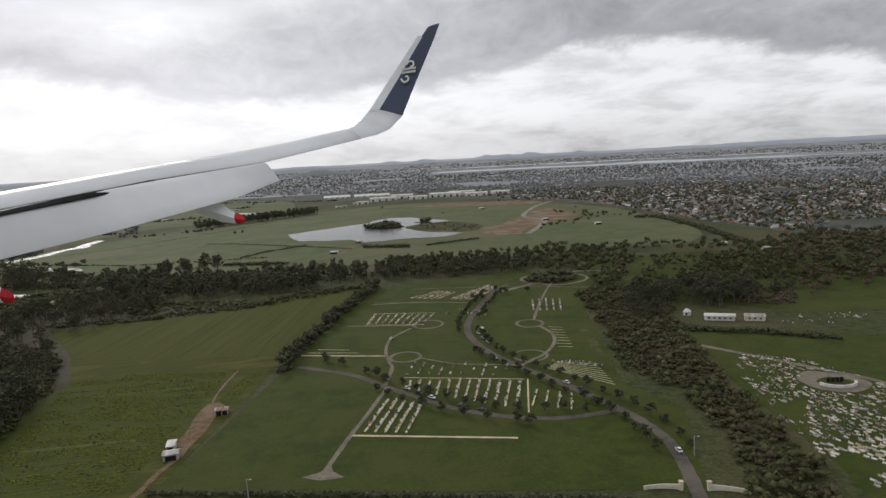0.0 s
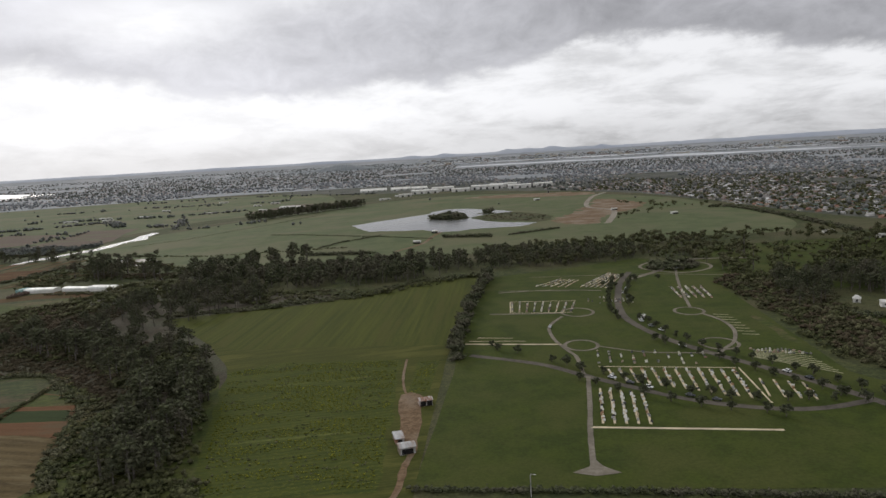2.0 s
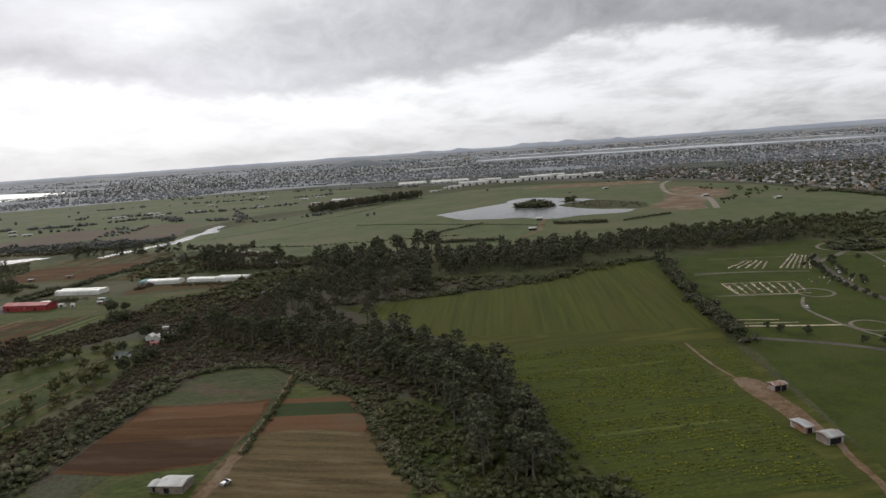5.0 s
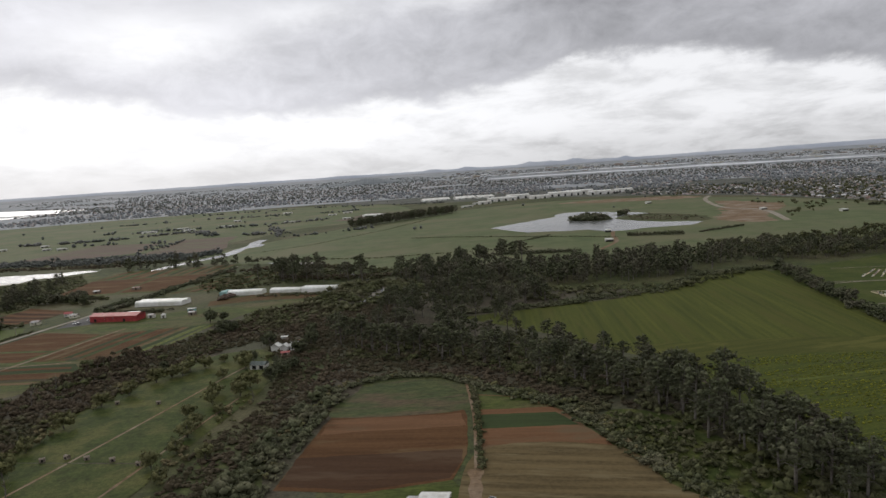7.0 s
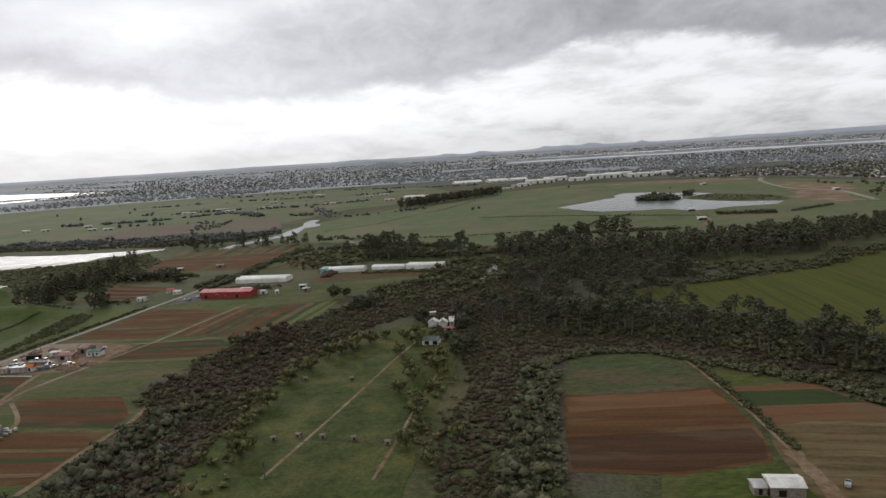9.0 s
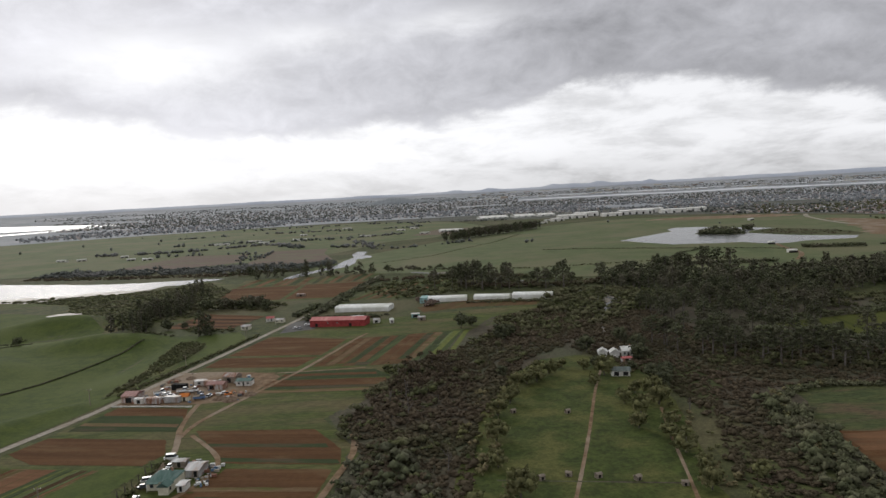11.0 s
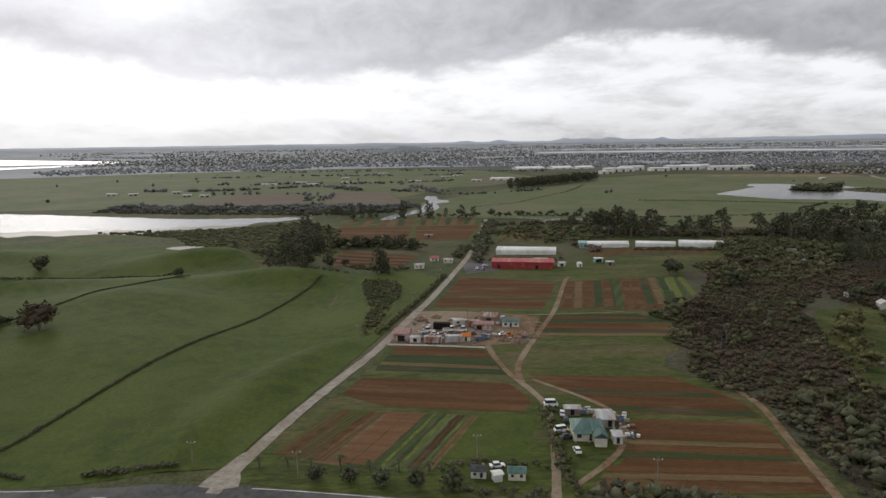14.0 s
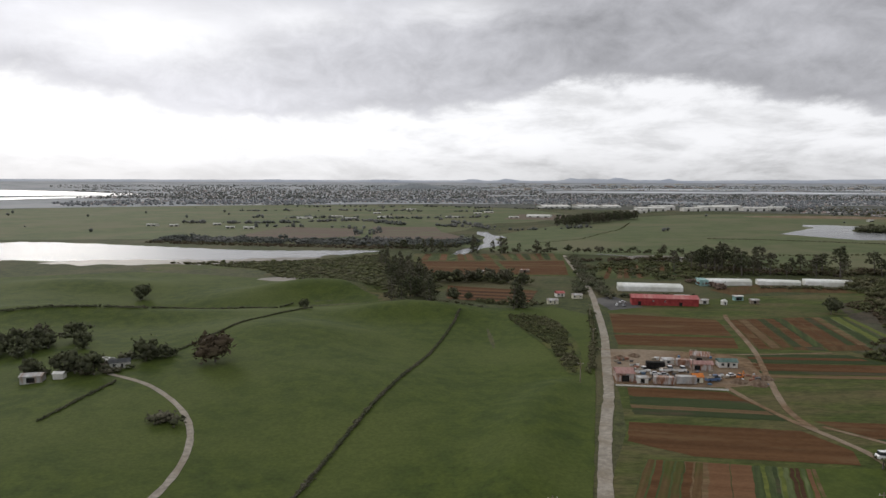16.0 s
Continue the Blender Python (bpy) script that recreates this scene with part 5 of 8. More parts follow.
scrub("river_scrub", [(-900, 900), (-748, 872), (-669, 845), (-567, 832), (-535, 882), (-551, 945), (-565, 912), (-660, 920), (-760, 925), (-900, 960)], 22, 1.5, M_FAR_TREES, "dark shrubs on the far river bank")
scrub("river_scrub", [(-900, 880), (-780, 845), (-640, 815), (-560, 830), (-560, 850), (-650, 840), (-790, 870), (-900, 905)], 12, .9, M_LEAF_BROWN, "brown reeds along the far river bank", TUSSOCKS)
belt = scatter([(-424, 330), (-404, 325), (-398, 360), (-412, 400), (-424, 380)], 26, RNG, False)
wood("scrub_wood", LOW_TREES, belt, RNG.uniform(.55, 1.0, len(belt)), RNG, M_LEAF_BROWN, "brown bare-stemmed small trees in the scrub")
scrub("island_scrub", [(-106, 905), (-97, 928), (-80, 940), (-64, 922), (-60, 898), (-72, 880), (-90, 884)], 10, 2.2, M_LEAF_DARK, "dark scrub covering the island", soft=True)
scrub("island_scrub", [(-42, 950), (-35, 958), (-23, 956), (-28, 947)], 10, 2.4, M_LEAF_DARK, "dark scrub on the islet", soft=True)
scrub("willow_scrub", [(-352, 372), (-334, 360), (-331, 320), (-338, 290), (-345, 230), (-336, 225), (-330, 290), (-331, 340)], 20, 0.8, M_LEAF_PALE, "pale leafless willows along the stream")
scrub("willow_scrub", [(-394, 290), (-386, 226), (-398, 224), (-402, 290), (-392, 335), (-378, 345), (-384, 330)], 26, 0.9, M_LEAF_PALE, "pale olive shrubs at the grazing strip")


def hedge(points, size, gap, label, mat=None, jitter=0.3, name="hedge", soft=False):
    p = along(points, gap, jitter, soft, RNG)
    return thicket(name, BUSHES, p, RNG.uniform(0.75, 1.2, len(p)) * size, RNG, mat or M_LEAF, label, "hedge")


hedge([(-89, 184), (-35, 177), (0, 172), (46, 166)], 0.75, 1.0, "clipped dark hedge along the cemetery lawn", M_LEAF_DARK)
p = along([(-77, 292), (-74, 335), (-69, 380), (-62, 425), (-52, 485)], 0.9, 1.5, True, RNG)
thicket("hedgerow", [t[1] for t in LOW_TREES] + BUSHES, p, RNG.uniform(0.85, 1.45, len(p)), RNG, M_LEAF_DARK, "tall dark hedgerow between field and cemetery", "hedge")
hedge([(106, 330), (140, 316), (172, 299)], 1.3, 1.6, "dark hedge behind the old graves", M_LEAF_DARK, 0.8)
hedge([(-614, 262), (-597, 335), (-584, 400), (-572, 463)], 0.36, 0.45, "low dark hedge dividing paddocks", M_LEAF_DARK, 0.12)
hedge([(-684, 304), (-680, 338)], 0.36, 0.45, "low dark hedge by the farm", M_LEAF_DARK, 0.15)
hedge([(-677, 372), (-668, 405), (-647, 484)], 0.36, 0.45, "low dark hedge across the paddock", M_LEAF_DARK, 0.15)
hedge([(-800, 440), (-715, 452), (-690, 470), (-660, 500)], 0.55, 0.7, "rough hedge along the hill", M_LEAF_DARK, 0.5)
hedge([(-534, 352), (-530, 366), (-520, 407), (-509, 462)], 0.7, 1.3, "low roadside hedge", M_LEAF, 0.5)
hedge([(-250, 312), (-248.5, 270), (-249.5, 230)], 0.6, .8, "weedy strip beside the track", M_LEAF, 0.4)
hedge([(-299, 306), (-288, 316), (-275, 319), (-262, 315), (-250, 304)], .8, .7, "thick olive hedge round the garden plots", M_LEAF_OLIVE, 1.0)
hedge([(-308, 220), (-309, 268), (-300, 310), (-276, 322), (-250, 308)], .75, 2.6, "pale-topped shrubs along the plots", M_LEAF_PALE, 1.4)
hedge([(-250, 302), (-236, 288), (-220, 272), (-212, 246), (-204, 220), (-194, 200)], .8, .55, "olive hedge along the stubble plot", M_LEAF_OLIVE, 1.5)
hedge([(-250, 304), (-232, 288), (-216, 268), (-208, 240), (-200, 215)], .8, 3.0, "pale shrubs along the stubble plot", M_LEAF_PALE, 1.6)
hedge([(-212, 648), (-180, 638), (-150, 626)], 1.6, 1.4, "tall dark shelter hedge by the lake", M_LEAF_DARK, 0.5)
hedge([(-210, 691), (-193, 721), (-154, 751)], 0.9, 1.8, "low dark hedge below the lake", M_LEAF_DARK, 0.5)
hedge([(-300, 850), (-254, 820), (-185, 764), (-97, 700)], 0.6, 2.0, "thin dark hedge along the lake meadow", M_LEAF_DARK, 0.5)
hedge([(-22, 700), (5, 716), (33, 734)], 1.0, 1.5, "dark hedge beside the lake paddock", M_LEAF_DARK, 0.4)
hedge([(-87, 706), (-62, 700), (-40, 693)], 1.7, 1.4, "short dark shelter hedge by the lake", M_LEAF_DARK, 0.5)
hedge([(238, 874), (265, 866), (271, 725), (264, 600)], 1.7, 1.4, "dark tree row beside the paddock", M_LEAF_DARK, 2.0)
hedge([(-480, 860), (-420, 900), (-340, 1040), (-290, 1180)], 0.5, 3.0, "thin hedge across the meadow", M_LEAF, 0.8)
hedge([(-440, 760), (-330, 700), (-250, 690), (-180, 680)], 0.7, 2.5, "thin hedge across the meadow", M_LEAF, 0.8)
hedge([(-512, 249), (-498, 251), (-490, 249)], .6, 1.6, "dark garden shrubs behind the small houses", M_LEAF_DARK, .8)
hedge([(-512, 240), (-492, 237)], .6, 1.6, "dark shrubs by the roadside", M_LEAF_DARK, .8)
hedge([(-486, 236), (-485, 282)], 0.8, 2.2, "dark shrubs beside the driveway", M_LEAF, 0.5)
hedge([(-482, 234), (-466, 232), (-440, 226)], 1.6, 2.0, "thick dark shrubs beside the road", M_LEAF_DARK, 1.2)
hedge([(-587, 252.5), (-566, 251.5)], .55, .7, "clipped low hedge beside the sealed road", M_LEAF_DARK, .15)
hedge([(-640, 262), (-624, 260.5), (-611, 257), (-600, 253)], .5, .7, "low hedge above the road bend", M_LEAF_DARK, .2)
hedge([(-480, 512), (-440, 506)], 0.8, 2.0, "dark hedge behind the red shed", M_LEAF_DARK, 0.4)
hedge([(-492, 500), (-486, 540), (-478, 600)], 1.6, 3.0, "dark trees beside the lane", M_LEAF_DARK, 1.5)
hedge([(-600, 590), (-560, 585), (-525, 560)], 1.3, 3.0, "shrubs between garden fields", M_LEAF, 2.0)

hedge([(-573, 588), (-556, 590), (-535, 588), (-522, 578)], 1.3, 1.4, "dark green hedge between the brown gardens", M_LEAF, 1.6)
hedge([(-489, 522), (-488, 560), (-482, 610), (-474, 660), (-466, 720)], 1.35, 1.5, "dark trees and bushes along the lane", M_LEAF_DARK, 2.2)
hedge([(-502, 520), (-499, 540), (-494, 560)], 1.4, 1.2, "dark shrubs at the lane bend", M_LEAF_DARK, 1.6)
hedge([(-484, 506), (-466, 504), (-446, 500)], 1.0, 1.0, "dark hedge behind the red shed", M_LEAF_DARK, .6)
hedge([(-424, 560), (-416, 545), (-418, 530)], 1.4, 1.0, "bare brown bushes between the greenhouses", M_LEAF_RUST, 1.8)
hedge([(-392, 536), (-372, 533), (-350, 528), (-336, 524)], .9, .9, "nursery plants before the tunnel houses", M_LEAF_OLIVE, 1.6)
hedge([(-470, 690), (-420, 690), (-380, 676), (-340, 650)], 1.4, 1.6, "mixed hedge along the creek fields", M_LEAF_BROWN, 4.0)
hedge([(-400, 622), (-370, 606), (-340, 592), (-300, 588), (-262, 592)], 1.5, .8, "brown and olive understorey below the tall pines", M_LEAF_BROWN, 4.5)
hedge([(-560, 500), (-552, 492), (-540, 488), (-530, 484)], 1.1, 1.1, "garden shrubs beside the cottages", M_LEAF, 2.0)
hedge([(-560, 474), (-574, 480), (-584, 486)], .7, 1.2, "rushes at the head of the paddock", M_LEAF_OLIVE, 1.2)
p = along([(-748, 370), (-735, 384), (-720, 398)], 1.6, 2.2, True, RNG)
thicket("shelter_belt", [t[1] for t in LOW_TREES], p, RNG.uniform(1.0, 1.5, len(p)), RNG, M_LEAF_DARK, "dark shelter belt behind the farm", "trees")
hedge([(-714, 346), (-702, 350), (-690, 346), (-682, 352)], 1.1, 1.4, "garden shrubs round the farmhouse", M_LEAF_DARK, 1.2)
hedge([(-690, 362), (-682, 367), (-674, 369)], 1.2, 1.4, "garden trees beside the farm shed", M_LEAF_DARK, 1.0)

# flowering crop plants in rows
c8, s8 = math.cos(radians(8)), math.sin(radians(8))
rows = np.array([(u * c8 - (v + 0.5 * math.sin(u * 0.13)) * s8, u * s8 + (v + 0.5 * math.sin(u * 0.13)) * c8) for v in np.arange(190, 330, 1.9) for u in np.arange(-160, -40, 1.1)]) + RNG.normal(0, 0.28, (74 * 110, 2))
ok = inside(rows, np.array([(-101, 299), (-150, 306), (-172, 299), (-162, 254), (-153, 216), (-144, 188), (-98, 187), (-99, 250)], float)) | inside(rows, np.array([(-84, 295), (-91, 296), (-93, 258), (-87, 259)], float))
bloom = np.array([noise.noise((x * 0.035, y * 0.16, 2.0)) + 0.5 * noise.noise((x * 0.2, y * 0.4, 4.0)) for x, y in rows])
PLANT = [tufts(RNG, [(0, 0, .35)], [np.array((.62, .55, .45))], 9, .16, .8, True) for _ in range(5)]
for mask, leaf_mat, lab in ((ok & (bloom > -0.04), M_BLOOM, "yellow flowering crop plants in rows"), (ok & (bloom <= -0.04) & (bloom > -0.14), M_LEAF_OLIVE, "green crop plants in rows")):
    thicket("crop_plants", PLANT, rows[mask], RNG.uniform(.5, 1.0, int(mask.sum())), RNG, leaf_mat, lab, "crop", flat=0.75)

# suburbs' trees
def suburb_places(n, a0, a1, r0, r1):
    a, r = np.radians(RNG.uniform(a0, a1, n)), np.sqrt(RNG.uniform(r0 ** 2, r1 ** 2, n))
    return np.c_[MID[0] + r * np.sin(a), MID[1] + r * np.cos(a)]


def built_up(p):
    """Where the suburb stands: beyond the meadows, nearer towards the east."""
    x, y = p[:, 0], p[:, 1]
    edge = np.interp(x, [-2500, -978, -800, -495, -174, 98, 151, 235, 280, 300, 345, 420, 800, 3000], [1800, 1950, 2250, 2130, 2010, 1540, 1330, 1180, 960, 770, 660, 620, 560, 800])
    wob = np.array([noise.noise((a * 0.004, b * 0.004, 1.5)) for a, b in p])
    r, b = np.hypot(x - MID[0], y - MID[1]), np.degrees(np.arctan2(x - MID[0], y - MID[1]))
    wet = ((b > 4) & (b < 42) & (r > 3190) & (r < 3600)) | ((b > 1) & (b < 31) & (r > 3640) & (r < 3760)) | ((b < -29 + 9 * wob) & (r > 2450 + 300 * wob))
    return (y > edge + 150 * wob * np.clip((y - 500) / 700, 0.15, 1)) & (wob > -0.42) & ~wet


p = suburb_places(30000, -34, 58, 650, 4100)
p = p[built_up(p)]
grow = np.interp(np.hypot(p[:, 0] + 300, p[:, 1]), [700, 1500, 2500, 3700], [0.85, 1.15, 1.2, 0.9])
# the largest-grown trees take the foliage colour with more haze painted in
for part_of, leaf_mat, lab in ((grow < 1.16, M_FAR_TREES, "dark trees among the suburban houses"), (grow >= 1.16, M_FAR_TREES_HAZY, "trees of the farther suburbs, paled by painted haze")):
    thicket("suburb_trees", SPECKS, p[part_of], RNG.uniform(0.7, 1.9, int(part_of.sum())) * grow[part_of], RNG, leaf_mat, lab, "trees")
p = suburb_places(60, -45, 30, 900, 2100)
p = p[~built_up(p) & (lie(p[:, 0], p[:, 1]) < 4) & ~((p[:, 0] < -560) & (p[:, 1] < 930))]
thicket("meadow_trees", SPECKS, p, RNG.uniform(0.7, 1.6, len(p)), RNG, M_FAR_TREES, "scattered dark trees over far farmland", "trees")
p = np.r_[along([(-960, 1190), (-820, 1195), (-706, 1255), (-644, 1163), (-593, 1142), (-540, 1120)], 2.6, 6, True, RNG), along([(-840, 1120), (-700, 1100), (-680, 985)], 9, 6, True, RNG), along([(-660, 935), (-664, 1110)], 10, 5, True, RNG), along([(-590, 1290), (-540, 1180), (-510, 1090), (-490, 1050)], 3.5, 6, True, RNG), along([(-900, 1330), (-740, 1330), (-600, 1320), (-480, 1380)], 5, 8, True, RNG), along([(-1000, 1600), (-800, 1650), (-560, 1600), (-420, 1640)], 6, 10, True, RNG), along([(-470, 1050), (-420, 1065), (-370, 1090)], 5, 5, True, RNG), along([(-900, 1850), (-640, 1900), (-420, 1800), (-250, 1700)], 5, 12, True, RNG)]
p = np.r_[p, p + RNG.normal(0, 3, p.shape)]
p = p[(np.array([noise.noise((a * 0.018, b * 0.018, 6.0)) for a, b in p]) > -0.12) & ~((p[:, 0] < -560) & (p[:, 1] < 900))]
thicket("meadow_trees", SPECKS, p, RNG.uniform(0.5, 1.5, len(p)), RNG, M_FAR_TREES, "dark tree rows between far fields", "trees")
p = np.r_[along([(-520, 758), (-480, 752), (-430, 735), (-380, 705)], 4, 5, True, RNG), along([(-640, 800), (-616, 822), (-589, 795), (-562, 812)], 3.5, 7, True, RNG), scatter([(-600, 600), (-545, 592), (-532, 570), (-590, 580)], 26, RNG, False)]
thicket("meadow_trees", [t[1] for t in LOW_TREES], p, RNG.uniform(0.8, 1.7, len(p)), RNG, M_LEAF_DARK, "dark bushes and trees along the creek fields", "trees")

p = suburb_places(9000, 20, 62, 650, 1750)
p = p[built_up(p)]
thicket("suburb_trees", LEAFY, p, RNG.uniform(.55, 1.4, len(p)), RNG, M_LEAF, "dark garden trees between the nearer houses", "trees")

belt = scatter([(138, 372), (166, 366), (176, 396), (150, 408)], 40, RNG, False)
wood("mixed_wood", CYPRESS, belt, RNG.uniform(.75, 1.1, len(belt)), RNG, M_LEAF_DARK, "tall dark trees behind the hall")
belt = scatter([(150, 430), (215, 425), (290, 440), (350, 520), (420, 600), (354, 640), (264, 592), (207, 520), (160, 470)], 85, RNG, False)
wood("mixed_wood", LOW_TREES, belt, RNG.uniform(.8, 1.7, len(belt)), RNG, M_LEAF, "mixed garden trees at the suburb's edge")
belt = scatter([(200, 380), (290, 400), (300, 470), (220, 440)], 120, RNG, False)
wood("bare_wood", LOW_TREES, belt, RNG.uniform(.8, 1.4, len(belt)), RNG, M_LEAF_RUST, "reddish bare winter trees beside the gardens")
scrub("garden_shrubs", [(158, 378), (185, 362), (212, 420), (178, 422)], 9, .7, M_LEAF_RUST, "reddish brown garden beds behind the hall")
p = np.r_[along([(-50, 590), (0, 600), (60, 590), (120, 600), (190, 615), (250, 600)], 3.2, 7, True, RNG), along([(110, 570), (170, 590), (240, 575), (300, 560)], 5, 9, True, RNG), along([(262, 870), (200, 930), (150, 1000)], 7, 9, True, RNG), along([(110, 790), (150, 840), (185, 900)], 8, 8, True, RNG)]
thicket("meadow_trees", [t[1] for t in LOW_TREES], p, RNG.uniform(0.7, 1.5, len(p)), RNG, M_LEAF, "dark trees and shrubs below the lake meadow", "trees")

belt = scatter([(-50, 600), (9, 610), (61, 630), (111, 645), (146, 580), (141, 517), (104, 514), (60, 522), (38, 508), (7, 507), (-40, 512)], 62, RNG, False)
wood("mixed_wood", LOW_TREES, belt, RNG.uniform(.8, 1.5, len(belt)), RNG, M_LEAF, "dense dark mixed wood behind the cemetery")
belt = scatter([(230, 490), (300, 480), (400, 560), (360, 635), (270, 590)], 240, RNG, False)
wood("bare_wood", LOW_TREES, belt, RNG.uniform(1.0, 1.7, len(belt)), RNG, M_LEAF_RUST, "bare brown trees at the suburb's edge")

# trees that stand alone
AVENUE = [tree_thing(round_tree(RNG, 3.7, 3.7, 14, 14, 0.22, 0.1), M_LEAF_DARK, "small round dark-green tree beside the cemetery road", group="cemetery road trees") for _ in range(4)]
left, right = [], []
for line, side in (([(64, 193), (62, 213), (54, 234), (42, 258), (28, 282), (15, 310)], 1), ([(64, 193), (62, 213), (54, 234), (42, 258), (28, 282), (15, 310), (8, 343)], -1), ([(8, 343), (10, 373), (18, 408), (27, 440)], 1), ([(10, 373), (18, 408), (27, 440)], -1), ([(-43, 283), (-14, 251), (12, 230), (40, 224), (55, 228)], 1), ([(-28, 266), (-2, 239), (27, 224)], -1)):
    p = rounded(line, 1.0)
    d = np.gradient(p, axis=0)
    d /= np.linalg.norm(d, axis=1)[:, None]
    off = p + np.c_[-d[:, 1], d[:, 0]] * side * 5.2
    left.append(off[4::8] + RNG.normal(0, 0.5, off[4::8].shape))
spots = np.concatenate(left)
spots = np.r_[spots, [(-58, 305), (-50, 300), (-60, 312), (20, 425), (30, 450), (36, 440), (14, 430), (50, 440)]]
plant_row(AVENUE, spots, RNG.uniform(0.9, 1.3, len(spots)), RNG)
ridge_wood = np.r_[scatter([(-298, 350), (-257, 338), (-226, 302), (-204, 280), (-176, 292), (-198, 336), (-224, 376), (-250, 404), (-290, 410)], 100, RNG, False), scatter([(-196, 276), (-188, 255), (-181, 230), (-174, 196), (-160, 192), (-160, 222), (-168, 262), (-178, 290)], 80, RNG, False)]
wood("macrocarpa_wood", CYPRESS, ridge_wood, RNG.uniform(.62, 1.0, len(ridge_wood)), RNG, M_LEAF_DARK, "dark stand of macrocarpas on the slope")
BIG = [tree_thing(a, M_LEAF_DARK, "tall dark macrocarpa with bare grey limbs above the valley", group="old macrocarpas") for a in CYPRESS]
line = np.r_[along([(-312, 400), (-296, 362), (-262, 342), (-236, 326)], 7.0, 3.0, True, RNG), along([(-226, 306), (-204, 282), (-192, 262), (-184, 240), (-176, 206)], 5.5, 2.5, True, RNG), along([(-185, 285), (-173, 250), (-166, 214)], 7, 2.5, True, RNG), [(-168, 197), (-163, 203), (-172, 204), (-165, 210)]]
plant_row(BIG, line, RNG.uniform(0.95, 1.3, len(line)), RNG)
ROUND = [tree_thing(round_tree(RNG, 6, 6.8, 20, 20, 0.32, 0.04), M_LEAF_DARK, "broad dark round-headed tree") for _ in range(3)]
spots = np.array([(-327, 367), (-346, 358), (-324, 380), (-345, 384), (-84, 905), (-90, 915), (-76, 912), (-82, 922), (-34, 952), (-398, 452), (-392, 458), (-712, 382), (-649, 474), (-750, 520), (-730, 372), (-726, 384), (-720, 394), (-735, 380), (-733, 388), (-738, 372), (-728, 378), (-742, 382), (-697, 347), (-690, 345), (-681, 362), (-683, 368), (-676, 366), (-702, 350), (-710, 346), (-556, 585), (-530, 560), (-545, 575), (-334, 352), (-330, 340), (-574, 500), (-566, 505), (-327, 398), (170, 400), (190, 395), (205, 410), (60, 540), (150, 420), (130, 415), (116, 398)])
plant_row(ROUND, spots, RNG.uniform(0.8, 1.5, len(spots)), RNG)
ROAD = [tree_thing(round_tree(RNG, 4.2, 4.8, 22, 18, 0.22, 0.05), M_LEAF_DARK, "small clipped dark tree by the sealed road", group="roadside trees") for _ in range(2)]
spots = np.array([(-536, 243.5), (-529.5, 243), (-523, 242), (-516, 241), (-509.5, 239.5)])
plant_row(ROAD, spots, RNG.uniform(0.9, 1.1, len(spots)), RNG)
OLD = [tree_thing(round_tree(RNG, 6.5, 8.0, 30, 24, 0.3, 0.08), M_LEAF_DARK, "large spreading dark tree on the hill paddock")]
plant_row(OLD, np.array([(-751, 525)]), np.array([1.5]), RNG)
DOME = [tree_thing(round_tree(RNG, 7.0, 7.5, 30, 24, 0.3, 0.06), M_LEAF_DARK, "broad dark evergreen beside the valley scrub")]
plant_row(DOME, np.array([(-379, 419), (-375, 423), (-330, 326), (-327, 334), (-324, 342), (-384, 352)]), np.array([1.35, 1.0, 1.0, 1.1, 0.9, 0.7]), RNG)
BROWN = [tree_thing(round_tree(RNG, 6.0, 8.5, 26, 26, 0.34, 0.02), M_LEAF_BROWN, "big round brown leafless willow in the paddock")]
plant_row(BROWN, np.array([(-657, 360)]), np.array([1.75]), RNG)
hedge([(-655, 304), (-651, 307)], 1.5, .9, "dark bush beside the farm drive", M_LEAF_DARK, 1.0, "bush_clump")
PALE = [tree_thing(round_tree(RNG, 5.0, 6.0, 16, 22, 0.28, 0.05), M_LEAF_PALE, "pale olive willow coming into leaf") for _ in range(3)]
spots = np.array([(-345, 300), (-352, 334), (-342, 268), (-349, 288), (-336, 318), (-360, 360), (-366, 352), (-388, 246), (-392, 264), (-384, 318), (-376, 340), (-330, 250), (-337, 235), (-344, 245), (-341, 256), (-343, 278), (-339, 290), (-337, 308), (-341, 322), (-346, 346), (-352, 356), (-371, 348), (-380, 334), (-389, 306), (-391, 284), (-372, 342), (-347, 312)])
plant_row(PALE, spots, RNG.uniform(0.85, 1.6, len(spots)), RNG)

# ---- building kit ----
def solid(name, verts, faces, mat, parent=None, label=""):
    me = bpy.data.meshes.new(name)
    me.from_pydata([tuple(map(float, v)) for v in verts], [], [tuple(f) for f in faces])
    me.materials.append(mat)
    ob = new(name, me)
    ob.parent = parent
    return tagged(ob, label)


BOX_F = ((0, 3, 2, 1), (4, 5, 6, 7), (0, 1, 5, 4), (1, 2, 6, 5), (2, 3, 7, 6), (3, 0, 4, 7))


def box_v(x0, x1, y0, y1, z0, z1):
    return [(x0, y0, z0), (x1, y0, z0), (x1, y1, z0), (x0, y1, z0), (x0, y0, z1), (x1, y0, z1), (x1, y1, z1), (x0, y1, z1)]


def box(name, x0, x1, y0, y1, z0, z1, mat, parent=None, label=""):
    return solid(name, box_v(x0, x1, y0, y1, z0, z1), BOX_F, mat, parent, label)


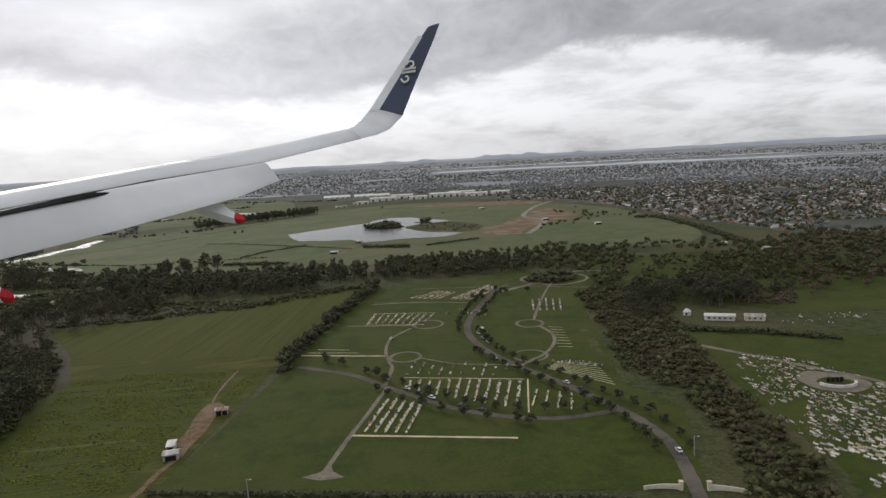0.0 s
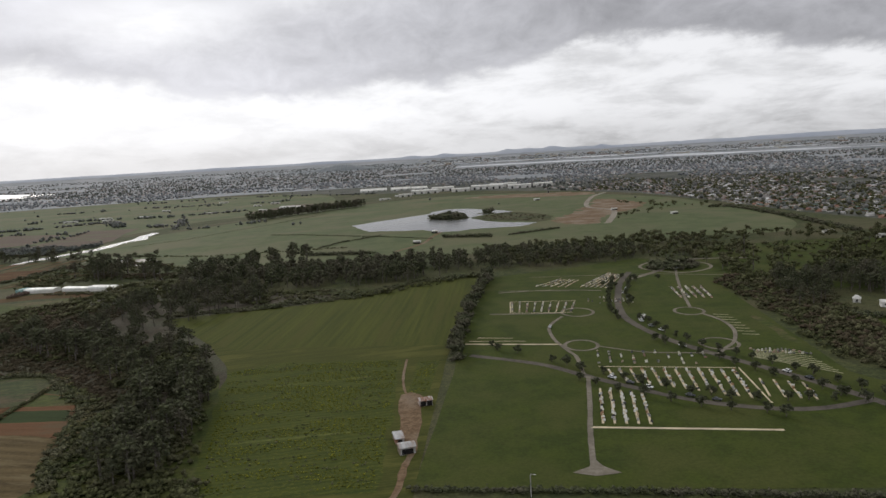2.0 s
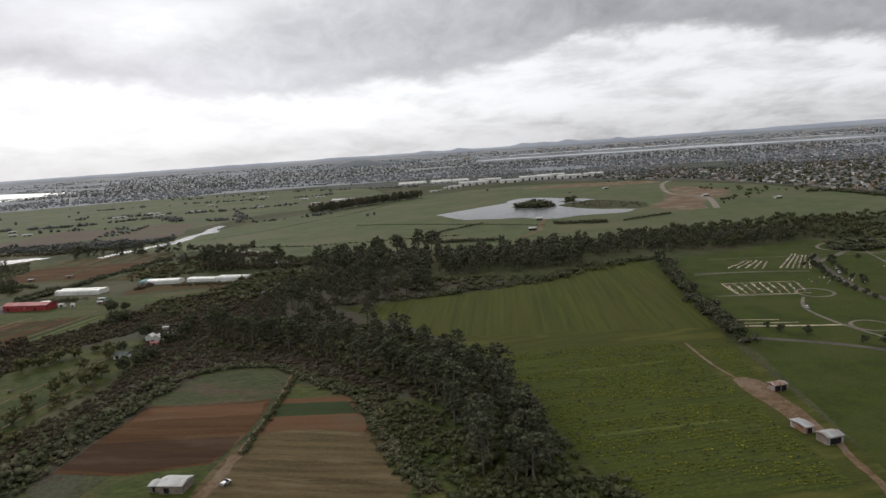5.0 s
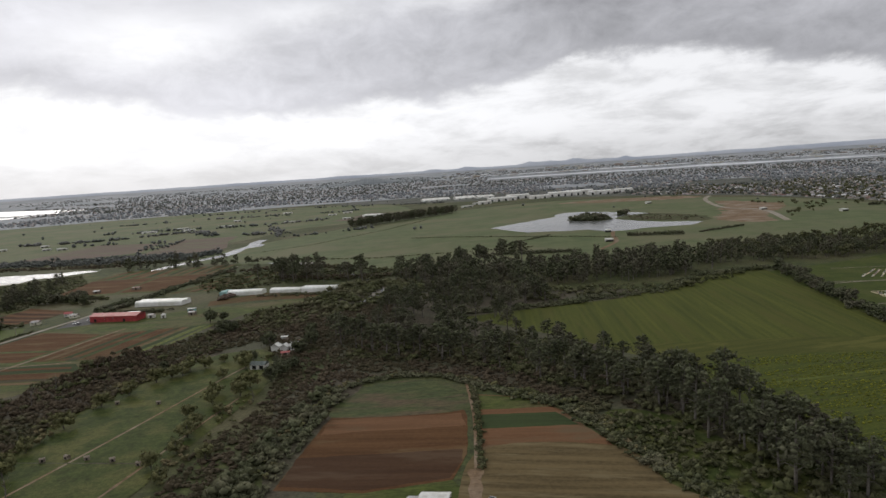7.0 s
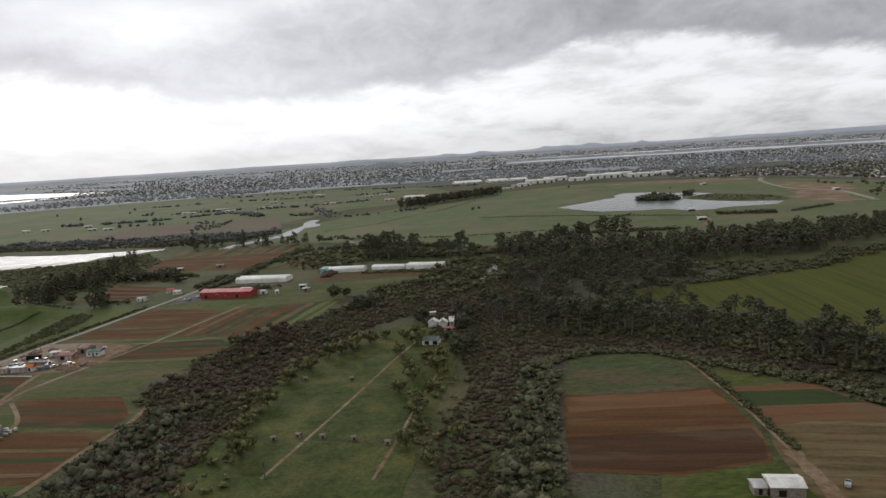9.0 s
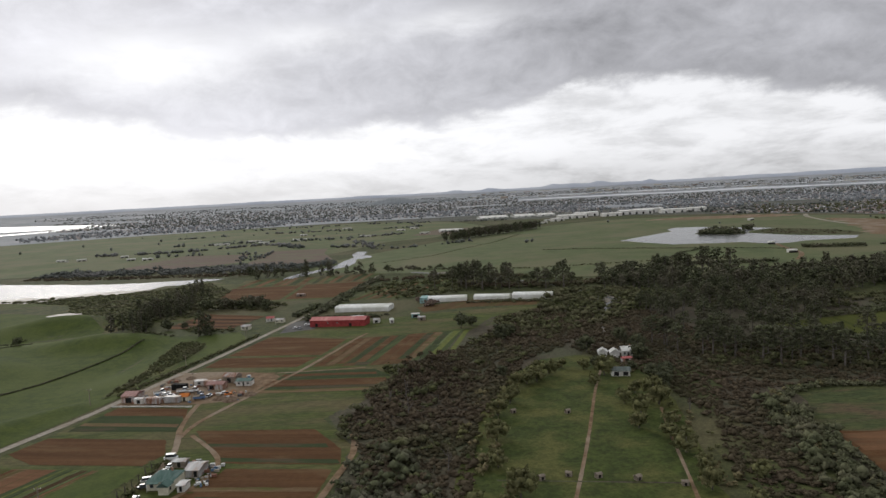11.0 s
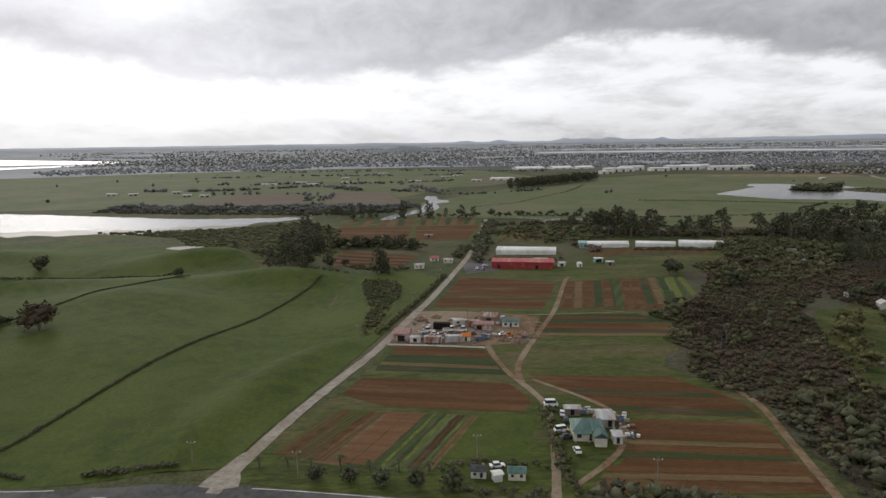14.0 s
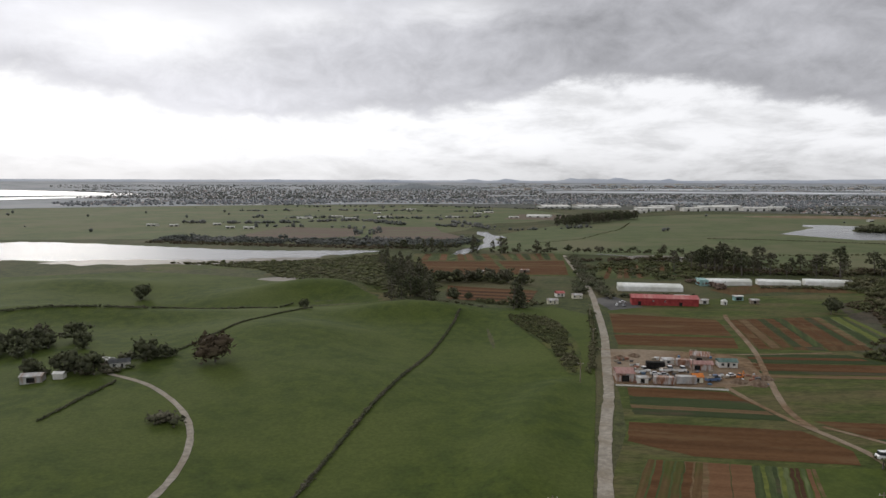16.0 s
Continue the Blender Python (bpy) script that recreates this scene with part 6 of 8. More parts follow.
def wedge_wall(w, d, h, rise):
    """Walls of a gabled house, ridge along x."""
    v = [(-w / 2, -d / 2, -0.6), (w / 2, -d / 2, -0.6), (w / 2, d / 2, -0.6), (-w / 2, d / 2, -0.6), (-w / 2, -d / 2, h), (w / 2, -d / 2, h), (w / 2, d / 2, h), (-w / 2, d / 2, h), (-w / 2, 0, h + rise), (w / 2, 0, h + rise)]
    return v, [(0, 1, 5, 4), (1, 2, 6, 9, 5), (2, 3, 7, 6), (3, 0, 4, 8, 7)]


def gable_roof(w, d, h, rise, over=0.35, thick=0.14, hip=0.0):
    """A roof with overhang and thickness; hip: how far the ridge ends draw in."""
    s = rise / (d / 2)
    X, Y = w / 2 + over, d / 2 + over
    e = h - s * over
    top = [(-X, -Y, e), (X, -Y, e), (X, Y, e), (-X, Y, e), (-X + hip, 0, h + rise), (X - hip, 0, h + rise)]
    v = [(x, y, z + thick) for x, y, z in top] + top
    f = [(0, 1, 5, 4), (2, 3, 4, 5), (1, 2, 5), (3, 0, 4), (7, 6, 10, 11), (9, 8, 11, 10), (8, 7, 11), (6, 9, 10), (1, 0, 6, 7), (2, 1, 7, 8), (3, 2, 8, 9), (0, 3, 9, 6)]
    return v, f


def building(name, x, y, w, d, h, rise, turn, wall, roof, label, category="house", openings=(), hip=0.0, chimney=False, group="", porch=None, size=0.76):
    """A house or shed: walls, roof, windows and doors set into the front (front: local -y). openings: (kind, across, bottom, width, height)."""
    base = tagged(new(name), label, category, group)
    base.matrix_basis = pose(x, y, float(lie(x, y)) + 0.25, 0, 0, turn)
    base.scale = (size, size, size)
    v, f = wedge_wall(w, d, h, 0 if hip else rise)
    solid("wall", v, f, wall, base)
    v, f = gable_roof(w, d, h, rise, hip=hip)
    r = solid("roof", v, f, roof, base)
    n = max(3, int(w / 0.9))
    for i in range(n + 1 if w < 16 else 0):  # ribs of the roof sheets
        xx = -w / 2 + w * i / n
        if hip and abs(xx) > w / 2 - hip:
            continue
        s = rise / (d / 2)
        for sy in (-1, 1):
            solid("roof_rib", [(xx - .05, sy * (d / 2 + .3), h - s * .3 + .15), (xx + .05, sy * (d / 2 + .3), h - s * .3 + .15), (xx + .05, 0, h + rise + .15), (xx - .05, 0, h + rise + .15), (xx, sy * (d / 2 + .3), h - s * .3 + .22), (xx, 0, h + rise + .22)],
                  [(0, 1, 4), (1, 2, 5, 4), (3, 0, 4, 5)], roof, r)
    for what, across, bottom, ww, hh in openings:
        # door openings are near-black boxes painting the shade inside; the wall stays whole
        o = box(what, across - ww / 2, across + ww / 2, -d / 2 - 0.04, -d / 2 + 0.05, bottom, bottom + hh, M_GLASS if what == "window" else M_DARK, base)
        if what == "window":
            for a, b, c, e in ((across - ww / 2 - .08, across + ww / 2 + .08, bottom - .09, bottom), (across - ww / 2 - .08, across + ww / 2 + .08, bottom + hh, bottom + hh + .08)):
                box("window_trim", a, b, -d / 2 - 0.09, -d / 2 + 0.02, c, e, M_WHITE, o)
    if chimney:
        box("chimney", w * 0.2, w * 0.2 + 0.7, 0.4, 1.1, h, h + rise + 0.7, M_RUST, base)
    if porch:
        pw, pd, px = porch
        solid("porch_roof", [(px - pw / 2, -d / 2 - pd, h - .5), (px + pw / 2, -d / 2 - pd, h - .5), (px + pw / 2, -d / 2, h - .05), (px - pw / 2, -d / 2, h - .05), (px - pw / 2, -d / 2 - pd, h - .38), (px + pw / 2, -d / 2 - pd, h - .38), (px + pw / 2, -d / 2, h + .07), (px - pw / 2, -d / 2, h + .07)], BOX_F, roof, base)
        for sx in (-1, 1):
            box("post", px + sx * (pw / 2 - .15) - .06, px + sx * (pw / 2 - .15) + .06, -d / 2 - pd + .1, -d / 2 - pd + .22, -0.5, h - .45, M_WHITE, base)
    return base


def vehicle(name, x, y, turn, paint, label, category, length=3.9, wide=1.6, high=1.35, bonnet=0.28, tail=0.16, bed=False):
    """A car, van or pickup: body with rounded shoulders, glazed cabin with a roof, four wheels."""
    base = tagged(new(name), label, category)
    base.matrix_basis = pose(x, y, float(lie(x, y)) + 0.36, 0, 0, turn)
    base.scale = (0.8, 0.8, 0.8)
    L, W, H = length / 2, wide / 2, high
    waist = H * 0.58
    prof = [(-L, .28), (-L, waist * .86), (-L + .12, waist * .97), (L - .25, waist * .92), (L, waist * .72), (L, .28)]
    v = []
    for k in (1, -1):
        v += [(px, k * W * (0.94 if z > .5 * waist else 1), z) for px, z in prof]
    n = len(prof)
    body = solid("body", v, [tuple(range(n))[::-1], tuple(range(n, 2 * n))] + [(i, (i + 1) % n, n + (i + 1) % n, n + i) for i in range(n)], paint, base)
    c0, c1 = (-L + length * tail, L - length * bonnet)
    if bed:
        c0 = L - length * 0.5
        box("cargo_bed", -L + .1, c0 - .08, -W * .98, W * .98, waist * .8, waist * 1.2, paint, base)
    q = [(c0, -W * .9, waist * .93), (c1, -W * .9, waist * .93), (c1, W * .9, waist * .93), (c0, W * .9, waist * .93), (c0 + .25, -W * .74, H - .06), (c1 - .5, -W * .74, H - .06), (c1 - .5, W * .74, H - .06), (c0 + .25, W * .74, H - .06)]
    solid("glazing", q, BOX_F, M_GLASS, base)
    box("roof", c0 + .2, c1 - .45, -W * .76, W * .76, H - .07, H, paint, base)
    for sx in (-1, 1):
        for sy in (-1, 1):
            ring = [(sx * L * .62 + .31 * math.cos(a), z + sy * (W - .04), .31 + .31 * math.sin(a)) for z in (-.1, .1) for a in np.arange(10) * math.pi / 5]
            solid("wheel", ring, [tuple(range(10)), tuple(range(10, 20))[::-1]] + [((i + 1) % 10, i, 10 + i, 10 + (i + 1) % 10) for i in range(10)], M_TYRE, base)
    return base


P_WHITE = material("white_vehicle_paint", (0.70, 0.70, 0.69), (0.78, 0.78, 0.77), 0.8, rough=0.3, spec=0.5)
P_SILVER = material("silver_vehicle_paint", (0.36, 0.37, 0.38), (0.44, 0.45, 0.46), 0.8, rough=0.3, metal=0.4)
P_DARK = material("dark_vehicle_paint", (0.02, 0.025, 0.03), (0.04, 0.045, 0.05), 0.8, rough=0.3, spec=0.5)
P_BLUE = material("blue_vehicle_paint", (0.05, 0.10, 0.20), (0.08, 0.14, 0.26), 0.8, rough=0.4, spec=0.5)
P_RED = material("orange_machine_paint", (0.50, 0.14, 0.03), (0.60, 0.22, 0.06), 0.8, rough=0.5)

# ---- memorial park ----
STONES = []
for i, (w2, t2, h2) in enumerate(((0.8, 0.22, 0.75), (0.65, 0.2, 0.95), (1.1, 0.25, 0.6), (0.7, 0.5, 0.45))):
    v = [(-w2 / 2, -t2 / 2, 0), (w2 / 2, -t2 / 2, 0), (w2 / 2, t2 / 2, 0), (-w2 / 2, t2 / 2, 0)]
    v += [(a, b, h2 * .82) for a, b, _ in v[:4]] + [(a * .6, b, h2) for a, b, _ in v[:4]]
    f = [(0, 1, 5, 4), (1, 2, 6, 5), (2, 3, 7, 6), (3, 0, 4, 7), (4, 5, 9, 8), (5, 6, 10, 9), (6, 7, 11, 10), (7, 4, 8, 11), (8, 9, 10, 11)]
    STONES.append((v, f))
STONE_MATS = [material("white_marble", (0.66, 0.65, 0.62), (0.80, 0.79, 0.76), 1.5), material("grey_granite", (0.30, 0.30, 0.30), (0.42, 0.41, 0.40), 2.0, rough=0.4),
              material("black_granite", (0.04, 0.04, 0.045), (0.09, 0.09, 0.095), 2.0, rough=0.25, spec=0.6), material("sandy_stone", (0.42, 0.33, 0.24), (0.55, 0.46, 0.34), 1.5),
              material("floral_tributes", (0.26, 0.09, 0.06), (0.42, 0.33, 0.20), 4.0)]
STONE_DATA = []
for (v, f) in STONES:
    for m in STONE_MATS:
        me = bpy.data.meshes.new("headstone")
        me.from_pydata(v, [], f)
        me.materials.append(m)
        STONE_DATA.append(me)


def lerp(a, b, t):
    return np.array(a, float) * (1 - t) + np.array(b, float) * t


def grave_row(a, b, label, gap=1.5, fill=0.8, width=0.75):
    """A concrete beam along the row with its headstones."""
    a, b = np.array(a, float), np.array(b, float)
    base = tagged(new("grave_row"), label, "graves", "grave rows")
    m = (a + b) / 2
    base.location = (*m, float(lie(*m)) + 0.15)
    d = (b - a) / np.linalg.norm(b - a)
    n, L = np.array((-d[1], d[0])) * width / 2, np.linalg.norm(b - a) / 2
    v = [(*(d * x + n * y), z) for z in (-0.25, 0.16) for x, y in ((-L, -1), (L, -1), (L, 1), (-L, 1))]
    solid("beam", v, BOX_F, M_STONE, base)
    for s in np.arange(-L + 0.8, L - 0.5, gap):
        if RNG.random() > fill:
            continue
        k = int(RNG.integers(4)) * 5 + int(RNG.choice(5, p=(0.52, 0.18, 0.1, 0.1, 0.1)))
        ob = new("headstone", STONE_DATA[k])
        ob.parent = base
        q = d * s + n * RNG.uniform(-0.9, 0.9) * 1.2
        ob.location = (*q, 0.12)
        ob.rotation_euler = (0, 0, math.atan2(d[1], d[0]) + math.pi / 2 + RNG.normal(0, 0.1))


for k in range(5):
    grave_row(lerp((-25.5, 251), (-12.5, 245), k / 4), lerp((-31, 220.5), (-17, 218), k / 4), "long pale concrete grave beam with white headstones")
for k in range(12):
    t = k / 11
    grave_row(lerp((-18, 272), (26, 264), t), lerp((-18, 260), (21, 235), t), "long pale concrete grave beam with headstones and flowers", fill=0.7)
for k in (0, 1, 2, 3):
    grave_row(lerp((31, 253), (43, 247), k / 3), lerp((27, 236), (40, 231), k / 3), "short pale grave beam with few headstones", fill=0.45, width=0.6)


def stone_field(name, places, label, slabs=0.0, size=1.0, turn=0.0):
    """Many graves in one object."""
    V, F, n = [], [], 0
    for x, y in places:
        a = turn + RNG.normal(0, 0.06)
        z = float(lie(x, y)) + 0.1
        c, s = math.cos(a), math.sin(a)
        shapes = [STONES[int(RNG.integers(4))]]
        if RNG.random() < slabs:
            shapes.append((box_v(-.55, .55, -2.0, -0.15, -.2, RNG.uniform(.2, .4)), BOX_F))
        for v, f in shapes:
            v = np.array(v) * size
            V.append(np.c_[v[:, 0] * c - v[:, 1] * s + x, v[:, 0] * s + v[:, 1] * c + y, v[:, 2] + z])
            F += [tuple(i + n for i in q) for q in f]
            n += len(v)
    ob = solid(name, np.concatenate(V), F, M_GRAVES)
    return tagged(ob, label, "graves", kind="stuff")


def rows_of(c00, c01, c10, c11, rows, gap, fill):
    out = []
    for k in range(rows):
        a, b = lerp(c00, c10, k / (rows - 1)), lerp(c01, c11, k / (rows - 1))
        n = int(np.linalg.norm(b - a) / gap)
        out += [lerp(a, b, (i + .5) / n) for i in range(n) if RNG.random() < fill]
    return np.array(out)


stone_field("headstone_rows", rows_of((-17, 297), (-20, 279), (23, 287), (20, 271), 10, 1.5, 0.4), "lawn graves with small pale headstones")
stone_field("headstone_rows", rows_of((-44, 397), (-46, 374), (-10, 391), (-16, 368), 9, 1.6, 0.6), "rows of pale headstones on the lawn", 0, 1.1)
stone_field("headstone_rows", rows_of((-7, 458), (-26, 438), (3, 452), (-9, 431), 5, 1.5, 0.7), "rows of white headstones", 0, 0.9)
stone_field("headstone_rows", rows_of((26, 469), (0, 429), (32, 460), (14, 423), 6, 1.5, 0.8), "dense rows of white headstones", 0, 0.9)
stone_field("headstone_rows", rows_of((50, 415), (47, 386), (66, 411), (62, 382), 5, 1.3, 0.8), "rows of white headstones by the path", 0, 1.3)
for c0, c1, d0, d1, k2, wd in (((-7, 458), (-26, 438), (3, 452), (-9, 431), 5, 0.8), ((26, 469), (0, 429), (32, 460), (14, 423), 6, 0.95), ((50, 415), (47, 386), (66, 411), (62, 382), 5, 0.7), ((-44, 397), (-46, 374), (-10, 391), (-16, 368), 9, 0.5)):
    for k in range(k2):
        ribbon("path_grave_beam", [lerp(c0, d0, k / (k2 - 1)), lerp(c1, d1, k / (k2 - 1))], wd, M_STONE, 0.36, "pale concrete grave beam on the lawn", soft=False, uneven=0.1)
for a, b in (((-47, 373), (-45, 399)), ((-45, 399), (-9, 393)), ((-47, 372), (-15, 366))):
    ribbon("path_grave_strip", [a, b], 0.6, M_STONE, 0.34, "thin pale concrete edging", soft=False)
stone_field("headstone_rows", rows_of((22, 392), (-2, 398), (20, 380), (-5, 384), 4, 2.0, 0.4), "scattered small headstones", 0, 1.0)
for k in range(9):
    ribbon("path_grave_strip", [lerp((44, 286), (38.5, 279), k / 8), lerp((60, 281), (61, 254), k / 8)], 0.7, material("pale_sandy_strip", (0.26, 0.25, 0.14), (0.40, 0.38, 0.24), 0.8) if k == 0 else bpy.data.materials["pale_sandy_strip"], 0.3, "pale strip between lawn graves", soft=False)
for k in range(8):
    ribbon("path_grave_strip", [lerp((49.5, 347), (48.5, 310), k / 7), lerp((56, 344), (55, 308), k / 7)], 0.8, bpy.data.materials["pale_sandy_strip"], 0.3, "pale strip between lawn graves", soft=False)
stone_field("headstone_rows", rows_of((42, 288), (62, 281), (43, 284), (62, 277), 3, 1.4, 0.6), "small brown and grey graves on bare soil")
for a, b in (((-70, 322), (-45, 317)), ((-66, 327), (-50, 323)), ((-21, 276), (28, 266)), ((29, 266), (25, 230))):
    ribbon("path_grave_strip", [a, b], 0.6, M_STONE, 0.34, "thin pale concrete edging", soft=False)

old = scatter([(122, 286), (144, 270), (156, 235), (150, 205), (124, 178), (106, 166), (103, 188), (106, 232), (110, 262)], 3.5, RNG, False)
keep = (np.hypot((old[:, 0] - 139), (old[:, 1] - 245) * 1.1) > 13) & (np.array([noise.noise((x * 0.06, y * 0.06, 7)) for x, y in old]) > -0.28)
old = old[keep]
near = old[:, 1] < 196
stone_field("old_graves", old[~near], "crowded old graves with white slabs and headstones", 0.65, 0.58, 0.5)
far_old = scatter([(150, 330), (170, 322), (215, 330), (200, 345), (165, 345)], 26, RNG, False)
stone_field("old_graves", far_old, "pale graves on a far lawn", 0.3, 0.8, 0.5)
SLAB = []
for m in (STONE_MATS[0], STONE_MATS[0], STONE_MATS[3], STONE_MATS[1]):
    g = tagged(new("grave"), "white stone slab grave with upright headstone on grass", "grave", "old graves")
    box("slab", -.6, .6, -2.1, -0.15, -.3, .3, m, g)
    box("kerb", -.75, .75, -2.3, 0.2, -.3, .12, M_STONE, g)
    solid("headstone", *STONES[int(RNG.integers(3))], m, g)
    SLAB.append(g)
used = set()
for x, y in old[near]:
    k = int(RNG.integers(4))
    m = pose(x, y, float(lie(x, y)) + 0.12, 0, 0, math.degrees(0.5 + RNG.normal(0, 0.06)))
    if k in used:
        copy_thing(SLAB[k], m)
    else:
        SLAB[k].matrix_basis = m
        SLAB[k].scale = (.6, .6, .6)
        used.add(k)

# gates: two low curved walls with pillars
for side, (ax, ay), (bx, by) in ((-1, (48, 171.5), (57.5, 170.5)), (1, (64.5, 169.5), (74, 166.5))):
    g = tagged(new("gate_wall"), "cream curved entrance wall with a taller pillar beside the avenue", "gate wall", "cemetery gates")
    g.location = (0, 0, 0)
    V, n = [], 10
    for i in range(n + 1):
        t = i / n
        x, y = ax + (bx - ax) * t, ay + (by - ay) * t + 1.6 * math.sin(math.pi * t) * 0.5
        top = 1.1 + 0.5 * (t if side < 0 else 1 - t) ** 2
        z = float(lie(x, y))
        V += [(x, y - .2, z - .3), (x, y + .2, z - .3), (x, y + .2, z + top), (x, y - .2, z + top)]
    F = [(4 * i + a, 4 * i + (a + 1) % 4, 4 * i + 4 + (a + 1) % 4, 4 * i + 4 + a) for i in range(n) for a in range(4)] + [(3, 2, 1, 0), (4 * n, 4 * n + 1, 4 * n + 2, 4 * n + 3)]
    solid("wall", V, F, M_CREAM, g)
    px, py = (bx, by) if side < 0 else (ax, ay)
    z = float(lie(px, py))
    p = box("pillar", px - .45, px + .45, py - .45, py + .45, z - .3, z + 2.3, M_CREAM, g)
    box("cap", px - .6, px + .6, py - .6, py + .6, z + 2.3, z + 2.5, M_STONE, p)


def pole(x, y, high, label, arm=0.0, name="power_pole", mat=None, cross=True):
    g = tagged(new(name), label, "pole")
    g.location = (x, y, float(lie(x, y)))
    v, f = tube([(0, 0, -.5), (0, 0, high)], [.17, .11], 6)
    solid("shaft", v, f, mat or M_TIMBER, g)
    if cross:
        box("crossarm", -.9, .9, -.06, .06, high - .6, high - .48, M_TIMBER, g)
        for i in (-.8, 0, .8):
            box("insulator", i - .06, i + .06, -.06, .06, high - .48, high - .25, M_WHITE, g)
    if arm:
        box("lamp_arm", 0, arm, -.05, .05, high - .1, high, M_IRON, g)
        box("lamp_head", arm - .3, arm + .3, -.12, .12, high - .2, high - .05, M_WHITE, g)
    return g


pole(-58, 177.5, 6, "thin pale lamp post beside the hedge", 1.0, "street_lamp", M_IRON, False)
pole(68, 190, 6, "thin pale lamp post on the avenue", 1.2, "street_lamp", M_IRON, False)
for x, y, hgt in ((-539, 342, 6.5), (-504, 251, 6.5), (-563, 251, 6), (-540, 245, 6), (-502, 348, 9), (-612, 250, 6), (-523, 395, 6), (-512, 450, 6), (-470, 240, 6)):
    pole(x, y, hgt, "weathered timber power pole with a crossarm")

for x, y, turn, paint, what in ((13, 340, 100, P_WHITE, 0), (14.5, 330, 105, P_SILVER, 0), (17, 322, 110, P_WHITE, 0), (18, 296, 120, P_WHITE, 0), (-19, 261, -40, P_WHITE, 0), (-14, 254.5, -38, P_DARK, 0), (-9, 249, -38, P_WHITE, 0), (2, 239, -25, P_DARK, 0), (9, 234, -20, P_DARK, 0), (43, 258, 120, P_WHITE, 0), (47, 250, 120, P_DARK, 0), (64.5, 193, 95, P_WHITE, 0), (20, 405, 70, P_WHITE, 0), (24, 415, 70, P_SILVER, 0), (-31, 338, 80, P_WHITE, 0)):
    vehicle("car", x, y, turn, paint, {P_WHITE: "white", P_SILVER: "silver", P_DARK: "dark"}[paint] + " car parked on the cemetery road", "car")
building("kiosk", 14.5, 345, 3.5, 2.6, 2.2, .5, 10, M_WHITE, M_WHITE, "small white flat-roofed kiosk beside the avenue", "kiosk", [("door", 0, 0, .9, 1.9)])
building("chapel_hall", 136, 343, 17, 5, 2.6, 1.0, -20, M_WHITE, M_WHITE, "long low white hall with a pale roof", "hall", size=0.85, openings=[("window", a, .8, 1.4, 1.0) for a in (-6, -3, 0, 3, 6)])
building("chapel_hall", 152, 339, 11, 6, 2.4, 1.2, -18, M_CREAM, M_IRON, "long low cream building with grey roof", "hall", size=0.85, openings=[("window", a, .8, 1.2, 1.0) for a in (-3, 0, 3)])
building("chapel", 124, 356, 4.5, 4.5, 2.6, 1.8, -30, M_WHITE, M_WHITE, "small white chapel with a domed roof", "chapel", [("door", 0, 0, 1.2, 1.9)], hip=2.0)
memorial = tagged(new("memorial_wall"), "curved white stone memorial wall with dark panels", "memorial")
memorial.location = (139, 243, float(lie(139, 243)) + .3)
V = []
for i in range(13):
    a = math.pi * (1.05 + 0.9 * i / 12)
    for r, z in ((6, -.3), (6.9, -.3), (6.9, .8), (6, .8)):
        V.append((r * math.cos(a), r * .8 * math.sin(a), z))
solid("wall", V, [(4 * i + a, 4 * i + (a + 1) % 4, 4 * i + 4 + (a + 1) % 4, 4 * i + 4 + a) for i in range(12) for a in range(4)], M_WHITE, memorial)
for i in range(4):
    box("panel", -3 + i * 1.6, -1.8 + i * 1.6, 1.0, 1.4, -.2, 1.6, M_DARK, memorial)

# ---- sheds on the farm track ----
building("farm_shed", -87, 245.5, 6.0, 4.4, 2.4, .5, 12, M_RUST, M_RUST, "rusty corrugated shed with an open dark front", "shed", [("door", -1.2, -.2, 2.6, 2.2), ("door", 1.6, -.2, 2.4, 2.2)])
building("farm_shed", -91, 208, 6.2, 5.2, 2.5, .6, 14, M_IRON, M_IRON, "silver corrugated iron shed with an open front", "shed", [("door", 0, -.2, 4.4, 2.1)])
building("farm_shed", -94, 216, 3.4, 7.5, 2.2, .4, 14, M_RUST, M_IRON, "narrow iron lean-to with rusty sheets", "shed", [("door", 0, -.2, 1.8, 1.9)])

# ---- farmhouse in the valley ----
building("cottage", -340, 376, 5, 5, 2.6, 1.6, 80, M_WHITE, M_WHITE, "white gabled cottage among trees", "house", [("window", -1.2, .9, 1, 1.1), ("door", 1.2, 0, .9, 1.9)])
building("cottage", -335.5, 374, 5, 5, 2.6, 1.6, 85, M_WHITE, M_WHITE, "white gabled cottage beside the farmyard", "house", [("window", 0, .9, 1.4, 1.1)])
building("cottage", -330, 375, 7, 6, 2.9, 2.0, 0, M_WHITE, M_WHITE, "white two-gabled farmhouse behind the barn", "house", [("window", -2, .9, 1.1, 1.2), ("window", 2, .9, 1.1, 1.2), ("door", 0, 0, .9, 2)], chimney=True)
building("farm_shed", -333, 364.5, 5, 3, 2.0, .5, 5, M_RUST, M_RED_ROOF, "low shed with faded red roof", "shed", [("door", 0, 0, 2, 1.6)])
building("farm_barn", -340, 346, 9, 6, 2.5, 1.2, -10, M_WHITE, material("dull_grey_green_roof", (.09, .11, .10), (.15, .17, .155), .5, rough=.6), "barn with dull grey-green roof and white front", "barn", [("door", -2, 0, 2.4, 2), ("door", 2.4, 0, 2.4, 2)])
building("farm_shed", -341, 397, 4, 3, 1.8, .3, 0, M_IRON, M_WHITE, "small shed with pale roof in the scrub", "shed")
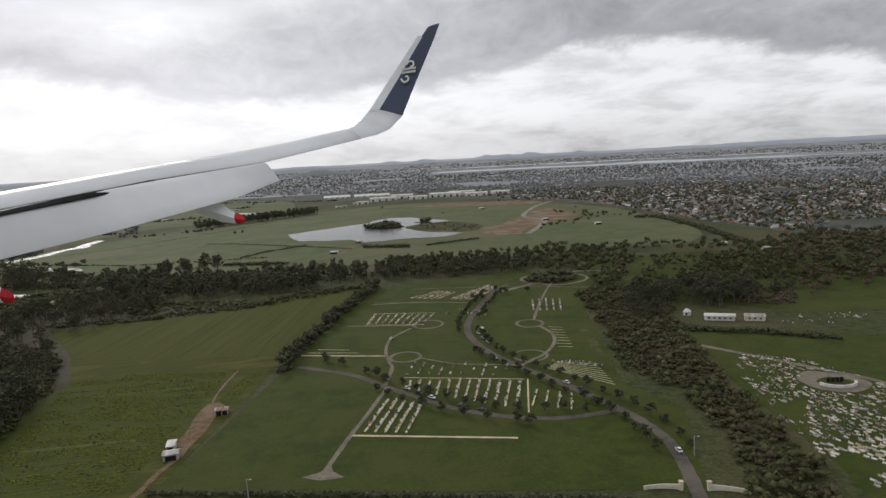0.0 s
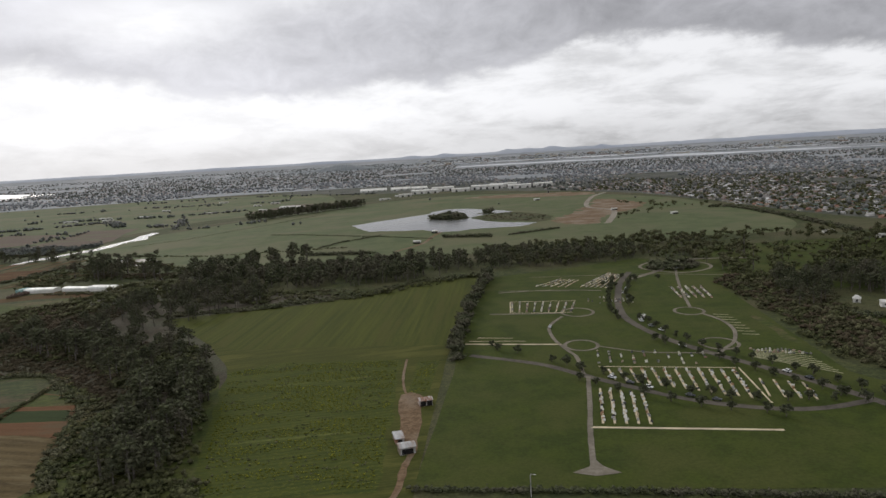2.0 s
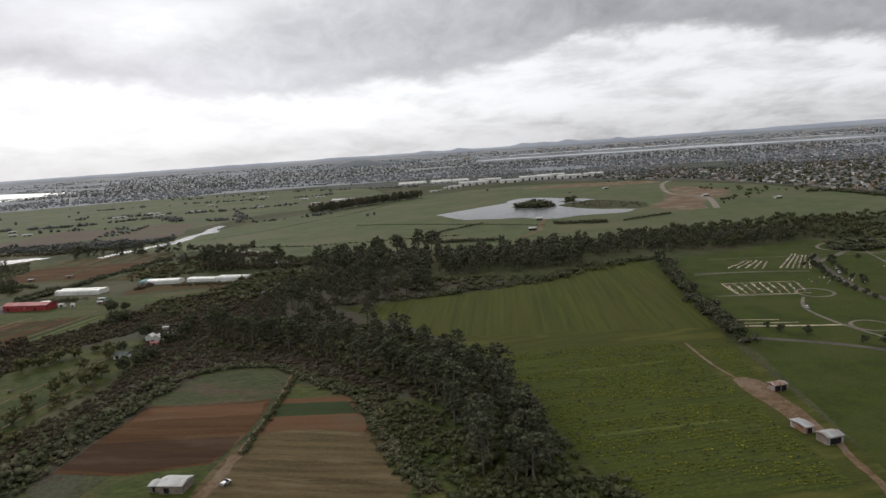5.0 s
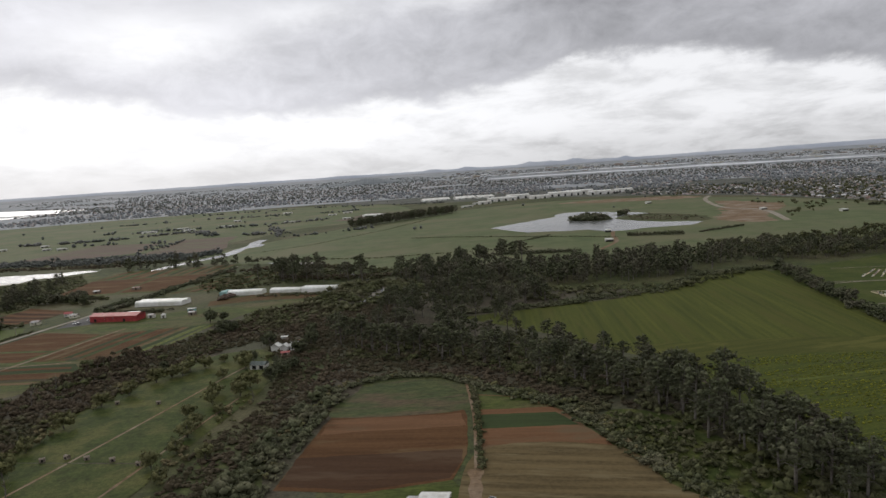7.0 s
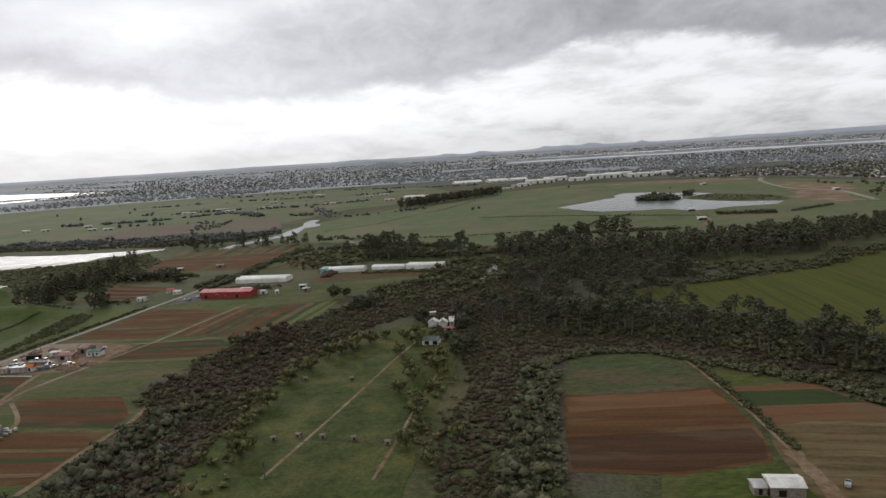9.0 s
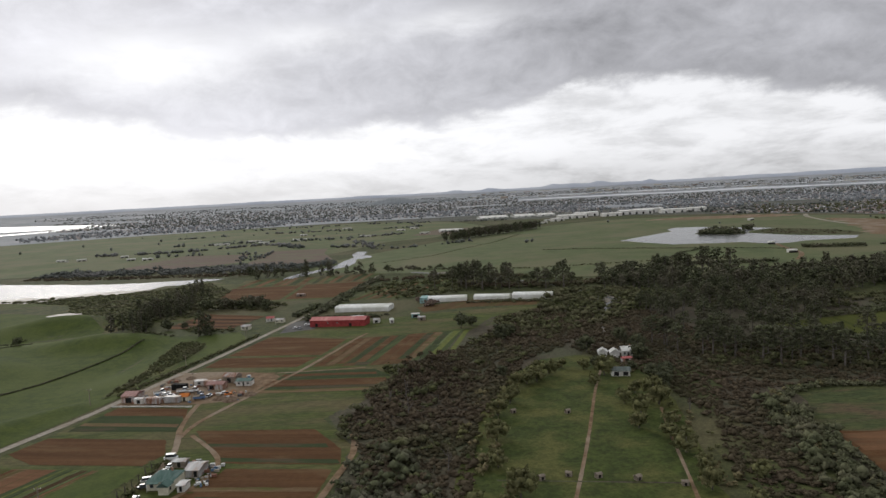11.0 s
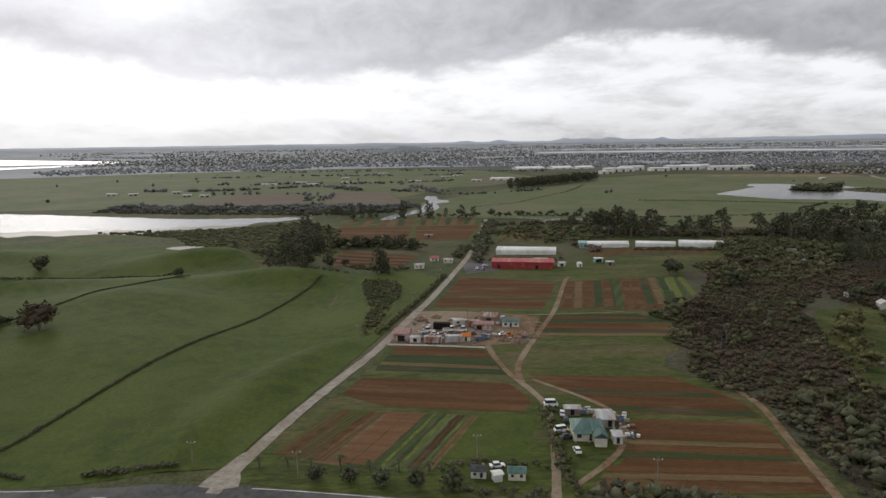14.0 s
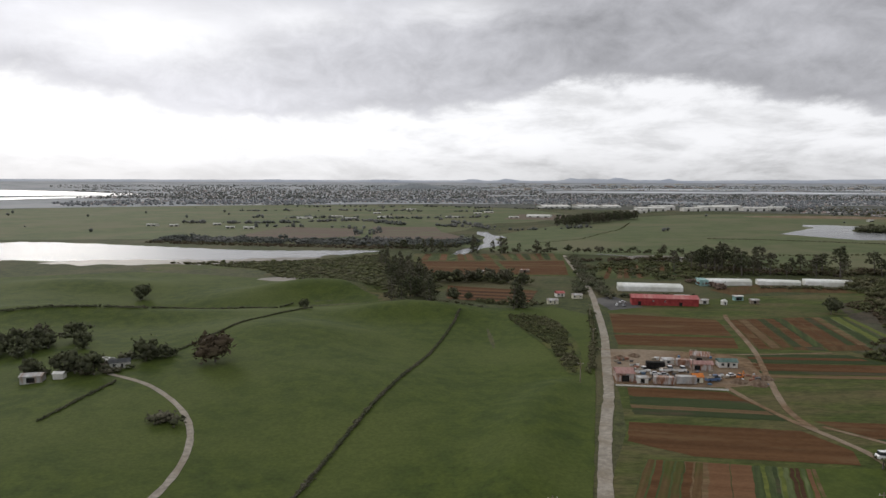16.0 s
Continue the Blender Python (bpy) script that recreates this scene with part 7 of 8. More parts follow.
HUT = tagged(new("animal_hut"), "small grey-green wooden animal hut on grass", "hut", "animal huts")
v, f = wedge_wall(1.5, 1.3, .9, .3)
solid("wall", v, f, M_TIMBER, HUT)
v, f = gable_roof(1.5, 1.3, .9, .3, .12, .06)
solid("roof", v, f, M_TIMBER, HUT)
box("doorway", -.3, .3, -.69, -.63, 0, .7, M_DARK, HUT)
for i, (x, y) in enumerate(((-384, 308), (-367, 305), (-382, 255.8), (-375, 257), (-368, 255.3), (-359, 252.8), (-349, 248.5))):
    m = pose(x, y, float(lie(x, y)) + .2, 0, 0, float(RNG.uniform(-40, 40)))
    if i:
        copy_thing(HUT, m)
    else:
        HUT.matrix_basis = m
building("garden_hut", -266.6, 211.6, 3.6, 5.0, 2.2, .5, -8, M_TIMBER, M_IRON, "small timber hut at the edge of the plots", "hut", [("door", 0, 0, 1, 1.8)])
building("garden_hut", -261.4, 211, 9.0, 7.6, 2.8, 1.0, -8, M_TIMBER, M_WHITE, "pale iron-roofed packing hut", "hut", [("door", -1.5, 0, 2, 1.9)])
vehicle("pickup_truck", -248, 211, 60, P_SILVER, "silver pickup parked beside the plots", "pickup", bed=True, high=1.6)

# ---- red shed and greenhouses ----
building("red_shed", -467, 482, 34, 10, 3.6, 1.3, -10, M_RED_WALL, M_RED_ROOF, "long red painted shed with faded red roof", "shed", size=0.96, openings=[("door", a, -.2, 1.6, 2.0) for a in (-13, 8)] + [("window", a, 1.8, 1.0, .6) for a in (-6, 0)])
box("roof_patch", 6, 14, 1.0, 4.6, 4.35, 4.5, M_PLASTIC, bpy.data.objects["red_shed"], "pale replaced roof sheets")


def greenhouse(x, y, w, d, h, bays, turn, label, end=None):
    """Film-covered growing tunnels side by side, with arched roofs and hoop ribs."""
    g = tagged(new("greenhouse"), label, "greenhouse")
    g.matrix_basis = pose(x, y, float(lie(x, y)) + .2, 0, 0, turn)
    bw = d / bays
    for b in range(bays):
        y0 = -d / 2 + b * bw
        prof = [(y0, -.5), (y0, h * .6)] + [(y0 + bw / 2 - bw / 2 * math.cos(a), h * .6 + h * .4 * math.sin(a)) for a in np.linspace(.25, math.pi - .25, 7)] + [(y0 + bw, h * .6), (y0 + bw, -.5)]
        n = len(prof)
        v = [(sx * w / 2, py, pz) for sx in (-1, 1) for py, pz in prof]
        solid("tunnel", v, [(i, i + 1, n + i + 1, n + i) for i in range(n - 1)] + [tuple(range(n)), tuple(range(n, 2 * n))[::-1]], M_PLASTIC, g)
        for k in range(0, int(w / 4) + 1):
            xx = -w / 2 + k * 4
            pv = [(xx + e, py, pz + .05) for e in (-.06, .06) for py, pz in prof]
            solid("hoop", pv, [(i, i + 1, n + i + 1, n + i) for i in range(n - 1)], M_PLASTIC, g)
    if end:
        box("shade_wall", -w / 2 - 5, -w / 2 - .1, -d / 2 - 2.2, d / 2, -.5, h * .95, end, g, "teal shade-cloth bay")
    return g


greenhouse(-459, 532, 36, 12, 3.4, 2, -10, "long milky film greenhouse behind the red shed")
greenhouse(-405, 551, 26, 9, 3.4, 1, -6, "long white tunnel house with teal shade bay", M_TEAL)
greenhouse(-375, 549, 24, 8, 2.8, 1, -15, "long pale tunnel house")
greenhouse(-349, 541, 26, 9, 3.6, 2, -15, "long white tunnel house by the creek")
building("packing_shed", -424, 493, 6, 4, 2.8, .4, 0, M_TEAL, M_WHITE, "open canopy with flat white roof", "shed", [("door", 0, 0, 4, 2.2)])
building("packing_shed", -420, 483, 5.5, 4, 2.2, .7, -5, M_TIMBER, M_IRON, "small hut with grey iron roof", "shed", [("door", 0, 0, 1.4, 1.8)])
building("pump_hut", -437, 479.5, 3, 3, 2.4, 1.0, 10, M_WHITE, M_WHITE, "small white hut with peaked roof", "hut", [("door", 0, 0, 1, 1.8)], hip=1.2)
building("packing_shed", -446, 483, 5, 4, 2.4, .6, 0, M_WHITE, M_IRON, "cluttered pale lean-to beside the red shed", "shed", [("door", 0, 0, 2, 1.8)])
for x, y, t in ((-492, 478, 70), (-489, 476, 70), (-487, 486, 20)):
    vehicle("car", x, y, t, P_WHITE if x != -489 else P_SILVER, "light car parked by the red shed", "car")
building("cottage", -515, 512, 6, 5, 2.4, 1.2, 10, M_WHITE, M_RED_ROOF, "small white cottage with red roof", "house", [("window", -1.5, .8, 1, 1), ("door", 1, 0, .9, 1.9)])
building("cottage", -507, 504, 7, 5, 2.3, .8, 0, M_CREAM, M_IRON, "cream cottage with pale roof", "house", [("window", -2, .8, 1, 1), ("window", 2, .8, 1, 1)])
building("cottage", -523, 488, 7, 5, 2.3, 1, 5, M_CREAM, M_IRON, "grey-roofed cottage beside the lane", "house", [("window", -2, .8, 1, 1), ("door", 1, 0, .9, 1.9)])
building("farm_shed", -552, 622, 7, 4, 2.2, .6, 0, M_TIMBER, M_IRON, "grey garden shed among brown fields", "shed", [("door", 0, 0, 2, 1.8)])
building("farm_shed", -520, 625, 9, 4, 2.2, .6, 0, M_TIMBER, M_RUST, "low garden shed among brown fields", "shed", [("door", 0, 0, 2, 1.8)])

# ---- salvage yard ----
building("barn", -524.5, 346, 7, 9, 3.2, 1.2, -5, M_RUST, material("pinkish_rusted_roof", (.28, .15, .13), (.40, .26, .23), .5, rough=.7, stretch=(4, .6, 1)), "rust-red barn with pinkish iron roof by the lane", "barn", [("door", 0, -.2, 3, 2.6)])
building("yard_shed", -520, 341.5, 4.5, 3, 2.2, .3, -5, M_WHITE, M_IRON, "small white yard shed", "shed", [("door", 0, 0, 1.6, 1.7)])
building("yard_shed", -496, 356.5, 9, 5, 2.6, .9, -8, M_RUST, bpy.data.materials["pinkish_rusted_roof"], "brown yard shed with pink-brown roof", "shed", [("door", -2, 0, 2.4, 2)])
building("yard_shed", -493, 366, 8, 6, 3.2, 1.4, -20, M_TIMBER, M_RUST, "weathered yard barn with brown roof", "shed", [("door", 0, 0, 2.4, 2.4)])
building("yard_shed", -505, 363, 5, 4, 2.3, .3, 0, M_WHITE, M_IRON, "pale flat-roofed yard office", "shed", [("window", 0, .8, 1.4, 1)])
building("yard_shed", -486, 360, 8, 5, 2.4, .9, -5, M_WHITE, M_GREEN_ROOF, "small white house with green roof in the yard", "house", [("window", -2.4, .7, 1.2, 1), ("door", 0, 0, .9, 1.9), ("window", 2.4, .7, 1.2, 1)])
building("yard_shed", -503, 341.5, 4, 3, 2.4, 1, 0, M_CREAM, P_RED, "little cream hut with an orange roof", "hut", [("door", 0, 0, 1, 1.8)])
for x, y, t, p, lab in ((-517, 352, 30, P_WHITE, "white"), (-508.5, 353, 10, P_WHITE, "white"), (-504.5, 352.5, 10, P_WHITE, "white"), (-498, 342, 15, P_BLUE, "blue")):
    b = vehicle("truck", x, y, t, p, lab + " cab-over truck parked on bare dirt", "truck", 5.5, 2.1, 2.3, 0.05, 0.55)
    box("tray", -2.7, .3, -1.0, 1.0, 1.25, 1.5, M_TIMBER, b)
for x, y, t, p, lab in ((-513.5, 349, -10, P_WHITE, "white"), (-511, 348, 5, P_SILVER, "silver"), (-515, 345, 60, P_DARK, "dark"), (-508, 344, 20, P_DARK, "dark"), (-500, 349, 80, P_DARK, "dark"), (-490, 347, 20, P_WHITE, "white"), (-495, 344, 70, P_SILVER, "silver"), (-512, 343, 0, P_SILVER, "grey")):
    vehicle("car", x, y, t, p, lab + " car standing in the salvage yard", "car")
for x, y, t, m, lab in ((-511, 357, -10, M_DARK, "dark steel shipping container in the yard"), (-507, 340, -8, M_IRON, "grey steel shipping container by the fence"), (-514, 339.5, -8, M_RUST, "rusty shipping container by the fence"), (-500, 360, -20, M_RUST, "rusty shipping container behind the trucks")):
    g = tagged(new("container"), lab, "container")
    g.matrix_basis = pose(x, y, float(lie(x, y)) + .3, 0, 0, t)
    box("body", -3, 3, -1.1, 1.1, 0, 2.2, m, g)
    for i in np.arange(-2.8, 2.9, .4):
        box("rib", i - .08, i + .08, -1.16, -1.1, .1, 2.1, m, g)
    for sx in (-1, 1):
        box("door_leaf", 3, 3.06, sx * .55 - .5, sx * .55 + .5, .1, 2.1, m, g)


def heap(x, y, r, h, mat, label, name="soil_mound"):
    """A dumped heap with an uneven outline."""
    V, F = [(0, 0, h)], []
    for k, f in enumerate((.35, .7, 1.0)):
        for i in range(14):
            a = 2 * math.pi * i / 14
            q = r * f * (1 + .25 * noise.noise((math.cos(a) * 1.5 + x, math.sin(a) * 1.5, k * .3)))
            V.append((q * math.cos(a), q * math.sin(a), h * (1 - f) ** 1.1 * (1 + .4 * noise.noise((a, x, k))) - (.3 if k == 2 else 0)))
    F += [(0, 1 + i, 1 + (i + 1) % 14) for i in range(14)]
    for k in (0, 1):
        F += [(1 + 14 * k + i, 15 + 14 * k + i, 15 + 14 * k + (i + 1) % 14, 1 + 14 * k + (i + 1) % 14) for i in range(14)]
    ob = solid(name, V, F, mat)
    ob.location = (x, y, float(lie(x, y)) + .2)
    return tagged(ob, label, "heap")


M_HEAP = material("dumped_soil", (.10, .065, .042), (.19, .14, .10), .8, bump=.1)
for x, y, r, hh in ((-490, 341, 3.0, 1.4), (-485, 339, 3.4, 1.6), (-480, 345, 3, 1.0), (-519, 371, 3.2, 1.3), (-513, 374, 2.6, 1.0)):
    heap(x, y, r, hh, M_HEAP, "heap of dumped brown soil and rubble")
dig = vehicle("digger", -488, 345, 40, P_RED, "small orange digger on bare ground", "digger", 3.2, 1.6, 2.0, .4, .1)
V, F = tube([(1.4, 0, .9), (2.6, 0, 2.3), (3.6, 0, .8)], [.16, .13, .1], 5)
solid("boom", V, F, P_RED, dig)
box("bucket", 3.3, 3.9, -.35, .35, .2, .7, M_RUST, dig)
# rubbish and parts lying about the yard
V, F, n = [], [], 0
for i in range(95):
    x, y = RNG.uniform(-522, -482), RNG.uniform(338, 372)
    s, hh = RNG.uniform(.2, .9, 2), RNG.uniform(.2, .8)
    V += [(a + x, b + y, c + float(lie(x, y)) + .2) for a, b, c in box_v(-s[0], s[0], -s[1] * .6, s[1] * .6, 0, hh)]
    F += [tuple(k + n for k in q) for q in BOX_F]
    n += 8
tagged(solid("scrap", V, F, pick("scrap_bits", [(.5, .5, .48), (.25, .12, .08), (.1, .1, .1), (.7, .7, .68), (.12, .2, .3), (.3, .26, .2)])), "scattered crates, scrap metal and car parts", "scrap", kind="stuff")
fence = tagged(new("yard_fence"), "low pale plank fence along the yard", "fence")
pf = straight([(-529, 338), (-497, 332)], 2.0, False)
for (x0, y0), (x1, y1) in zip(pf[:-1], pf[1:]):
    z = float(lie(x0, y0)) + .2
    solid("board", [(x0, y0, z), (x1, y1, z), (x1, y1 + .08, z), (x0, y0 + .08, z), (x0, y0, z + .5), (x1, y1, z + .5), (x1, y1 + .08, z + .5), (x0, y0 + .08, z + .5)], BOX_F, M_WHITE, fence)
    box("post", x0 - .07, x0 + .07, y0 + .08, y0 + .2, z - .3, z + .6, M_TIMBER, fence)

# ---- green-roofed house and its yard ----
building("farmhouse", -478.5, 264, 9, 9, 3.0, 2.0, -4, M_CREAM, M_GREEN_ROOF, "cream weatherboard house with green hipped iron roof", "house", [("window", -2.8, .8, 1.3, 1.2), ("window", 3.0, .8, 1.3, 1.2), ("door", .4, 0, .9, 2)], hip=3.4, chimney=True, porch=(4.2, 1.4, -2.0))
wing_room = building("house_wing", -476.6, 259, 3.6, 3.4, 2.7, 1.1, 86, M_CREAM, M_GREEN_ROOF, "gabled cream front room with green roof", "house", [("window", 0, .8, 1.2, 1.2)])
building("lean_to", -472.6, 260.5, 2.6, 4.4, 2.1, .3, -4, M_WHITE, M_IRON, "pale lean-to with light iron roof", "shed", [("door", 0, 0, .9, 1.8)])
building("iron_shed", -473, 271, 5.2, 8, 2.4, .9, -4, M_IRON, M_IRON, "grey corrugated shed with pale roof sheets", "shed", [("door", 1.2, 0, 1.2, 2)])
building("iron_shed", -479.5, 276.5, 5, 3.2, 2.1, .4, -4, M_TIMBER, M_IRON, "dark timber shed with grey roof", "shed", [("door", 0, 0, 1.2, 1.8)])
van = vehicle("caravan", -484, 281, 0, P_WHITE, "white caravan parked behind the house", "caravan", 4.4, 2.0, 2.2, .08, .08)
vehicle("van", -484, 265.5, 15, P_WHITE, "white van parked in the drive", "van", 4.2, 1.7, 1.9, .12, .06)
for x, y, t, p, lab in ((-482, 275.5, 80, P_WHITE, "white"), (-482, 271.5, 75, P_DARK, "dark"), (-483.5, 262, 20, P_DARK, "dark"), (-482.5, 255, 95, P_WHITE, "white")):
    vehicle("car", x, y, t, p, lab + " car parked beside the farmhouse", "car")
V, F, n = [], [], 0
for i in range(60):
    x, y = RNG.uniform(-472, -467), RNG.uniform(260, 275)
    if i > 35:
        x, y = RNG.uniform(-480, -473), RNG.uniform(275, 279)
    s, hh = RNG.uniform(.15, .7, 2), RNG.uniform(.2, .9)
    V += [(a + x, b + y, c + float(lie(x, y)) + .2) for a, b, c in box_v(-s[0], s[0], -s[1] * .6, s[1] * .6, 0, hh)]
    F += [tuple(k + n for k in q) for q in BOX_F]
    n += 8
tagged(solid("scrap", V, F, bpy.data.materials["scrap_bits"]), "pale junk and boxes beside the sheds", "scrap", kind="stuff")
building("roadside_house", -496.5, 244.5, 5.5, 4.5, 2.3, .9, -6, M_CREAM, M_GREEN_ROOF, "small cream house with green roof by the road", "house", size=.62, openings=[("window", -1.4, .8, 1, 1), ("window", 1.4, .8, 1, 1)])
building("roadside_house", -504, 245.5, 5, 4.5, 2.2, .7, -6, M_WHITE, material("dark_grey_roof", (.05, .055, .055), (.09, .09, .09), .5), "small white house with dark roof by the road", "house", size=.6, openings=[("window", -1.2, .8, 1, 1), ("door", 1, 0, .9, 1.8)], chimney=True)
vehicle("car", -500, 248.5, 10, P_WHITE, "white car parked beside the small houses", "car")
building("packing_shed", -500.5, 243.5, 2.2, 2.4, 1.8, .3, 15, M_WHITE, M_WHITE, "little white shed beside the house", "shed")
# farm by the curved drive
building("farm_shed", -693, 356, 9, 6, 2.6, 1.0, -15, M_TIMBER, M_WHITE, "farm shed with bright pale roof", "shed", [("door", -2, 0, 2.4, 2)])
building("cottage", -686, 354, 8, 5, 2.4, 1.0, 20, M_WHITE, bpy.data.materials["dark_grey_roof"], "white farmhouse with dark roof in a garden", "house", [("window", -2, .8, 1.2, 1), ("door", 1, 0, .9, 1.8)])
building("farm_shed", -706, 340, 8, 5, 2.6, .8, 10, M_IRON, M_IRON, "grey iron farm shed beside the drive", "shed", [("door", 0, 0, 3, 2)])
building("farm_shed", -699, 342, 4, 3, 2.0, .5, 0, M_WHITE, M_WHITE, "small white shed beside the drive", "shed")
# palms along the sealed road
def palm(label):
    g = tagged(new("palm"), label, "palm", "roadside palms")
    v, f = tube([(0, 0, -.4), (.1, 0, 1.6), (0, .1, 3.0)], [.28, .22, .18], 6)
    solid("trunk", v, f, M_BARK, g)
    V, F, n = [], [], 0
    for k in range(16):
        a, up = 2 * math.pi * k / 16 + RNG.normal(0, .1), RNG.uniform(.1, 1.0)
        d = np.array((math.cos(a), math.sin(a), 0))
        side = np.array((-d[1], d[0], 0)) * .16
        line = [np.array((0, 0, 3.0)), d * .7 + (0, 0, 3.0 + .5 * up), d * 1.4 + (0, 0, 3.0 + .4 * up - .2), d * 1.9 + (0, 0, 2.6 + .2 * up)]
        for i, p in enumerate(line):
            wv = side * (0.6, 1.4, 1.1, .1)[i]
            V += [p - wv, p + wv]
        F += [(n + 2 * i, n + 2 * i + 1, n + 2 * i + 3, n + 2 * i + 2) for i in range(3)]
        n += 8
    solid("fronds", V, F, M_LEAF, g)
    return g


kinds = [palm("short shaggy palm beside the sealed road") for _ in range(2)]
spots = np.array([(-549, 250), (-543, 249.5), (-538, 249), (-532, 248.5), (-526, 248), (-520, 247.5), (-514, 247), (-509, 246.5)] + [(-487.5, 240 + 4 * i) for i in range(10)])
plant_row(kinds, spots, RNG.uniform(.55, .85, len(spots)), RNG)
# bare dead trees
for x, y, s in ((-168, 209, 1.0), (-172, 268, 1.1), (-180, 290, .9), (-378, 232, .7), (-330, 300, .6), (-405, 262, .8), (-420, 330, .8), (-425, 322, .7), (-418, 310, .8)):
    parts = [tube([(0, 0, -.4), (.3, .1, 4), (.1, .3, 8)], [.3, .2, .06])]
    for k in range(9):
        a, z0 = RNG.uniform(0, 6.28), RNG.uniform(2.5, 6.5)
        parts.append(tube([(.2, .15, z0), (1.5 * math.cos(a), 1.5 * math.sin(a), z0 + 1.2), (2.6 * math.cos(a + .3), 2.6 * math.sin(a + .3), z0 + 2.4)], [.12, .08, .03], 4))
    v, f = merge(parts)
    ob = tagged(mesh_from("dead_tree", v, f, [M_BARK]), "bare grey dead tree among the scrub", "dead tree")
    ob.location, ob.scale = (x, y, float(lie(x, y))), (s, s, s)

# ---- suburb ----
def house_arrays(w, d, h, rise, hip):
    v, f = wedge_wall(w, d, h, 0 if hip else rise)
    rv, rf = gable_roof(w, d, h, rise, 0.4, 0.15, hip)
    return (v, f), (rv, rf)


ROOF_MATS = [material("tile_roof_" + n2, tuple(c * .82 for c in col), col, .6, rough=.65) for n2, col in (("grey", (.34, .32, .31)), ("pale", (.46, .44, .42)), ("red", (.26, .13, .09)), ("dark", (.14, .14, .14)), ("brown", (.27, .19, .14)), ("green", (.12, .17, .15)))]
WALL_MATS = [material("house_wall_" + n2, tuple(c * .85 for c in col), col, .6) for n2, col in (("cream", (.62, .58, .48)), ("white", (.72, .70, .66)), ("brick", (.36, .24, .18)))]
p = np.r_[suburb_places(11000, -32, 64, 650, 3600), suburb_places(4200, 20, 62, 650, 1800)]
p = p[built_up(p)]
# houses line up along streets
p = np.c_[np.round(p[:, 0] / 9.5) * 9.5 + RNG.normal(0, 1.5, len(p)), np.round(p[:, 1] / 13) * 13 + RNG.normal(0, 1.6, len(p))]
_, first = np.unique(np.round(p / 6), axis=0, return_index=True)
p = p[np.sort(first)]
p = p[np.argsort(np.hypot(p[:, 0], p[:, 1]))]
KINDS = []
names = ("grey", "pale grey", "red-brown", "dark", "brown", "green")
for k in range(6):
    g = tagged(new("suburban_house"), "single-storey suburban house with " + names[k] + " roof among trees", "house", "suburban houses")
    (v, f), (rv, rf) = house_arrays((10.5, 12, 9.5, 11, 13, 9)[k], (7, 7.5, 7, 8, 7, 7.5)[k], 2.6, 1.7, (0, 3, 0, 3.2, 2.8, 0)[k])
    solid("wall", v, f, WALL_MATS[k % 3], g)
    solid("roof", rv, rf, ROOF_MATS[k], g)
    dd = (7, 7.5, 7, 8, 7, 7.5)[k]
    for a in (-2.6, 2.6):
        box("window", a - .8, a + .8, -dd / 2 - .06, -dd / 2 + .05, .8, 2.1, M_GLASS, g)
    KINDS.append(g)
for i, (x, y) in enumerate(p[:260]):
    m = pose(x, y, float(lie(x, y)) + .1, 0, 0, float(RNG.choice((0, 0, 90, 180)) + RNG.normal(12, 6)))
    if i < 6:
        KINDS[i].matrix_basis = m
        KINDS[i].scale = (.58, .58, .58)
    else:
        copy_thing(KINDS[int(RNG.integers(6))], m)
rest = p[260:]
V, F, S, n = [], [], [], 0
simple = [(wedge_wall(w2, d2, 2.6, 1.6), (gable_roof(w2, d2, 2.6, 1.6, .4, .15)[0][:6], [(0, 1, 5, 4), (2, 3, 4, 5)])) for w2, d2 in ((10.5, 7), (12, 8), (9, 7), (14, 8))]
shapes = [house_arrays(10.5, 7, 2.6, 1.7, 0), house_arrays(12, 8, 2.8, 1.8, 3), house_arrays(9, 7, 2.6, 1.6, 0), house_arrays(14, 9, 3.2, 1.6, 3.5)]
z = lie(rest[:, 0], rest[:, 1])
far = np.hypot(rest[:, 0] + 300, rest[:, 1] - 60)
for i, (x, y) in enumerate(rest):
    a = radians(float(RNG.choice((0, 90)) + RNG.normal(12, 8)))
    s = np.interp(far[i], [1000, 2300, 3500], [0.58, 0.66, 0.6])
    c, d = math.cos(a) * s, math.sin(a) * s
    for slot, (v, f) in enumerate((shapes if far[i] < 1500 else simple)[int(RNG.integers(4))]):
        v = np.array(v)
        V.append(np.c_[v[:, 0] * c - v[:, 1] * d + x, v[:, 0] * d + v[:, 1] * c + y, v[:, 2] * s + z[i]])
        F += [tuple(k + n for k in q) for q in f]
        S += [slot] * len(f)
        n += len(v)
ob = solid("suburb_houses", np.concatenate(V), F, M_WALLS)
ob.data.materials.append(M_ROOFS)
ob.data.polygons.foreach_set("material_index", np.array(S, np.int32))
tagged(ob, "thousands of low suburban houses with grey and red roofs", "houses", kind="stuff")


def warehouse(x, y, w, d, h, turn, label, mat=None):
    g = tagged(new("warehouse"), label, "warehouse", "white warehouses")
    g.matrix_basis = pose(x, y, float(lie(x, y)), 0, 0, turn)
    v, f = wedge_wall(w, d, h, d * .06)
    solid("wall", v, f, mat or M_WHITE, g)
    v, f = gable_roof(w, d, h, d * .06, .4, .2)
    solid("roof", v, f, M_WHITE, g)
    for i in range(max(2, int(w / 14))):
        a = -w / 2 + (i + .5) * w / max(2, int(w / 14))
        box("roller_door", a - 2, a + 2, -d / 2 - .1, -d / 2 + .05, 0, h * .6, M_DARK, g)


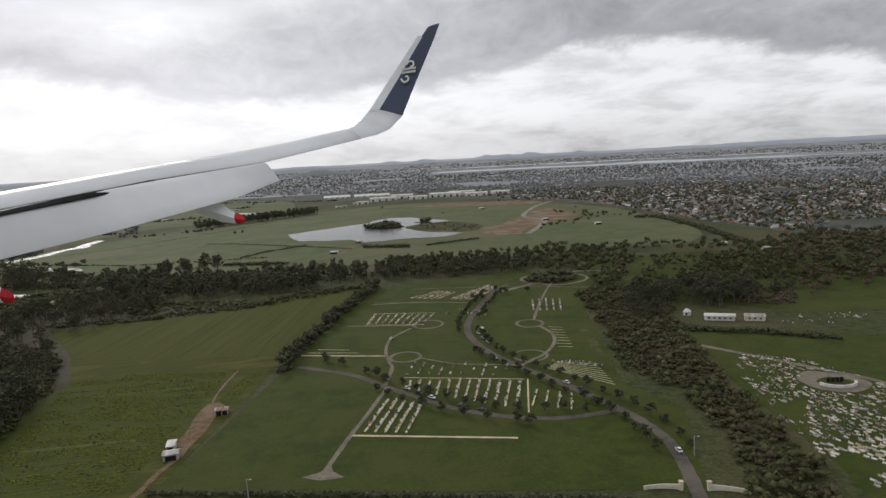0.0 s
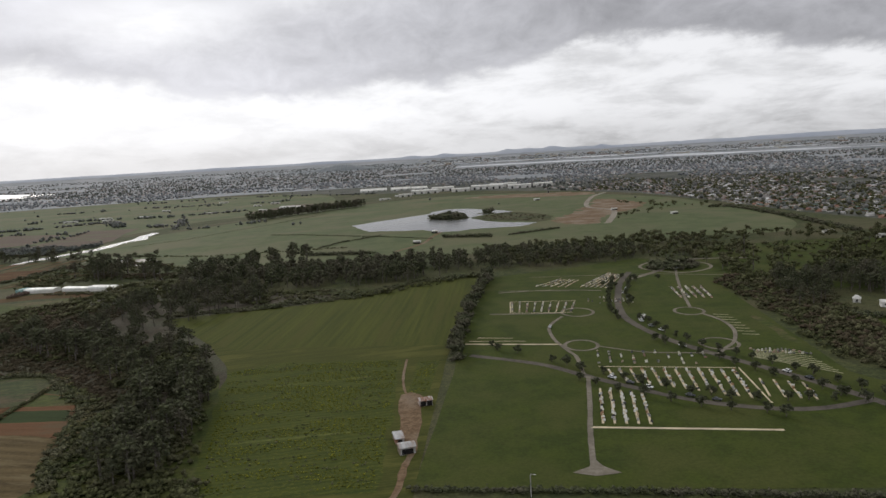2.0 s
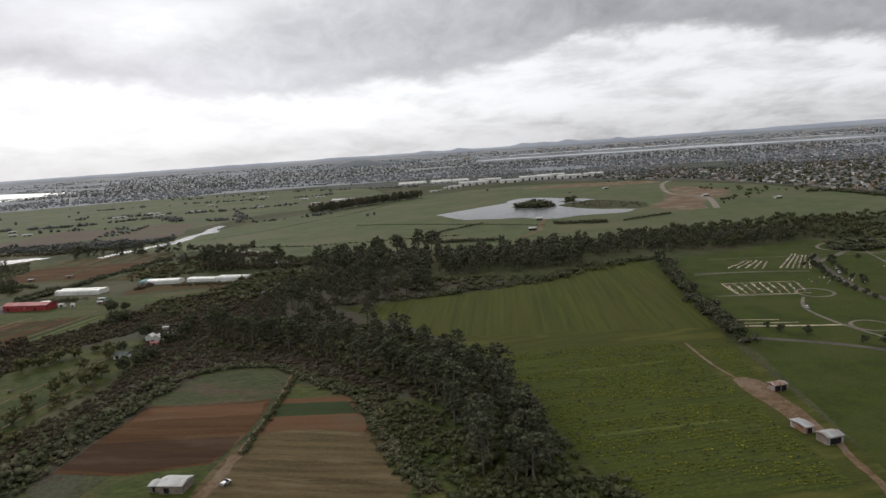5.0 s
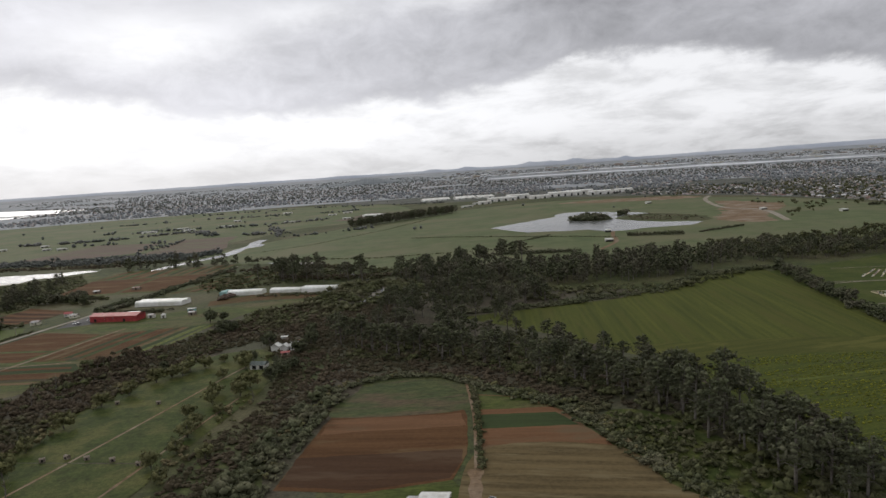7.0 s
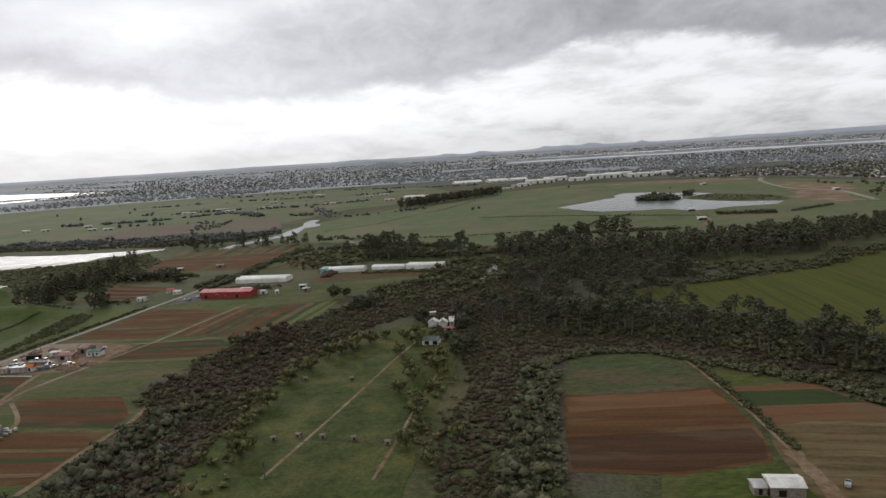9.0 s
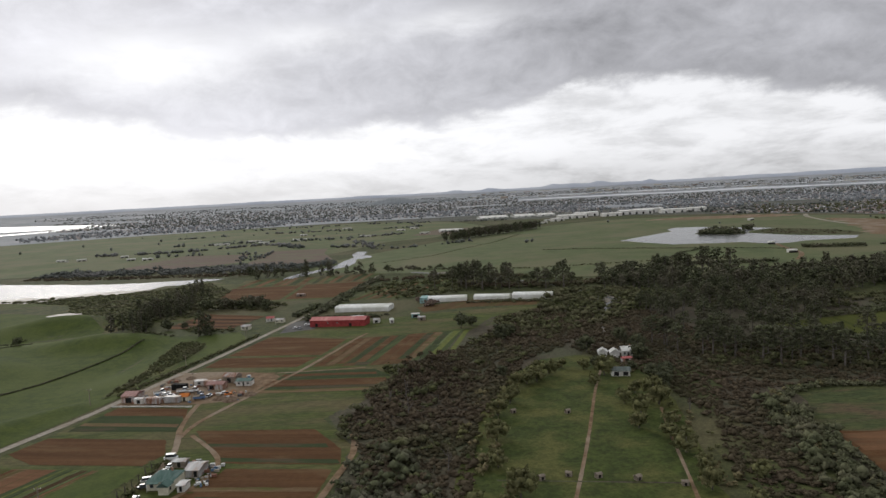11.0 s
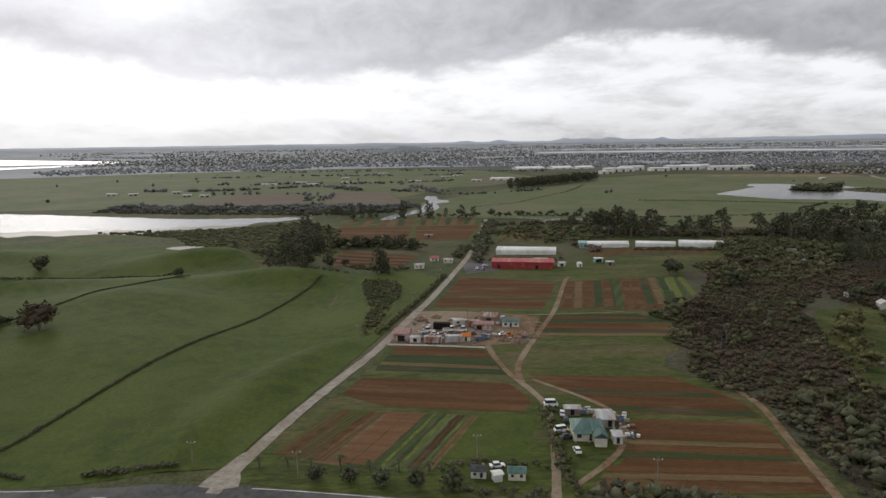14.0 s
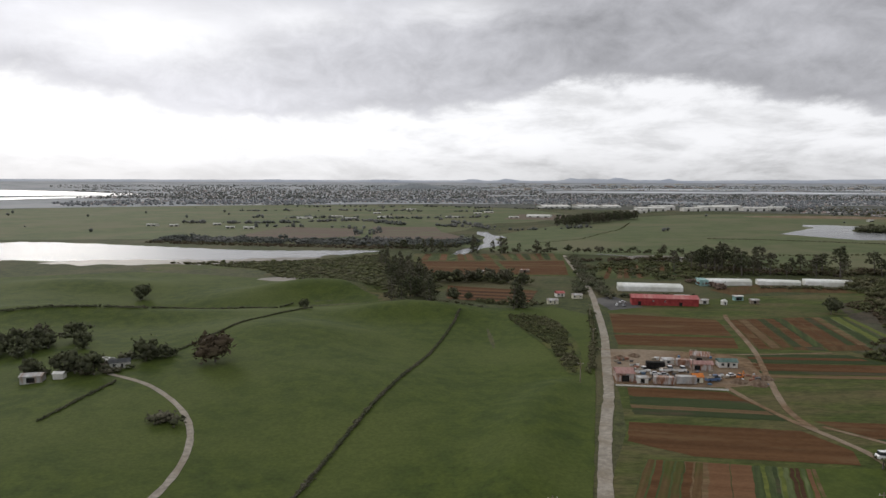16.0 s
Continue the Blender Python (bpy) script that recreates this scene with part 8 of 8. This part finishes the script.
for x, y, w2, d2, h2, t2 in ((-140, 1560, 60, 26, 7, 4), (-60, 1545, 40, 22, 6, 2), (0, 1580, 70, 30, 8, -3), (70, 1550, 50, 24, 7, 0), (125, 1570, 40, 24, 7, 6), (-100, 1610, 50, 26, 8, 0), (40, 1620, 60, 24, 8, 3), (-180, 1500, 26, 14, 5, 10)):
    warehouse(x, y, w2, d2, h2, t2, "long white warehouse beyond the meadow")
for x, y, w2, d2, h2, t2 in ((-290, 1860, 70, 60, 3.2, 8), (-215, 1830, 50, 60, 3.2, 8), (-165, 1800, 40, 50, 3.2, 8), (-397, 1378, 42, 26, 3, -18)):
    warehouse(x, y, w2, d2, h2, t2, "wide pale glasshouse block", M_PLASTIC)
for x, y, w2 in ((-993, 1134, 22), (-960, 1128, 16), (-842, 1088, 18), (-870, 1096, 14), (-808, 1317, 34), (-760, 1357, 30), (-674, 1341, 30), (-728, 1302, 24), (-555, 1345, 26), (-475, 1553, 24), (-446, 1348, 22), (-500, 1500, 20), (-219, 1447, 30), (-190, 1524, 36), (-640, 1700, 26), (-700, 1500, 18), (-905, 1150, 14), (130, 905, 8), (-112, 676, 8), (-96, 748, 6), (60, 1150, 10), (180, 820, 8), (240, 600, 10), (262, 560, 12)):
    warehouse(x, y, w2 * .8, 6, 2.4, float(RNG.normal(0, 12)), "small white farm building on the plain")
p = suburb_places(260, 0, 58, 3560, 4250)
V, F, n = [], [], 0
for x, y in p:
    s = RNG.uniform(8, 26)
    z0 = float(lie(x, y))
    V += [(a + x, b + y, c + z0) for a, b, c in box_v(-s, s, -6, 6, -1, RNG.uniform(2, 6))]
    F += [tuple(k + n for k in q) for q in BOX_F]
    n += 8
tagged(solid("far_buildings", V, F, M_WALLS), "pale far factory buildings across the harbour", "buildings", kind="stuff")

# ---- aircraft wing, as it stands at the start ----
AHEAD, OUT = Vector((-0.9721, 0.2345, 0)), Vector((0.2345, 0.9721, 0))
W_TOP = material("light_grey_wing_skin", (.78, .79, .80), (.83, .84, .85), .8, (.74, .75, .76), .3, rough=.35, spec=.5)
W_BLUE = material("deep_blue_winglet_paint", (.030, .045, .085), (.038, .055, .10), .8, rough=.35, spec=.5)
W_RED = material("red_fairing_tip_paint", (.50, .03, .04), (.58, .05, .05), .8, rough=.4)
# near-black colour for the painted shade in the flap slot
W_GAP = material("flap_slot_shade", (.02, .025, .02), (.04, .045, .04), .8)
wing = tagged(new("aircraft_wing"), "light grey airliner wing with lowered flap and blue winglet", "wing")
wing.location = (0, 0, EYE)


def at(f, o, u):
    return AHEAD * f + OUT * o + Vector((0, 0, u))


def loft(name, sections, mat, parent, label=""):
    """A skin over sections of (ahead, out, up) points, all with as many points."""
    n = len(sections[0])
    v = [at(*p) for s in sections for p in s]
    f = [(i * n + k, i * n + (k + 1) % n, (i + 1) * n + (k + 1) % n, (i + 1) * n + k) for i in range(len(sections) - 1) for k in range(n)]
    f += [tuple(range(n))[::-1], tuple((len(sections) - 1) * n + k for k in range(n))]
    ob = solid(name, v, f, mat, parent, label)
    if len(sections[0]) > 4:
        ob.data.polygons.foreach_set("use_smooth", [len(p.vertices) == 4 for p in ob.data.polygons])
    return ob


def foil(le, te, thick):
    """A closed aerofoil between leading and trailing edge points."""
    le, te = np.array(le), np.array(te)
    out = []
    for t, up in ((0, 0), (.06, .5), (.25, 1), (.5, .9), (.75, .55), (1, .06), (1, -.06), (.6, -.35), (.25, -.5), (.05, -.3)):
        q = le + (te - le) * t
        out.append((q[0], q[1], q[2] + up * thick))
    return out


main = [((7.5, 3.2, -.62), (6.75, 3.2, -.78)), ((7.31, 7.0, -.20), (6.93, 6.6, -.32)), ((7.35, 10.5, .10), (7.06, 9.6, -.11)), ((6.9, 12.0, .27), (6.35, 12.0, .09)), ((6.46, 13.0, .40), (5.75, 13.2, .30)), ((5.68, 14.3, .65), (5.2, 14.2, .49))]
loft("wing_panel", [foil(a, b, .10) for a, b in main], W_TOP, wing)
loft("flap", [foil(a, b, .05) for a, b in (((6.74, 3.2, -.80), (6.5, 3.2, -1.5)), ((6.93, 6.6, -.335), (6.82, 6.4, -.89)), ((7.0, 8.1, -.225), (6.75, 8.2, -.78)), ((7.05, 9.6, -.125), (6.13, 10.5, -.49)), ((6.36, 11.95, .075), (5.83, 11.5, -.26)))], W_TOP, wing)
# thin dark strip laid in the slot to paint its shade
loft("flap_gap", [[(p[0], p[1], p[2] + e) for p, e in ((a, -.01), (b, -.01), (b, -.03), (a, -.03))] for a, b in (((6.72, 3.2, -.80), (6.66, 3.2, -.85)), ((6.93, 6.6, -.33), (6.89, 6.6, -.37)), ((7.07, 9.6, -.09), (6.97, 9.8, -.14)), ((6.4, 12, .09), (6.34, 12, .06)))], W_GAP, wing)
tipc = [((5.68, 14.3, .65), (5.2, 14.2, .49)), ((5.5, 14.52, .76), (4.95, 14.5, .56)), ((5.36, 14.68, .92), (4.72, 14.7, .67)), ((5.2, 14.8, 1.12), (4.47, 14.9, .95))]
loft("wingtip", [foil(a, b, .05) for a, b in tipc], W_TOP, wing)


def blade(a, b, t=.012):
    a, b = np.array(a, float), np.array(b, float)
    return [tuple(a), tuple(a * .7 + b * .3 + (0, -t, t)), tuple(b), tuple(a * .7 + b * .3 + (0, t, -t))]


let = loft("winglet", [blade(a, b) for a, b in (((5.1, 14.82, .97), (4.47, 14.9, .95)), ((4.66, 15.2, 1.75), (4.18, 15.25, 1.75)), ((4.12, 15.6, 2.72), (3.82, 15.63, 2.68)), ((3.98, 15.66, 2.92), (3.70, 15.7, 3.0)))], W_BLUE, wing, "deep blue winglet")
loft("leading_edge", [blade((a[0] + w2, a[1], a[2] + .02), (a[0] - .03, a[1], a[2])) for a, w2 in (((5.1, 14.82, .97), .20), ((4.66, 15.2, 1.75), .17), ((4.12, 15.6, 2.72), .09))], W_TOP, let)


def face(z):
    """How far out the near face of the winglet stands at a height."""
    return 15.13 + (z - 1.75) * .43


# plain white emblem: two bars and two curls
for k in range(2):
    z = 1.885 + .075 * k
    solid("emblem_bar", [at(4.52, face(z), z), at(4.19, face(z), z + .02), at(4.17, face(z), z + .07), at(4.50, face(z), z + .05)], [(0, 1, 2, 3)], M_WHITE, let)
for sgn in (-1, 1):
    V = []
    for i in range(15):
        a = i / 14 * 5.0
        r = .105 - .014 * a
        for e in (-.022, .022):
            up = 1.935 + sgn * (.15 + (r + e) * math.sin(a))
            V.append(at(4.36 - .05 * sgn + (r + e) * math.cos(a), face(up), up))
    solid("emblem_curl", V, [(2 * i, 2 * i + 1, 2 * i + 3, 2 * i + 2) for i in range(14)], M_WHITE, let)
for f0, o0, u0 in ((6.0, 10.3, -.84), (6.94, 6.55, -1.36)):
    fair = loft("flap_track_fairing", [[(f0 + df, o0, u0 + du + r), (f0 + df, o0 + r * .6, u0 + du), (f0 + df, o0, u0 + du - r), (f0 + df, o0 - r * .6, u0 + du)] for df, du, r in ((1.2, .45, .04), (.8, .3, .16), (.35, .12, .16), (.08, .02, .09))], W_TOP, wing)
    loft("tip_cone", [[(f0 + df, o0, u0 + du + r), (f0 + df, o0 + r * .6, u0 + du), (f0 + df, o0, u0 + du - r), (f0 + df, o0 - r * .6, u0 + du)] for df, du, r in ((.08, .02, .092), (-.03, 0, .08), (-.08, -.01, .03))], W_RED, fair)
